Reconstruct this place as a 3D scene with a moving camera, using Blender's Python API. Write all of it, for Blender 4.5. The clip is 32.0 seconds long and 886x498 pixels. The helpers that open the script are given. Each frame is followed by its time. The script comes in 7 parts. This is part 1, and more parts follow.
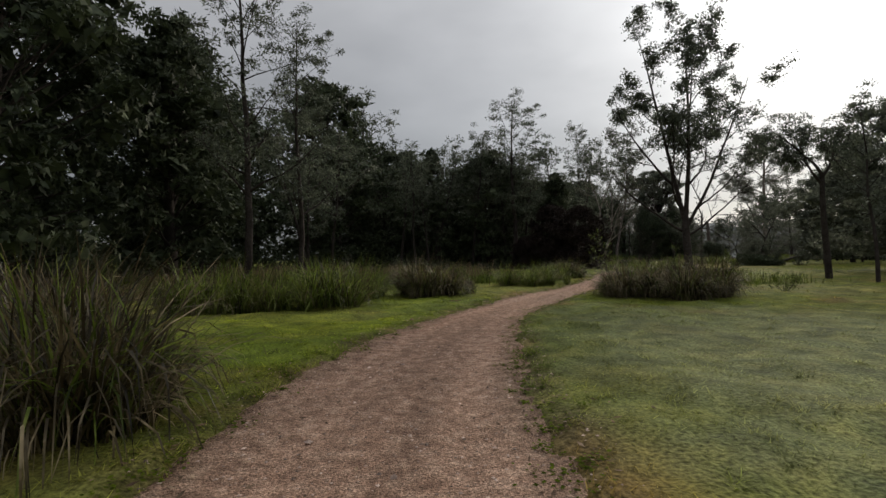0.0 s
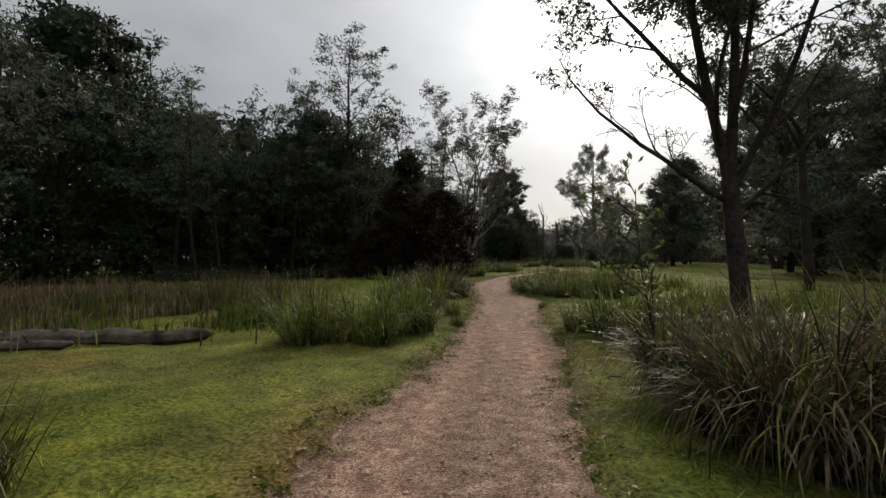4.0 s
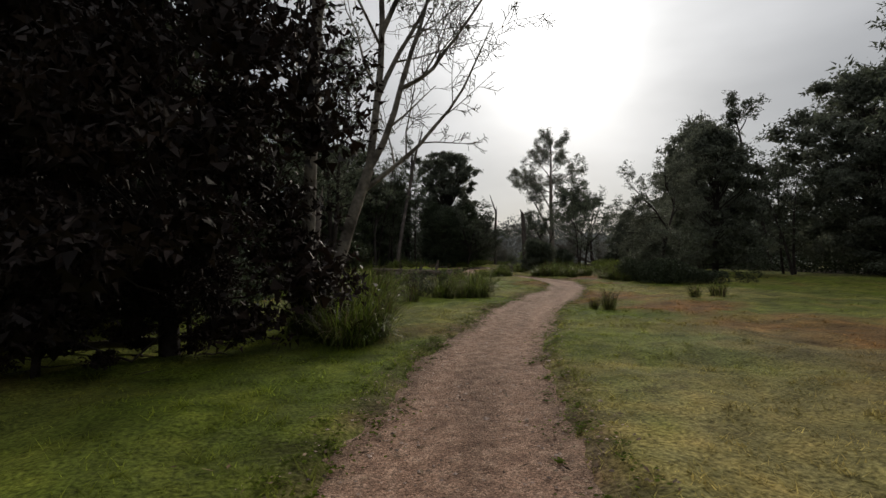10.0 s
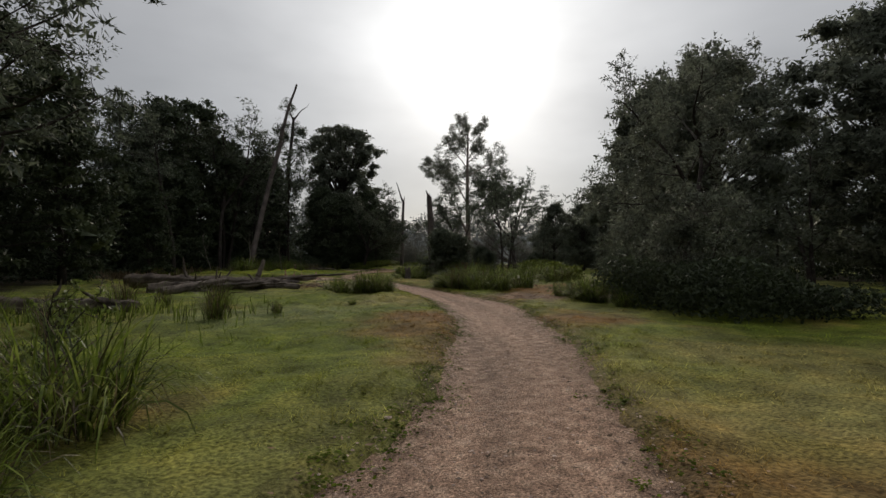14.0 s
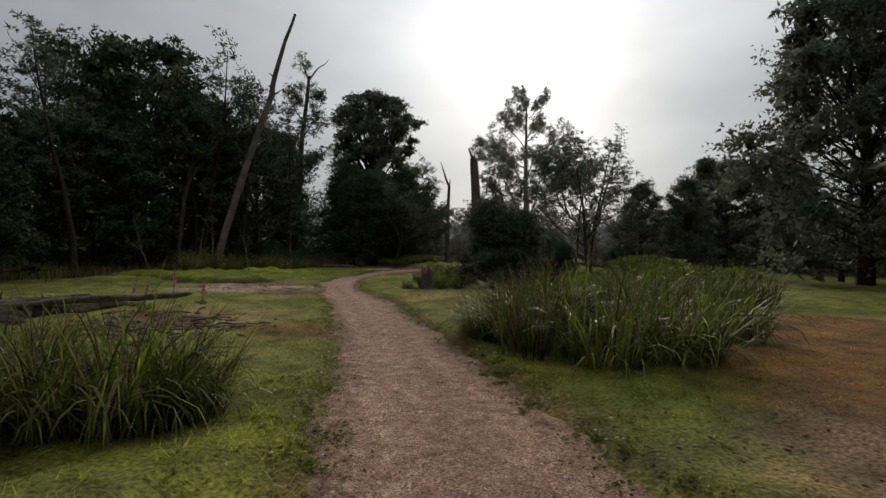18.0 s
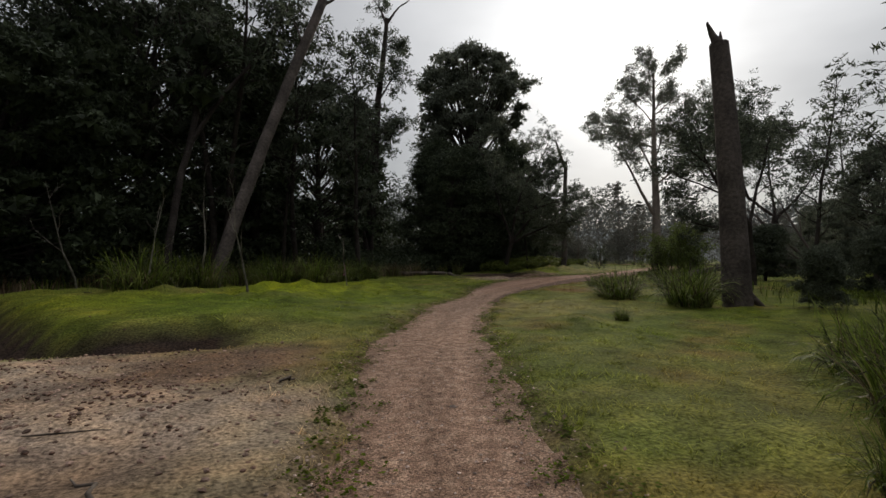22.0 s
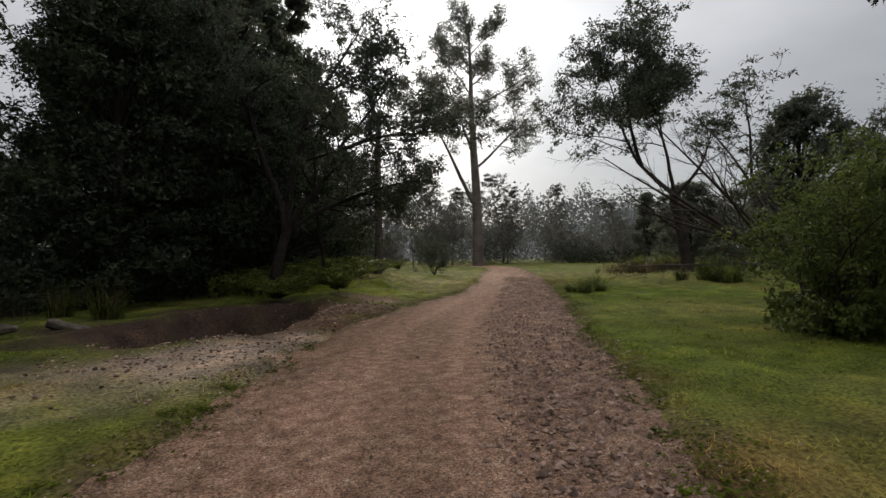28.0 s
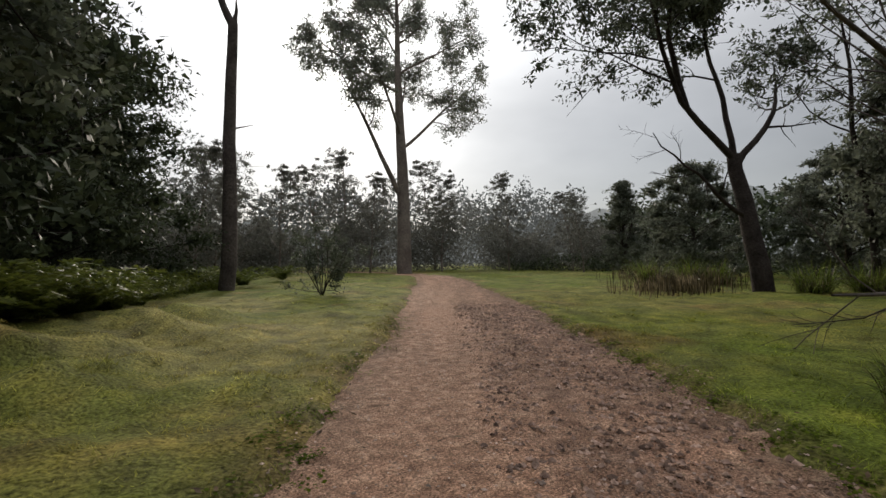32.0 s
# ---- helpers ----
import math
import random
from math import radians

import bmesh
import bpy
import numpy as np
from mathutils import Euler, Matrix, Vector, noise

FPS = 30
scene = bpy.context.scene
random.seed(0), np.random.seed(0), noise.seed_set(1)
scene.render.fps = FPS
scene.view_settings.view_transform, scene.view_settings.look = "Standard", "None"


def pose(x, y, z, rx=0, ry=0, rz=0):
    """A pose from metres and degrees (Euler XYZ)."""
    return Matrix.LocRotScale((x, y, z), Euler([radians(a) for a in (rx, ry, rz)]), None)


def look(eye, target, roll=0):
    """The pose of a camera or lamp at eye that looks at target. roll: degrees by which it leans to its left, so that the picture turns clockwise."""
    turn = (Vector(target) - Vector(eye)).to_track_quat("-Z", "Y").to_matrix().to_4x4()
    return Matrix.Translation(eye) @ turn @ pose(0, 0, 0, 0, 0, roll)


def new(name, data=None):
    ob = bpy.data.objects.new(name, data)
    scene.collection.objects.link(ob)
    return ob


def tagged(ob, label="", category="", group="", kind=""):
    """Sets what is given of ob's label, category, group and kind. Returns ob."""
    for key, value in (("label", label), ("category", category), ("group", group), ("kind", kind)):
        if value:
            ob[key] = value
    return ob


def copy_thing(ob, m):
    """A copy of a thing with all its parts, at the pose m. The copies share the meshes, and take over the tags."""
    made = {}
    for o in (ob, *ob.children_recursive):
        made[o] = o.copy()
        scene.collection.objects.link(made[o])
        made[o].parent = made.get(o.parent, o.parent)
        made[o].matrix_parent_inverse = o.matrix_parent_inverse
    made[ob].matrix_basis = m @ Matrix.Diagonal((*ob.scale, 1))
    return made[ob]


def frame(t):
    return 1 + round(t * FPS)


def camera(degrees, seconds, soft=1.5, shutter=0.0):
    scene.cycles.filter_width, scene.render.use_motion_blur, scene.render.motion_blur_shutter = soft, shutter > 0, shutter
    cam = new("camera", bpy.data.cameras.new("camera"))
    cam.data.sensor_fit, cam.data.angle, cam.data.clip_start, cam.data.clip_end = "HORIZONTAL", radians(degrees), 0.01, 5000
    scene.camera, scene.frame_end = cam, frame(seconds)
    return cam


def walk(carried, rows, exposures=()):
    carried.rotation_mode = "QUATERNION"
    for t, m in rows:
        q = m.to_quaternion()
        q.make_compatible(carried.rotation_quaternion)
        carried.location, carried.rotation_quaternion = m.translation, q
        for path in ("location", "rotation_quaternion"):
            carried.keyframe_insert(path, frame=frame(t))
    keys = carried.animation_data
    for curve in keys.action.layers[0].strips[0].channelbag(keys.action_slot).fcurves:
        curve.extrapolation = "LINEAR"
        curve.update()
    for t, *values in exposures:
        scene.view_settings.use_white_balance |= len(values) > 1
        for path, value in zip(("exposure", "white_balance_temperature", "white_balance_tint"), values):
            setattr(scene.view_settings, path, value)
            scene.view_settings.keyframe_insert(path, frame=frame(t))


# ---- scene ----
cam = camera(84.6, 32.0)
PATH = [
    (0.0, (-0.000, -0.000, 0.825), (-0.000, 9.999, 0.987), -0.38),
    (0.5, (-0.041, 1.136, 0.825), (0.305, 11.128, 1.019), -0.42),
    (1.0, (0.013, 2.246, 0.825), (0.782, 12.214, 1.048), -0.43),
    (1.5, (0.144, 3.341, 0.825), (1.323, 13.268, 1.081), -0.42),
    (2.0, (0.343, 4.379, 0.825), (2.012, 14.235, 1.098), -0.41),
    (2.5, (0.585, 5.333, 0.825), (2.746, 15.094, 1.080), -0.43),
    (3.0, (0.831, 6.294, 0.825), (3.365, 15.965, 1.057), -0.46),
    (3.5, (1.114, 7.214, 0.825), (3.992, 16.788, 1.039), -0.50),
    (4.0, (1.484, 8.135, 0.825), (4.592, 17.637, 1.022), -0.54),
    (4.5, (1.923, 9.119, 0.825), (5.239, 18.551, 1.007), -0.56),
    (5.0, (2.456, 10.347, 0.825), (5.859, 19.749, 0.997), -0.44),
    (5.5, (3.022, 11.686, 0.825), (6.511, 21.056, 0.986), -0.32),
    (6.0, (3.600, 13.038, 0.825), (7.175, 22.376, 0.976), -0.20),
    (6.5, (4.192, 14.347, 0.825), (7.853, 23.652, 0.966), -0.08),
    (7.0, (4.758, 15.547, 0.825), (8.339, 24.883, 0.945), 0.00),
    (7.5, (5.328, 16.736, 0.825), (8.892, 26.079, 0.941), 0.05),
    (8.0, (5.849, 17.936, 0.825), (9.408, 27.281, 0.941), 0.06),
    (8.5, (6.344, 19.151, 0.825), (9.923, 28.488, 0.956), 0.04),
    (9.0, (6.856, 20.339, 0.825), (10.647, 29.591, 0.991), 0.01),
    (9.5, (7.434, 21.559, 0.825), (11.435, 30.722, 1.034), -0.01),
    (10.0, (8.100, 22.765, 0.825), (12.313, 31.831, 1.059), -0.02),
    (10.5, (8.845, 23.954, 0.825), (13.298, 32.904, 1.072), -0.02),
    (11.0, (9.640, 25.120, 0.825), (14.334, 33.947, 1.083), -0.02),
    (11.5, (10.451, 26.259, 0.825), (15.410, 34.938, 1.090), 0.01),
    (12.0, (11.269, 27.354, 0.825), (16.430, 35.915, 1.098), 0.05),
    (12.5, (12.100, 28.404, 0.825), (17.437, 36.856, 1.096), 0.10),
    (13.0, (12.953, 29.399, 0.825), (18.477, 37.730, 1.089), 0.22),
    (13.5, (13.821, 30.379, 0.825), (19.482, 38.618, 1.089), 0.41),
    (15.5, (16.740, 33.636, 0.825), (22.422, 41.863, 1.018), 0.32),
    (16.0, (17.503, 34.564, 0.825), (23.116, 42.839, 0.988), 0.36),
    (16.5, (18.225, 35.573, 0.825), (23.720, 43.926, 0.978), 0.39),
    (17.0, (18.929, 36.637, 0.825), (24.280, 45.084, 0.978), 0.43),
    (17.5, (19.532, 37.745, 0.825), (24.568, 46.384, 0.969), 0.55),
    (18.0, (20.024, 38.894, 0.825), (24.748, 47.706, 0.962), 0.65),
    (18.5, (20.526, 40.082, 0.825), (24.896, 49.075, 0.965), 0.69),
    (19.0, (20.942, 41.295, 0.825), (24.949, 50.456, 0.979), 0.61),
    (19.5, (21.288, 42.488, 0.825), (24.972, 51.783, 0.997), 0.54),
    (20.0, (21.586, 43.576, 0.825), (25.134, 52.924, 0.985), 0.51),
    (20.5, (21.875, 44.700, 0.825), (25.291, 54.098, 0.976), 0.48),
    (21.0, (22.155, 45.837, 0.825), (25.449, 55.278, 0.985), 0.42),
    (21.5, (22.405, 46.929, 0.825), (25.582, 56.409, 0.985), 0.35),
    (22.0, (22.623, 47.996, 0.825), (25.709, 57.507, 0.980), 0.23),
    (22.5, (22.856, 48.990, 0.825), (25.912, 58.511, 0.978), 0.11),
    (23.0, (23.130, 49.997, 0.825), (26.272, 59.489, 0.986), -0.08),
    (23.5, (23.420, 50.998, 0.825), (26.860, 60.387, 0.989), -0.36),
    (24.0, (23.785, 51.998, 0.825), (27.588, 61.245, 0.992), -0.62),
    (24.5, (24.194, 52.993, 0.825), (28.346, 62.089, 0.999), -0.86),
    (26.5, (26.501, 56.948, 0.825), (31.914, 65.354, 1.023), -1.57),
    (27.0, (27.212, 57.997, 0.825), (33.070, 66.101, 0.992), -1.44),
    (27.5, (27.969, 59.030, 0.825), (34.273, 66.791, 0.981), -1.29),
    (28.0, (28.789, 60.003, 0.825), (35.514, 67.403, 0.982), -1.10),
    (28.5, (29.664, 60.981, 0.825), (36.659, 68.125, 0.996), -0.89),
    (29.0, (30.542, 61.926, 0.825), (37.697, 68.910, 0.976), -0.72),
    (29.5, (31.430, 62.813, 0.825), (38.674, 69.706, 0.969), -0.59),
    (30.0, (32.305, 63.654, 0.825), (39.677, 70.409, 1.008), -0.52),
    (30.5, (33.167, 64.407, 0.825), (40.639, 71.050, 1.024), -0.54),
    (31.0, (33.981, 65.057, 0.825), (41.589, 71.544, 1.032), -0.56),
    (31.5, (34.741, 65.668, 0.825), (42.456, 72.026, 1.043), -0.60),
    (32.0, (35.486, 66.253, 0.825), (43.231, 72.575, 1.062), -0.61),
]
walk(cam, [(t, look(eye, target, roll)) for t, eye, target, roll in PATH],
     exposures=[(0, 0.08), (4, 0.12), (8, -0.16), (13, -0.2), (20, -0.05), (24, 0.05), (27, 0.28), (29, 0.36), (31, 0.62), (32, 0.44)])

# ---- light ----
SUN_BEARING, SUN_ELEVATION = radians(38.5), radians(22)
SUN_WAY = Vector((math.sin(SUN_BEARING) * math.cos(SUN_ELEVATION), math.cos(SUN_BEARING) * math.cos(SUN_ELEVATION), math.sin(SUN_ELEVATION)))


def make_world():
    """A misty overcast sky: a thin veil of cloud that brightens round the low sun."""
    world = bpy.data.worlds.new("sky")
    scene.world = world
    world.use_nodes = True
    tree = world.node_tree
    n, link = tree.nodes, tree.links.new
    n.clear()
    out = n.new("ShaderNodeOutputWorld")
    sky = n.new("ShaderNodeTexSky")
    sky.sky_type, sky.sun_disc = "NISHITA", False
    sky.sun_elevation, sky.sun_rotation = SUN_ELEVATION, SUN_BEARING
    sky.dust_density, sky.air_density = 0.6, 1.0
    bg_sky = n.new("ShaderNodeBackground")
    bg_sky.inputs["Strength"].default_value = 0.012
    link(sky.outputs[0], bg_sky.inputs["Color"])
    co = n.new("ShaderNodeTexCoord")
    dot = n.new("ShaderNodeVectorMath")
    dot.operation = "DOT_PRODUCT"
    dot.inputs[1].default_value = SUN_WAY
    link(co.outputs["Generated"], dot.inputs[0])

    def math_node(op, a, b):
        m = n.new("ShaderNodeMath")
        m.operation = op
        for i, v in enumerate((a, b)):
            if isinstance(v, (int, float)):
                m.inputs[i].default_value = v
            else:
                link(v, m.inputs[i])
        return m.outputs[0]

    d = math_node("MAXIMUM", dot.outputs["Value"], 0.0)
    cloud = n.new("ShaderNodeTexNoise")
    cloud.inputs["Scale"].default_value, cloud.inputs["Detail"].default_value = 2.6, 4.0
    stretch = n.new("ShaderNodeMapping")
    stretch.inputs["Scale"].default_value = (1.0, 1.0, 2.4)
    link(co.outputs["Generated"], stretch.inputs[0])
    link(stretch.outputs[0], cloud.inputs["Vector"])
    puff = math_node("MULTIPLY_ADD", cloud.outputs["Fac"], 0.75)
    puff.node.inputs[2].default_value = 0.63
    wide = math_node("ADD", math_node("MULTIPLY", math_node("POWER", d, 3.0), 0.22), math_node("MULTIPLY", math_node("POWER", d, 16.0), 0.34))
    core = math_node("MULTIPLY", math_node("POWER", d, 50.0), 0.4)
    hot = math_node("MULTIPLY", math_node("POWER", d, 160.0), 0.5)
    # an overcast sky is brightest overhead
    up = n.new("ShaderNodeSeparateXYZ")
    link(co.outputs["Generated"], up.inputs[0])
    high = math_node("POWER", math_node("MAXIMUM", up.outputs["Z"], 0.0), 1.6)
    dome = math_node("MULTIPLY_ADD", high, 0.72)
    dome.node.inputs[2].default_value = 0.14
    veil = math_node("MULTIPLY", math_node("ADD", math_node("ADD", wide, dome), core), puff)
    total = math_node("ADD", veil, hot)
    ramp = n.new("ShaderNodeMix")
    ramp.data_type = "RGBA"
    ramp.inputs["A"].default_value = (0.98, 0.98, 1.0, 1)
    ramp.inputs["B"].default_value = (1.0, 1.0, 0.99, 1)
    link(math_node("POWER", d, 8.0), ramp.inputs["Factor"])
    bg = n.new("ShaderNodeBackground")
    link(ramp.outputs["Result"], bg.inputs["Color"])
    link(total, bg.inputs["Strength"])
    add = n.new("ShaderNodeAddShader")
    link(bg_sky.outputs[0], add.inputs[0])
    link(bg.outputs[0], add.inputs[1])
    link(add.outputs[0], out.inputs["Surface"])


make_world()
sun_data = bpy.data.lights.new("sun", "SUN")
sun_data.energy, sun_data.angle, sun_data.color = 2.1, radians(11), (1.0, 0.89, 0.74)
sun = new("sun", sun_data)
sun.matrix_world = look(SUN_WAY * 60, (0, 0, 0))
scene.view_settings.exposure = 0.0

# ---- materials ----


def material(name, colours, scale, rough=0.8, bump=0.3, bump_scale=None, spec=0.3, translucent=0.0, attribute="", island=0.0, detail=6.0, metal=0.0, grain_by=0.4, lump=0.0, grit=0.0):
    """Colours mixed by noise at two scales, with relief; attribute: a colour layer on the mesh that takes the place of the first colour; lump: depth of broad lumps in metres; grit: stones to the metre, each with a tone of its own."""
    mat = bpy.data.materials.new(name)
    mat.use_nodes = True
    n, link = mat.node_tree.nodes, mat.node_tree.links.new
    n.clear()
    out = n.new("ShaderNodeOutputMaterial")
    bsdf = n.new("ShaderNodeBsdfPrincipled")
    bsdf.inputs["Roughness"].default_value = rough
    bsdf.inputs["Specular IOR Level"].default_value = spec
    bsdf.inputs["Metallic"].default_value = metal
    co = n.new("ShaderNodeTexCoord")
    where = n.new("ShaderNodeNewGeometry") if attribute else None
    coords = where.outputs["Position"] if attribute else co.outputs["Object"]
    coarse = n.new("ShaderNodeTexNoise")
    coarse.inputs["Scale"].default_value, coarse.inputs["Detail"].default_value = scale, detail
    fine = n.new("ShaderNodeTexNoise")
    fine.inputs["Scale"].default_value, fine.inputs["Detail"].default_value = bump_scale or scale * 9, 4.0
    link(coords, coarse.inputs["Vector"])
    link(coords, fine.inputs["Vector"])
    ramp = n.new("ShaderNodeValToRGB")
    ramp.color_ramp.elements[0].position, ramp.color_ramp.elements[1].position = 0.3, 0.7
    while len(ramp.color_ramp.elements) < len(colours):
        ramp.color_ramp.elements.new(0.5)
    for i, (e, c) in enumerate(zip(ramp.color_ramp.elements, colours)):
        e.position = 0.3 + 0.4 * i / max(1, len(colours) - 1)
        e.color = (*c, 1)
    link(coarse.outputs["Fac"], ramp.inputs["Fac"])
    colour = ramp.outputs["Color"]
    if attribute:
        layer = n.new("ShaderNodeAttribute")
        layer.attribute_name = attribute
        mul = n.new("ShaderNodeMix")
        mul.data_type, mul.blend_type = "RGBA", "MULTIPLY"
        mul.inputs["Factor"].default_value = 1.0
        link(layer.outputs["Color"], mul.inputs["A"])
        link(colour, mul.inputs["B"])
        colour = mul.outputs["Result"]
    grain = n.new("ShaderNodeHueSaturation")
    spread = n.new("ShaderNodeMapRange")
    spread.inputs["From Min"].default_value, spread.inputs["From Max"].default_value = 0.25, 0.75
    spread.inputs["To Min"].default_value, spread.inputs["To Max"].default_value = 1 - grain_by, 1 + grain_by
    link(fine.outputs["Fac"], spread.inputs["Value"])
    link(colour, grain.inputs["Color"])
    value = spread.outputs["Result"]
    if island:
        geo = n.new("ShaderNodeNewGeometry")
        own = n.new("ShaderNodeMapRange")
        own.inputs["To Min"].default_value, own.inputs["To Max"].default_value = 1 - island, 1 + island
        link(geo.outputs["Random Per Island"], own.inputs["Value"])
        both = n.new("ShaderNodeMath")
        both.operation = "MULTIPLY"
        link(own.outputs["Result"], both.inputs[0])
        link(value, both.inputs[1])
        value = both.outputs[0]
    if grit:
        cells = n.new("ShaderNodeTexVoronoi")
        cells.inputs["Scale"].default_value = grit
        link(coords, cells.inputs["Vector"])
        split = n.new("ShaderNodeSeparateColor")
        link(cells.outputs["Color"], split.inputs["Color"])
        tone = n.new("ShaderNodeMapRange")
        tone.inputs["To Min"].default_value, tone.inputs["To Max"].default_value = 0.5, 1.45
        link(split.outputs[0], tone.inputs["Value"])
        each = n.new("ShaderNodeMath")
        each.operation = "MULTIPLY"
        link(tone.outputs["Result"], each.inputs[0])
        link(value, each.inputs[1])
        value = each.outputs[0]
    link(value, grain.inputs["Value"])
    link(grain.outputs["Color"], bsdf.inputs["Base Color"])
    if bump:
        relief = n.new("ShaderNodeBump")
        relief.inputs["Strength"].default_value, relief.inputs["Distance"].default_value = bump, 0.02
        link(fine.outputs["Fac"], relief.inputs["Height"])
        if lump:
            broad = n.new("ShaderNodeTexNoise")
            broad.inputs["Scale"].default_value, broad.inputs["Detail"].default_value = 4.5, 3.0
            link(coords, broad.inputs["Vector"])
            swell = n.new("ShaderNodeBump")
            swell.inputs["Strength"].default_value, swell.inputs["Distance"].default_value = 1.0, lump
            link(broad.outputs["Fac"], swell.inputs["Height"])
            link(swell.outputs["Normal"], relief.inputs["Normal"])
        if grit:
            pebble = n.new("ShaderNodeBump")
            pebble.invert = True
            pebble.inputs["Strength"].default_value, pebble.inputs["Distance"].default_value = 0.8, 0.012
            link(cells.outputs["Distance"], pebble.inputs["Height"])
            link(pebble.outputs["Normal"], relief.inputs["Normal"])
        link(relief.outputs["Normal"], bsdf.inputs["Normal"])
    shader = bsdf.outputs[0]
    if translucent:
        glow = n.new("ShaderNodeBsdfTranslucent")
        link(grain.outputs["Color"], glow.inputs["Color"])
        mix = n.new("ShaderNodeMixShader")
        mix.inputs["Fac"].default_value = translucent
        link(shader, mix.inputs[1])
        link(glow.outputs[0], mix.inputs[2])
        shader = mix.outputs[0]
    link(shader, out.inputs["Surface"])
    return mat


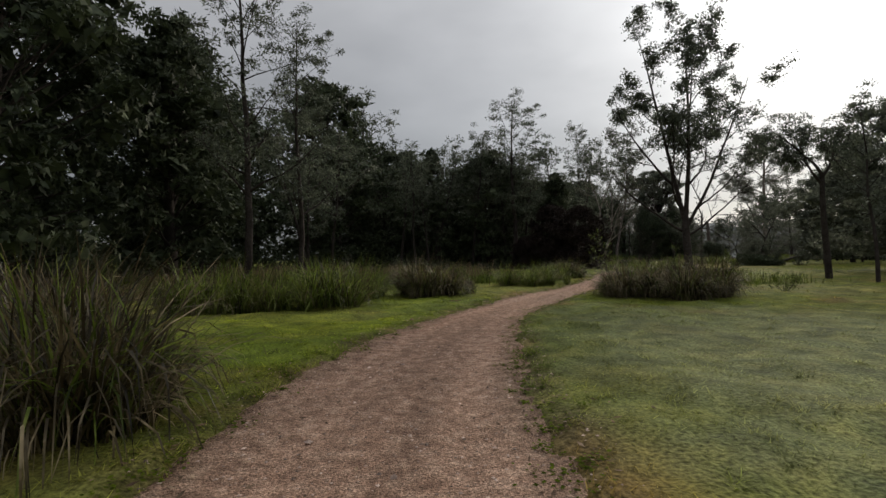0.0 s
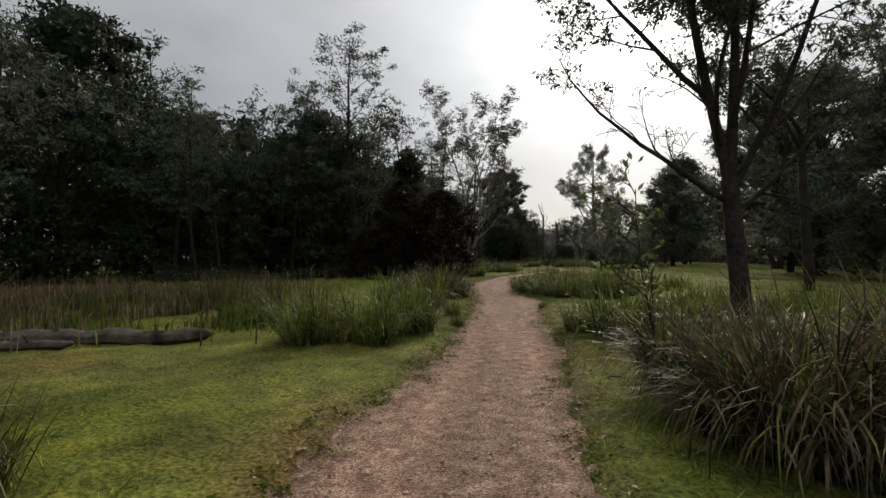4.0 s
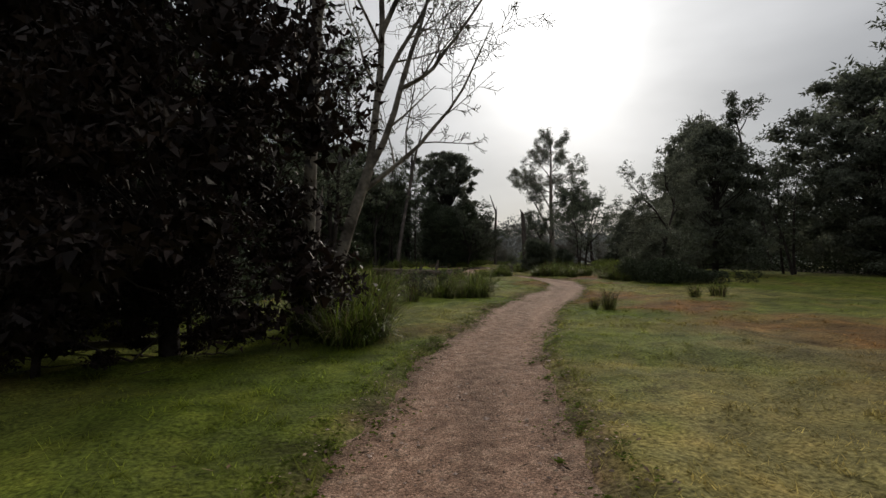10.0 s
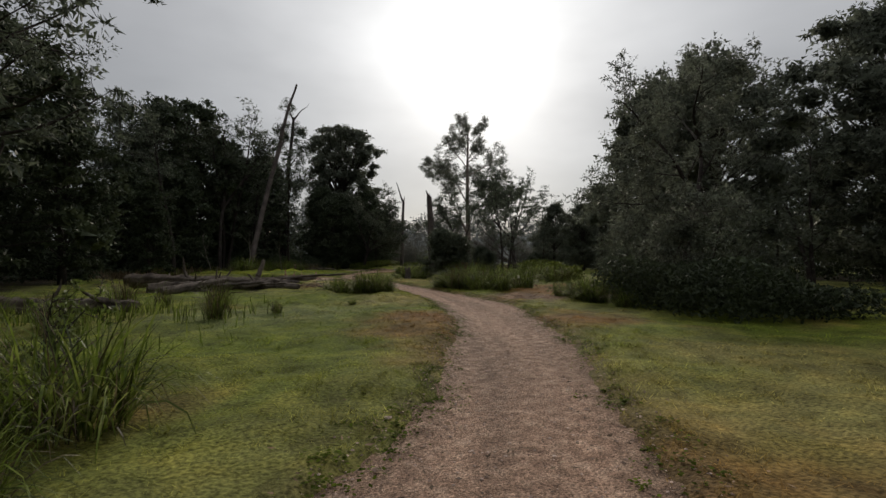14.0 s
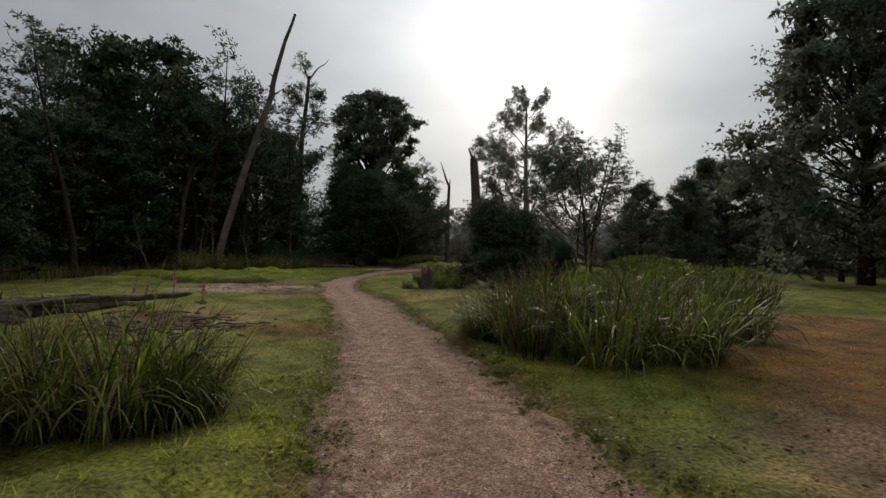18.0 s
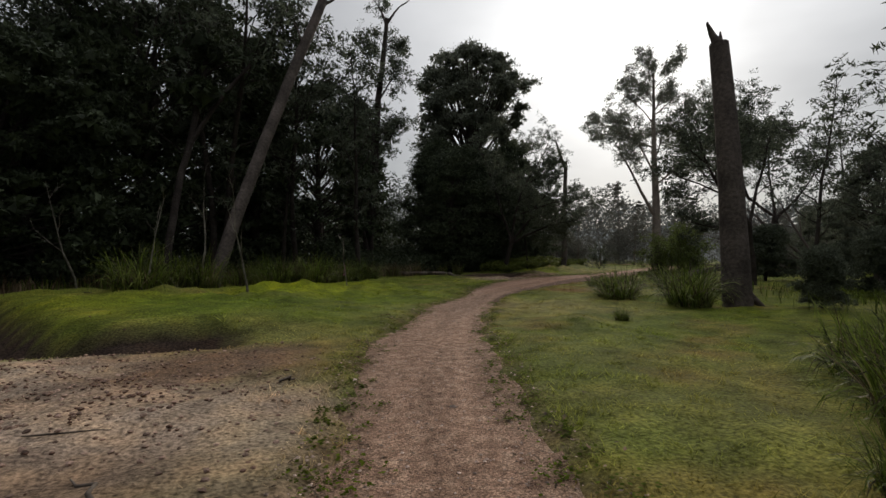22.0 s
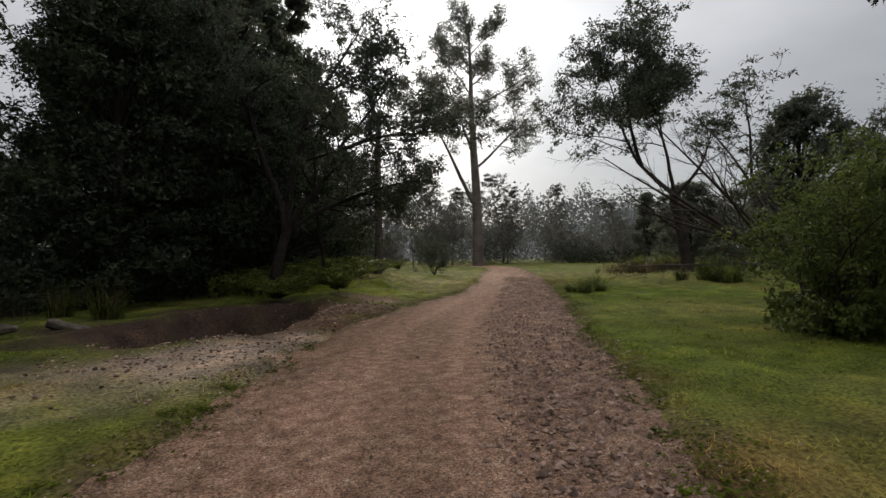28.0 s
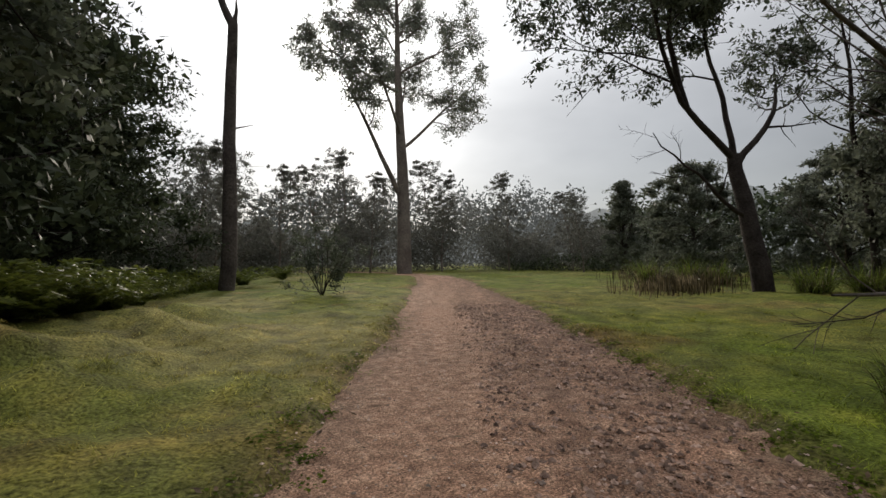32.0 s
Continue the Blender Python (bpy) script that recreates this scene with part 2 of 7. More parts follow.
M = {
    "turf": material("turf", [(0.6, 0.6, 0.6), (0.9, 0.95, 0.95), (1.1, 1.1, 1.0), (1.5, 1.4, 1.25)], 3.2, 0.95, 0.8, 48.0, 0.08, attribute="tint", grain_by=0.75, detail=12.0, lump=0.06),
    "grass": material("grass", [(0.72, 0.76, 0.75), (1.3, 1.25, 1.1)], 2.2, 0.85, 0.0, 30.0, 0.06, 0.5, attribute="tint", island=0.3, grain_by=0.3),
    "gravel": material("gravel", [(0.2, 0.122, 0.084), (0.31, 0.198, 0.138), (0.43, 0.298, 0.215)], 11.0, 0.9, 0.6, 90.0, 0.15, attribute="tint", grain_by=0.45, detail=8.0, grit=125.0),
    "stone": material("stone", [(0.24, 0.165, 0.13), (0.46, 0.36, 0.30)], 3.0, 0.85, 0.2, 40.0, 0.15, island=0.7),
    "clod": material("gravel_clod", [(0.17, 0.11, 0.085), (0.34, 0.24, 0.19)], 5.0, 0.95, 0.5, 40.0, 0.1, island=0.6),
    "soil": material("soil", [(0.10, 0.06, 0.045), (0.20, 0.12, 0.09)], 3.0, 0.95, 1.0, 20.0, 0.1),
    "sedge": material("sedge_leaf", [(0.042, 0.064, 0.009), (0.095, 0.13, 0.02), (0.19, 0.21, 0.06)], 2.0, 0.5, 0.0, 8.0, 0.16, 0.45, island=0.65),
    "straw": material("dry_sedge_leaf", [(0.022, 0.018, 0.008), (0.07, 0.055, 0.028), (0.24, 0.195, 0.12)], 2.0, 0.45, 0.0, 8.0, 0.2, 0.4, island=0.8),
    "reed": material("dry_reed", [(0.07, 0.05, 0.03), (0.14, 0.10, 0.062), (0.24, 0.18, 0.115)], 2.0, 0.6, 0.0, 8.0, 0.12, 0.3, island=0.6),
    "frond": material("fern_frond", [(0.075, 0.1, 0.016), (0.15, 0.17, 0.035)], 2.0, 0.5, 0.0, 8.0, 0.3, 0.45, island=0.4),
    "leaf_dark": material("dark_leaf", [(0.032, 0.042, 0.024), (0.064, 0.08, 0.042)], 1.2, 0.6, 0.0, 6.0, 0.15, 0.2, island=0.5),
    "leaf_wattle": material("wattle_leaf", [(0.058, 0.07, 0.047), (0.112, 0.128, 0.088)], 1.2, 0.55, 0.0, 6.0, 0.2, 0.42, island=0.5),
    # grey-green leaf; distance haze is put into its lighter colour
    "leaf_mid": material("haze_grey_leaf", [(0.08, 0.09, 0.066), (0.145, 0.16, 0.12)], 1.2, 0.55, 0.0, 6.0, 0.2, 0.5, island=0.5),
    # gum leaf made paler so that its colour carries the mist
    "leaf_grey": material("haze_paled_gum_leaf", [(0.15, 0.16, 0.13), (0.24, 0.25, 0.21)], 1.2, 0.6, 0.0, 6.0, 0.15, 0.5, island=0.2),
    # mist over the far growth is put into this leaf colour
    "leaf_mist": material("mist_paled_leaf", [(0.115, 0.116, 0.1), (0.165, 0.163, 0.142)], 1.2, 0.8, 0.0, 6.0, 0.05, 0.3, island=0.12),
    "leaf_green": material("green_bush_leaf", [(0.075, 0.105, 0.022), (0.15, 0.18, 0.05)], 1.6, 0.5, 0.0, 6.0, 0.25, 0.45, island=0.5),
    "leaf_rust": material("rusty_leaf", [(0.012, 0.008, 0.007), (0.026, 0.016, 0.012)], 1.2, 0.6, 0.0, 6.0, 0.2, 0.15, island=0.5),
    "bark_dark": material("dark_bark", [(0.025, 0.020, 0.018), (0.06, 0.05, 0.045)], 3.0, 0.95, 1.0, 22.0, 0.1),
    "bark_pale": material("pale_bark", [(0.045, 0.038, 0.032), (0.21, 0.19, 0.16), (0.04, 0.034, 0.028)], 2.2, 0.85, 1.0, 20.0, 0.15),
    "bark_gum": material("gum_bark", [(0.11, 0.09, 0.078), (0.2, 0.17, 0.145)], 1.0, 0.9, 0.6, 12.0, 0.15),
    "dead_wood": material("dead_wood", [(0.05, 0.042, 0.038), (0.12, 0.10, 0.09)], 2.0, 0.95, 1.0, 18.0, 0.1),
    "log_wood": material("weathered_log", [(0.035, 0.028, 0.023), (0.15, 0.125, 0.105), (0.05, 0.04, 0.033)], 3.0, 0.92, 1.0, 16.0, 0.1),
    "flower": material("foxglove_flower", [(0.42, 0.10, 0.26), (0.55, 0.2, 0.36)], 12.0, 0.6, 0.0, 30.0, 0.2, 0.3, island=0.2),
    "seed": material("brown_seed_head", [(0.06, 0.03, 0.02), (0.13, 0.07, 0.045)], 12.0, 0.9, 0.3, 60.0, 0.1),
    "litter": material("dead_leaf", [(0.05, 0.032, 0.022), (0.13, 0.085, 0.052), (0.26, 0.19, 0.13)], 9.0, 0.85, 0.0, 30.0, 0.1, island=0.7),
    # leaves of the farthest woods; a glow for mist is added below
    "mist_glow_wood": material("mist_glow_wood", [(0.07, 0.078, 0.072), (0.12, 0.13, 0.12)], 0.12, 0.95, 0.0, 1.2, 0.05, 0.3, island=0.3),
}

# ---- mesh helpers ----


def mesh_from(name, verts, faces, mat, smooth=False, colours=None, normals=None):
    """A mesh from arrays; all the faces have the same number of corners."""
    verts, faces = np.asarray(verts, np.float32), np.asarray(faces, np.int32)
    me = bpy.data.meshes.new(name)
    k = faces.shape[1]
    me.vertices.add(len(verts))
    me.vertices.foreach_set("co", verts.ravel())
    me.loops.add(faces.size)
    me.loops.foreach_set("vertex_index", faces.ravel())
    me.polygons.add(len(faces))
    me.polygons.foreach_set("loop_start", np.arange(0, faces.size, k, dtype=np.int32))
    me.polygons.foreach_set("use_smooth", np.full(len(faces), smooth))
    if colours is not None:
        layer = me.color_attributes.new("tint", "FLOAT_COLOR", "POINT")
        layer.data.foreach_set("color", np.c_[colours, np.ones(len(colours))].astype(np.float32).ravel())
    me.materials.append(mat)
    me.update(calc_edges=True)
    if normals is not None:
        me.normals_split_custom_set_from_vertices(normals)
    return me


def part(name, me, parent, label=""):
    ob = new(name, me)
    ob.parent = parent
    if label:
        tagged(ob, label)
    return ob


def empty(name, label, category, group="", at=(0, 0, 0)):
    ob = new(name)
    ob.empty_display_size = 0.2
    ob.location = at
    return tagged(ob, label, category, group)


def tubes(lines, sides):
    """One array of quads round polylines of (points, radii); the ends are closed to a point."""
    vs, fs, base = [], [], 0
    ring = np.arange(sides) * 2 * np.pi / sides
    for pts, rad in lines:
        pts, rad = np.asarray(pts, float), np.asarray(rad, float)
        tang = np.gradient(pts, axis=0)
        tang /= np.linalg.norm(tang, axis=1)[:, None] + 1e-9
        ref = np.array([0.0, 0.0, 1.0]) if abs(tang[0][2]) < 0.8 else np.array([1.0, 0.0, 0.0])
        u = np.cross(tang, ref)
        u /= np.linalg.norm(u, axis=1)[:, None] + 1e-9
        w = np.cross(tang, u)
        v = pts[:, None, :] + rad[:, None, None] * (np.cos(ring)[None, :, None] * u[:, None, :] + np.sin(ring)[None, :, None] * w[:, None, :])
        vs.append(v.reshape(-1, 3))
        m = len(pts)
        i, j = np.meshgrid(np.arange(m - 1), np.arange(sides), indexing="ij")
        a = base + i * sides + j
        b = base + i * sides + (j + 1) % sides
        fs.append(np.stack([a, b, b + sides, a + sides], -1).reshape(-1, 4))
        base += m * sides
    return np.concatenate(vs), np.concatenate(fs)


def unit(rng, n):
    v = rng.normal(size=(n, 3))
    return v / np.linalg.norm(v, axis=1)[:, None]


def leaf_quads(rng, centres, length, width, droop=0.2, axis=None, kite=False):
    """A pointed leaf at every centre, turned by chance, of varied size; kite: with two sides, for plants close by."""
    n = len(centres)
    a = unit(rng, n) if axis is None else axis + 0.5 * unit(rng, n)
    a[:, 2] -= droop
    a /= np.linalg.norm(a, axis=1)[:, None]
    b = np.cross(a, unit(rng, n))
    b /= np.linalg.norm(b, axis=1)[:, None] + 1e-9
    s = rng.uniform(0.6, 1.35, (n, 1))
    l, w = a * length * s, b * width * s
    if not kite:
        v = np.stack([centres - l * 0.5 + w * 0.5, centres - l * 0.5 - w * 0.5, centres + l * 0.5], 1).reshape(-1, 3)
        return v, np.arange(3 * n).reshape(-1, 3)
    v = np.stack([centres - l * 0.5, centres - l * 0.05 + w * 0.5, centres + l * 0.5, centres - l * 0.05 - w * 0.5], 1).reshape(-1, 3)
    return v, np.arange(4 * n).reshape(-1, 4)


def limb(rng, start, way, length, r0, r1, steps=6, wander=0.12, lift=0.0):
    """A wandering, tapered limb: its points and radii."""
    pts, p, d = [np.array(start, float)], np.array(start, float), np.array(way, float)
    d /= np.linalg.norm(d)
    for _ in range(steps):
        d = d + rng.normal(size=3) * wander + np.array([0, 0, lift])
        d /= np.linalg.norm(d)
        p = p + d * length / steps
        pts.append(p)
    return np.array(pts), np.linspace(r0, r1, steps + 1)


def fork(rng, lines, tips, line, count, depth, share, spread, lift, wander, first=0.35, thin=0.55, taper=0.5):
    """Branches off a limb, and branches off those; the last ones are the twigs that carry leaves."""
    pts, rad = line
    total = np.linalg.norm(np.diff(pts, axis=0), axis=1).sum()
    for k in range(count):
        f = first + (1 - first) * (k + rng.uniform(0.1, 0.9)) / count
        x = f * (len(pts) - 1)
        i = min(int(x), len(pts) - 2)
        at = pts[i] + (pts[i + 1] - pts[i]) * (x - i)
        r = rad[i] + (rad[i + 1] - rad[i]) * (x - i)
        d = pts[i + 1] - pts[i]
        d = d / np.linalg.norm(d)
        side = np.cross(d, unit(rng, 1)[0])
        side /= np.linalg.norm(side) + 1e-9
        way = d * (1 - spread) + side * spread + np.array([0, 0, lift])
        size = total * share * rng.uniform(0.65, 1.25) * max(0.2, 1.22 - 1.05 * taper * f)
        child = limb(rng, at, way, size, max(r * thin, 0.004), max(r * thin * 0.25, 0.002), 4 if depth > 1 else 3, wander, lift * 0.3)
        lines.append(child)
        if depth > 1:
            fork(rng, lines, tips, child, max(3, min(9, count - 1)), depth - 1, share * (1.7 if depth == 2 and share < 0.3 else 1.0), spread, lift, wander, 0.2, thin, taper)
        else:
            tips.append(child[0])


def tree_meshes(name, rng, lines, leaves, bark, leaf, sides=6):
    thick = [l for l in lines if l[1][0] > 0.03]
    fine = [l for l in lines if l[1][0] <= 0.03]
    out = {}
    v, f = np.zeros((0, 3)), np.zeros((0, 4), int)
    for some, around in ((thick, sides), (fine, 3)):
        if some:
            v2, f2 = tubes(some, around)
            v, f = np.concatenate([v, v2]), np.concatenate([f, f2 + len(v)])
    out["trunk"] = mesh_from(name + "_trunk", v, f, M[bark], True)
    if leaves is not None:
        out["crown"] = mesh_from(name + "_crown", leaves[0], leaves[1], M[leaf])
    return out


def build_tree(meshes, label, category="tree", group="", name="tree"):
    ob = empty(name, label, category, group)
    for key, me in meshes.items():
        part(key, me, ob)
    return ob


def along(rng, tips, per, jitter):
    """Places along the twigs for leaves."""
    t = np.array([p for p in tips])
    size = np.linalg.norm(np.diff(t, axis=1), axis=2).sum(1)
    i = rng.choice(len(t), per * len(t), p=size / size.sum())
    x = rng.uniform(0.2, 1.0, len(i)) * (t.shape[1] - 1)
    k = np.minimum(x.astype(int), t.shape[1] - 2)
    f = (x - k)[:, None]
    return t[i, k] * (1 - f) + t[i, k + 1] * f + rng.normal(size=(len(i), 3)) * jitter

# ---- ground ----
ROUTE = [
    (0.0, -14.0), (0.0, -6.0), (0.0, 0.0), (0.01, 2.25), (0.34, 4.38), (0.83, 6.29), (1.48, 8.13), (1.92, 9.12), (4.19, 14.35), (5.33, 16.74),
    (6.34, 19.15), (7.43, 21.56), (8.84, 23.95), (10.45, 26.26), (12.10, 28.40), (13.82, 30.38), (16.74, 33.64), (18.23, 35.57), (19.53, 37.75),
    (20.53, 40.08), (21.29, 42.49), (21.88, 44.70), (22.40, 46.93), (22.86, 48.99), (23.42, 51.00), (24.19, 52.99), (26.50, 56.95), (27.97, 59.03),
    (29.66, 60.98), (31.43, 62.81), (33.17, 64.41), (35.49, 66.25), (41.5, 71.2), (49.6, 77.8), (54.5, 82.5), (58.3, 88.5), (60.5, 97.0), (61.0, 112.0),
]
LEFT_EDGE = [
    (-14, -1.0), (1.6, -1.05), (4.6, -1.2), (6.5, -0.9), (9.5, -0.8), (11, -0.65), (13, -0.35), (18, -0.28), (21, -0.45), (24, -0.72), (29, -0.76), (32.4, -0.76),
    (36, -0.68), (38, -0.42), (42, -0.28), (48, -0.2), (53, -0.2), (56, -0.32), (59, -0.53), (62, -0.66), (64, -0.55), (66, -0.88), (69, -1.25), (71, -1.4),
    (74, -1.4), (76, -1.15), (78.5, -0.65), (82, -0.57), (86, -0.68), (92, -0.9), (100, -0.9), (140, -0.9),
]
RIGHT_EDGE = [
    (-14, 0.6), (1.6, 0.5), (5, 0.22), (7.5, 0.15), (9.7, 0.34), (13, 0.6), (18, 0.85), (19.3, 0.6), (23, 0.58), (26.7, 0.25), (29, 0.18), (32.4, 0.28),
    (36, 0.6), (38, 0.64), (42, 0.9), (44, 1.1), (46, 0.95), (49, 0.8), (53, 0.85), (56, 0.6), (59, 0.45), (62, 0.2), (64, 0.24), (66, 0.45), (68.7, 0.85),
    (71, 1.15), (74, 1.38), (78, 1.45), (82, 1.5), (86, 1.5), (92, 1.1), (140, 0.9),
]


def smooth_route():
    p = np.array(ROUTE)
    s = np.r_[0, np.cumsum(np.hypot(*np.diff(p, axis=0).T))]
    fine = np.arange(0, s[-1], 0.2)
    q = np.c_[np.interp(fine, s, p[:, 0]), np.interp(fine, s, p[:, 1])]
    k = np.hanning(21)
    k /= k.sum()
    pad = np.pad(q, ((10, 10), (0, 0)), "reflect", reflect_type="odd")
    q = np.c_[np.convolve(pad[:, 0], k, "valid"), np.convolve(pad[:, 1], k, "valid")]
    return q, fine - 14.0


LINE, LINE_S = smooth_route()
LINE_T = np.gradient(LINE, axis=0)
LINE_T /= np.hypot(*LINE_T.T)[:, None]
LINE_N = np.c_[LINE_T[:, 1], -LINE_T[:, 0]]


def wave(x, y, f, k):
    return np.sin(x * f + 1.3 * k + 1.7 * np.sin(y * f * 0.7 + k)) * np.cos(y * f * 0.9 - 0.6 * k + 1.3 * np.sin(x * f * 0.6 + 2 * k))


def edges(s):
    """The path's left and right edge at a distance along it, a little ragged."""
    ls, rs = np.array(LEFT_EDGE), np.array(RIGHT_EDGE)
    rough = 0.03 * np.sin(s * 1.7) + 0.02 * np.sin(s * 5.3 + 2 * np.sin(s)) + 0.014 * np.sin(s * 15.7 + 3 * np.sin(s * 1.9))
    rough2 = 0.03 * np.sin(s * 1.4 + 2) + 0.02 * np.sin(s * 6.1 + 2 * np.sin(s * 1.2)) + 0.014 * np.sin(s * 14.3 + 3 * np.sin(s * 2.1))
    return np.interp(s, ls[:, 0], ls[:, 1]) + rough, np.interp(s, rs[:, 0], rs[:, 1]) + rough2


def beside_path(x, y):
    """How far each place lies outside the path's edge (negative: on it), and where along it."""
    x, y = np.asarray(x, float).ravel(), np.asarray(y, float).ravel()
    best, off, at = np.full(len(x), 1e9), np.zeros(len(x)), np.zeros(len(x))
    coarse = LINE[::2]
    for i in range(0, len(x), 20000):
        d = (x[i:i + 20000, None] - coarse[None, :, 0]) ** 2 + (y[i:i + 20000, None] - coarse[None, :, 1]) ** 2
        k = d.argmin(1) * 2
        dx, dy = x[i:i + 20000] - LINE[k, 0], y[i:i + 20000] - LINE[k, 1]
        off[i:i + 20000] = dx * LINE_N[k, 0] + dy * LINE_N[k, 1]
        at[i:i + 20000] = LINE_S[k] + dx * LINE_T[k, 0] + dy * LINE_T[k, 1]
        best[i:i + 20000] = np.sqrt(d.min(1))
    lo, hi = edges(at)
    out = np.maximum(lo - off, off - hi)
    out = np.where(best > np.abs(off) + 1.5, best - 1.0, out)
    return out, at, off


GREEN, STRAW, RUST, MOSS, SOIL, SAND = (0.088, 0.108, 0.016), (0.21, 0.172, 0.068), (0.14, 0.074, 0.028), (0.155, 0.18, 0.008), (0.14, 0.088, 0.06), (0.32, 0.235, 0.18)
DARK_SOIL, LAWN = (0.055, 0.036, 0.028), (0.078, 0.108, 0.010)
DEW = (0.125, 0.135, 0.066)
# place, reach, colour, weight
PATCHES = [
    (10.6, 23.4, 2.2, STRAW, 0.9), (14.1, 25.8, 1.8, RUST, 0.9), (13.2, 25.0, 1.4, RUST, 0.8), (13.4, 28.3, 1.0, LAWN, 0.9), (14.9, 28.5, 0.8, RUST, 1.1), (15.7, 28.6, 0.9, RUST, 1.0), (16.6, 30.4, 1.0, STRAW, 0.8), (14.3, 29.9, 0.5, RUST, 0.8),
    (15.7, 30.8, 1.1, RUST, 1.0), (16.4, 31.6, 1.0, RUST, 0.9), (19.0, 31.7, 2.2, STRAW, 0.7), (18.3, 37.0, 0.8, RUST, 1.0), (17.5, 36.0, 0.9, RUST, 0.8),
    (23.9, 40.3, 1.0, RUST, 1.0), (19.9, 35.6, 0.9, RUST, 0.9), (25.2, 40.6, 1.5, RUST, 1.0), (21.0, 44.1, 0.5, RUST, 0.8), (20.6, 45.6, 1.4, STRAW, 0.7), (19.9, 45.4, 0.7, SOIL, 0.8),
    (24.5, 46.4, 1.5, STRAW, 0.7), (27.0, 47.0, 1.6, RUST, 0.9), (24.6, 48.0, 1.0, STRAW, 0.7), (21.5, 48.3, 0.7, STRAW, 0.8),
]
PATCHES_FAR = [
    (22.6, 58.2, 1.6, MOSS, 1.0), (24.0, 60.2, 1.2, MOSS, 0.9), (23.4, 57.4, 1.5, MOSS, 0.9), (24.7, 58.5, 0.9, MOSS, 0.7), (20.8, 55.3, 1.8, MOSS, 0.6), (26.6, 55.0, 1.6, STRAW, 0.6), (28.8, 57.9, 0.8, RUST, 0.9),
    (34.5, 68.3, 1.0, MOSS, 0.9), (34.6, 70.0, 1.3, MOSS, 0.7), (38.2, 70.6, 2.2, STRAW, 0.6), (39.5, 75.5, 2.5, STRAW, 0.5), (18.9, 39.6, 1.2, STRAW, 0.7),
    (21.1, 52.1, 0.6, SAND, 1.0), (21.9, 50.3, 0.9, SAND, 1.0), (21.3, 51.0, 1.25, SAND, 1.1), (22.2, 51.9, 0.8, SOIL, 1.0), (22.5, 39.2, 1.0, SOIL, 1.3), (23.3, 38.6, 0.8, SOIL, 1.0), (24.6, 39.4, 1.2, RUST, 1.1), (26.5, 42.0, 1.4, RUST, 1.0), (29.9, 64.1, 1.0, SAND, 1.0), (30.9, 64.6, 0.8, SAND, 1.0),
    (3.2, 4.4, 3.4, DEW, 0.8), (4.4, 1.6, 3.0, DEW, 0.7), (12.4, 25.6, 1.2, DEW, 0.5), (16.4, 38.6, 1.6, DEW, 0.5), (30.6, 66.5, 1.7, DARK_SOIL, 1.5), (31.9, 67.6, 1.4, DARK_SOIL, 1.4), (4.0, 20.5, 2.6, LAWN, 0.8), (7.0, 23.5, 2.2, LAWN, 0.8), (9.2, 26.0, 1.2, LAWN, 0.7), (22.2, 55.0, 1.6, LAWN, 0.9), (24.4, 56.8, 1.3, LAWN, 0.8),
    (-1.2, 4.5, 2.0, LAWN, 0.7), (-0.6, 8.0, 1.2, LAWN, 0.7), (29.0, 61.6, 1.0, LAWN, 0.9), (33.6, 62.3, 1.6, LAWN, 0.6), (38.0, 65.0, 2.5, LAWN, 0.6), (12.6, 30.9, 1.0, LAWN, 0.8), (17.8, 40.6, 1.4, LAWN, 0.6), (32.6, 66.5, 0.8, SOIL, 1.2), (33.7, 67.3, 0.6, SOIL, 1.0), (31.6, 65.3, 0.8, SOIL, 1.0), (21.95, 48.8, 0.6, SOIL, 0.6), (21.9, 49.9, 0.6, SOIL, 0.7), (46.0, 70.0, 4.0, STRAW, 0.3), (-1.5, 6.0, 1.0, MOSS, 0.4),
]
BARE = [(21.1, 52.1, 0.5), (21.9, 50.3, 0.8), (21.3, 51.0, 1.15), (22.2, 51.9, 0.7), (22.4, 39.6, 0.65), (29.9, 64.1, 0.9), (30.9, 64.6, 0.8), (30.6, 66.5, 1.7), (31.9, 67.5, 1.3), (32.6, 66.5, 0.7), (33.6, 67.2, 0.5)]


# leaf litter under the trees, darkened to carry their shade in the tint
SHADED_LITTER = (0.045, 0.036, 0.024)
WOOD_LEFT = [(-15, 4), (-10.8, 12), (-8.6, 24), (-3.4, 27.8), (3.8, 29.2), (8.0, 31.5), (10.2, 38), (12.4, 46), (14.8, 54), (18.6, 61.6), (23.6, 66.6), (28.6, 68.8), (32.6, 71.2), (36.0, 76.2)]
WOOD_RIGHT = [(15, 7), (19, 15), (25, 23), (32, 29.5), (37, 34), (41, 41), (44.5, 46), (48.5, 54), (53, 60.5), (57, 67)]
DITCH = [((15.0, 61.5), (18.4, 56.2)), ((18.4, 56.2), (20.5, 53.1)), ((20.5, 53.1), (21.9, 53.0))]


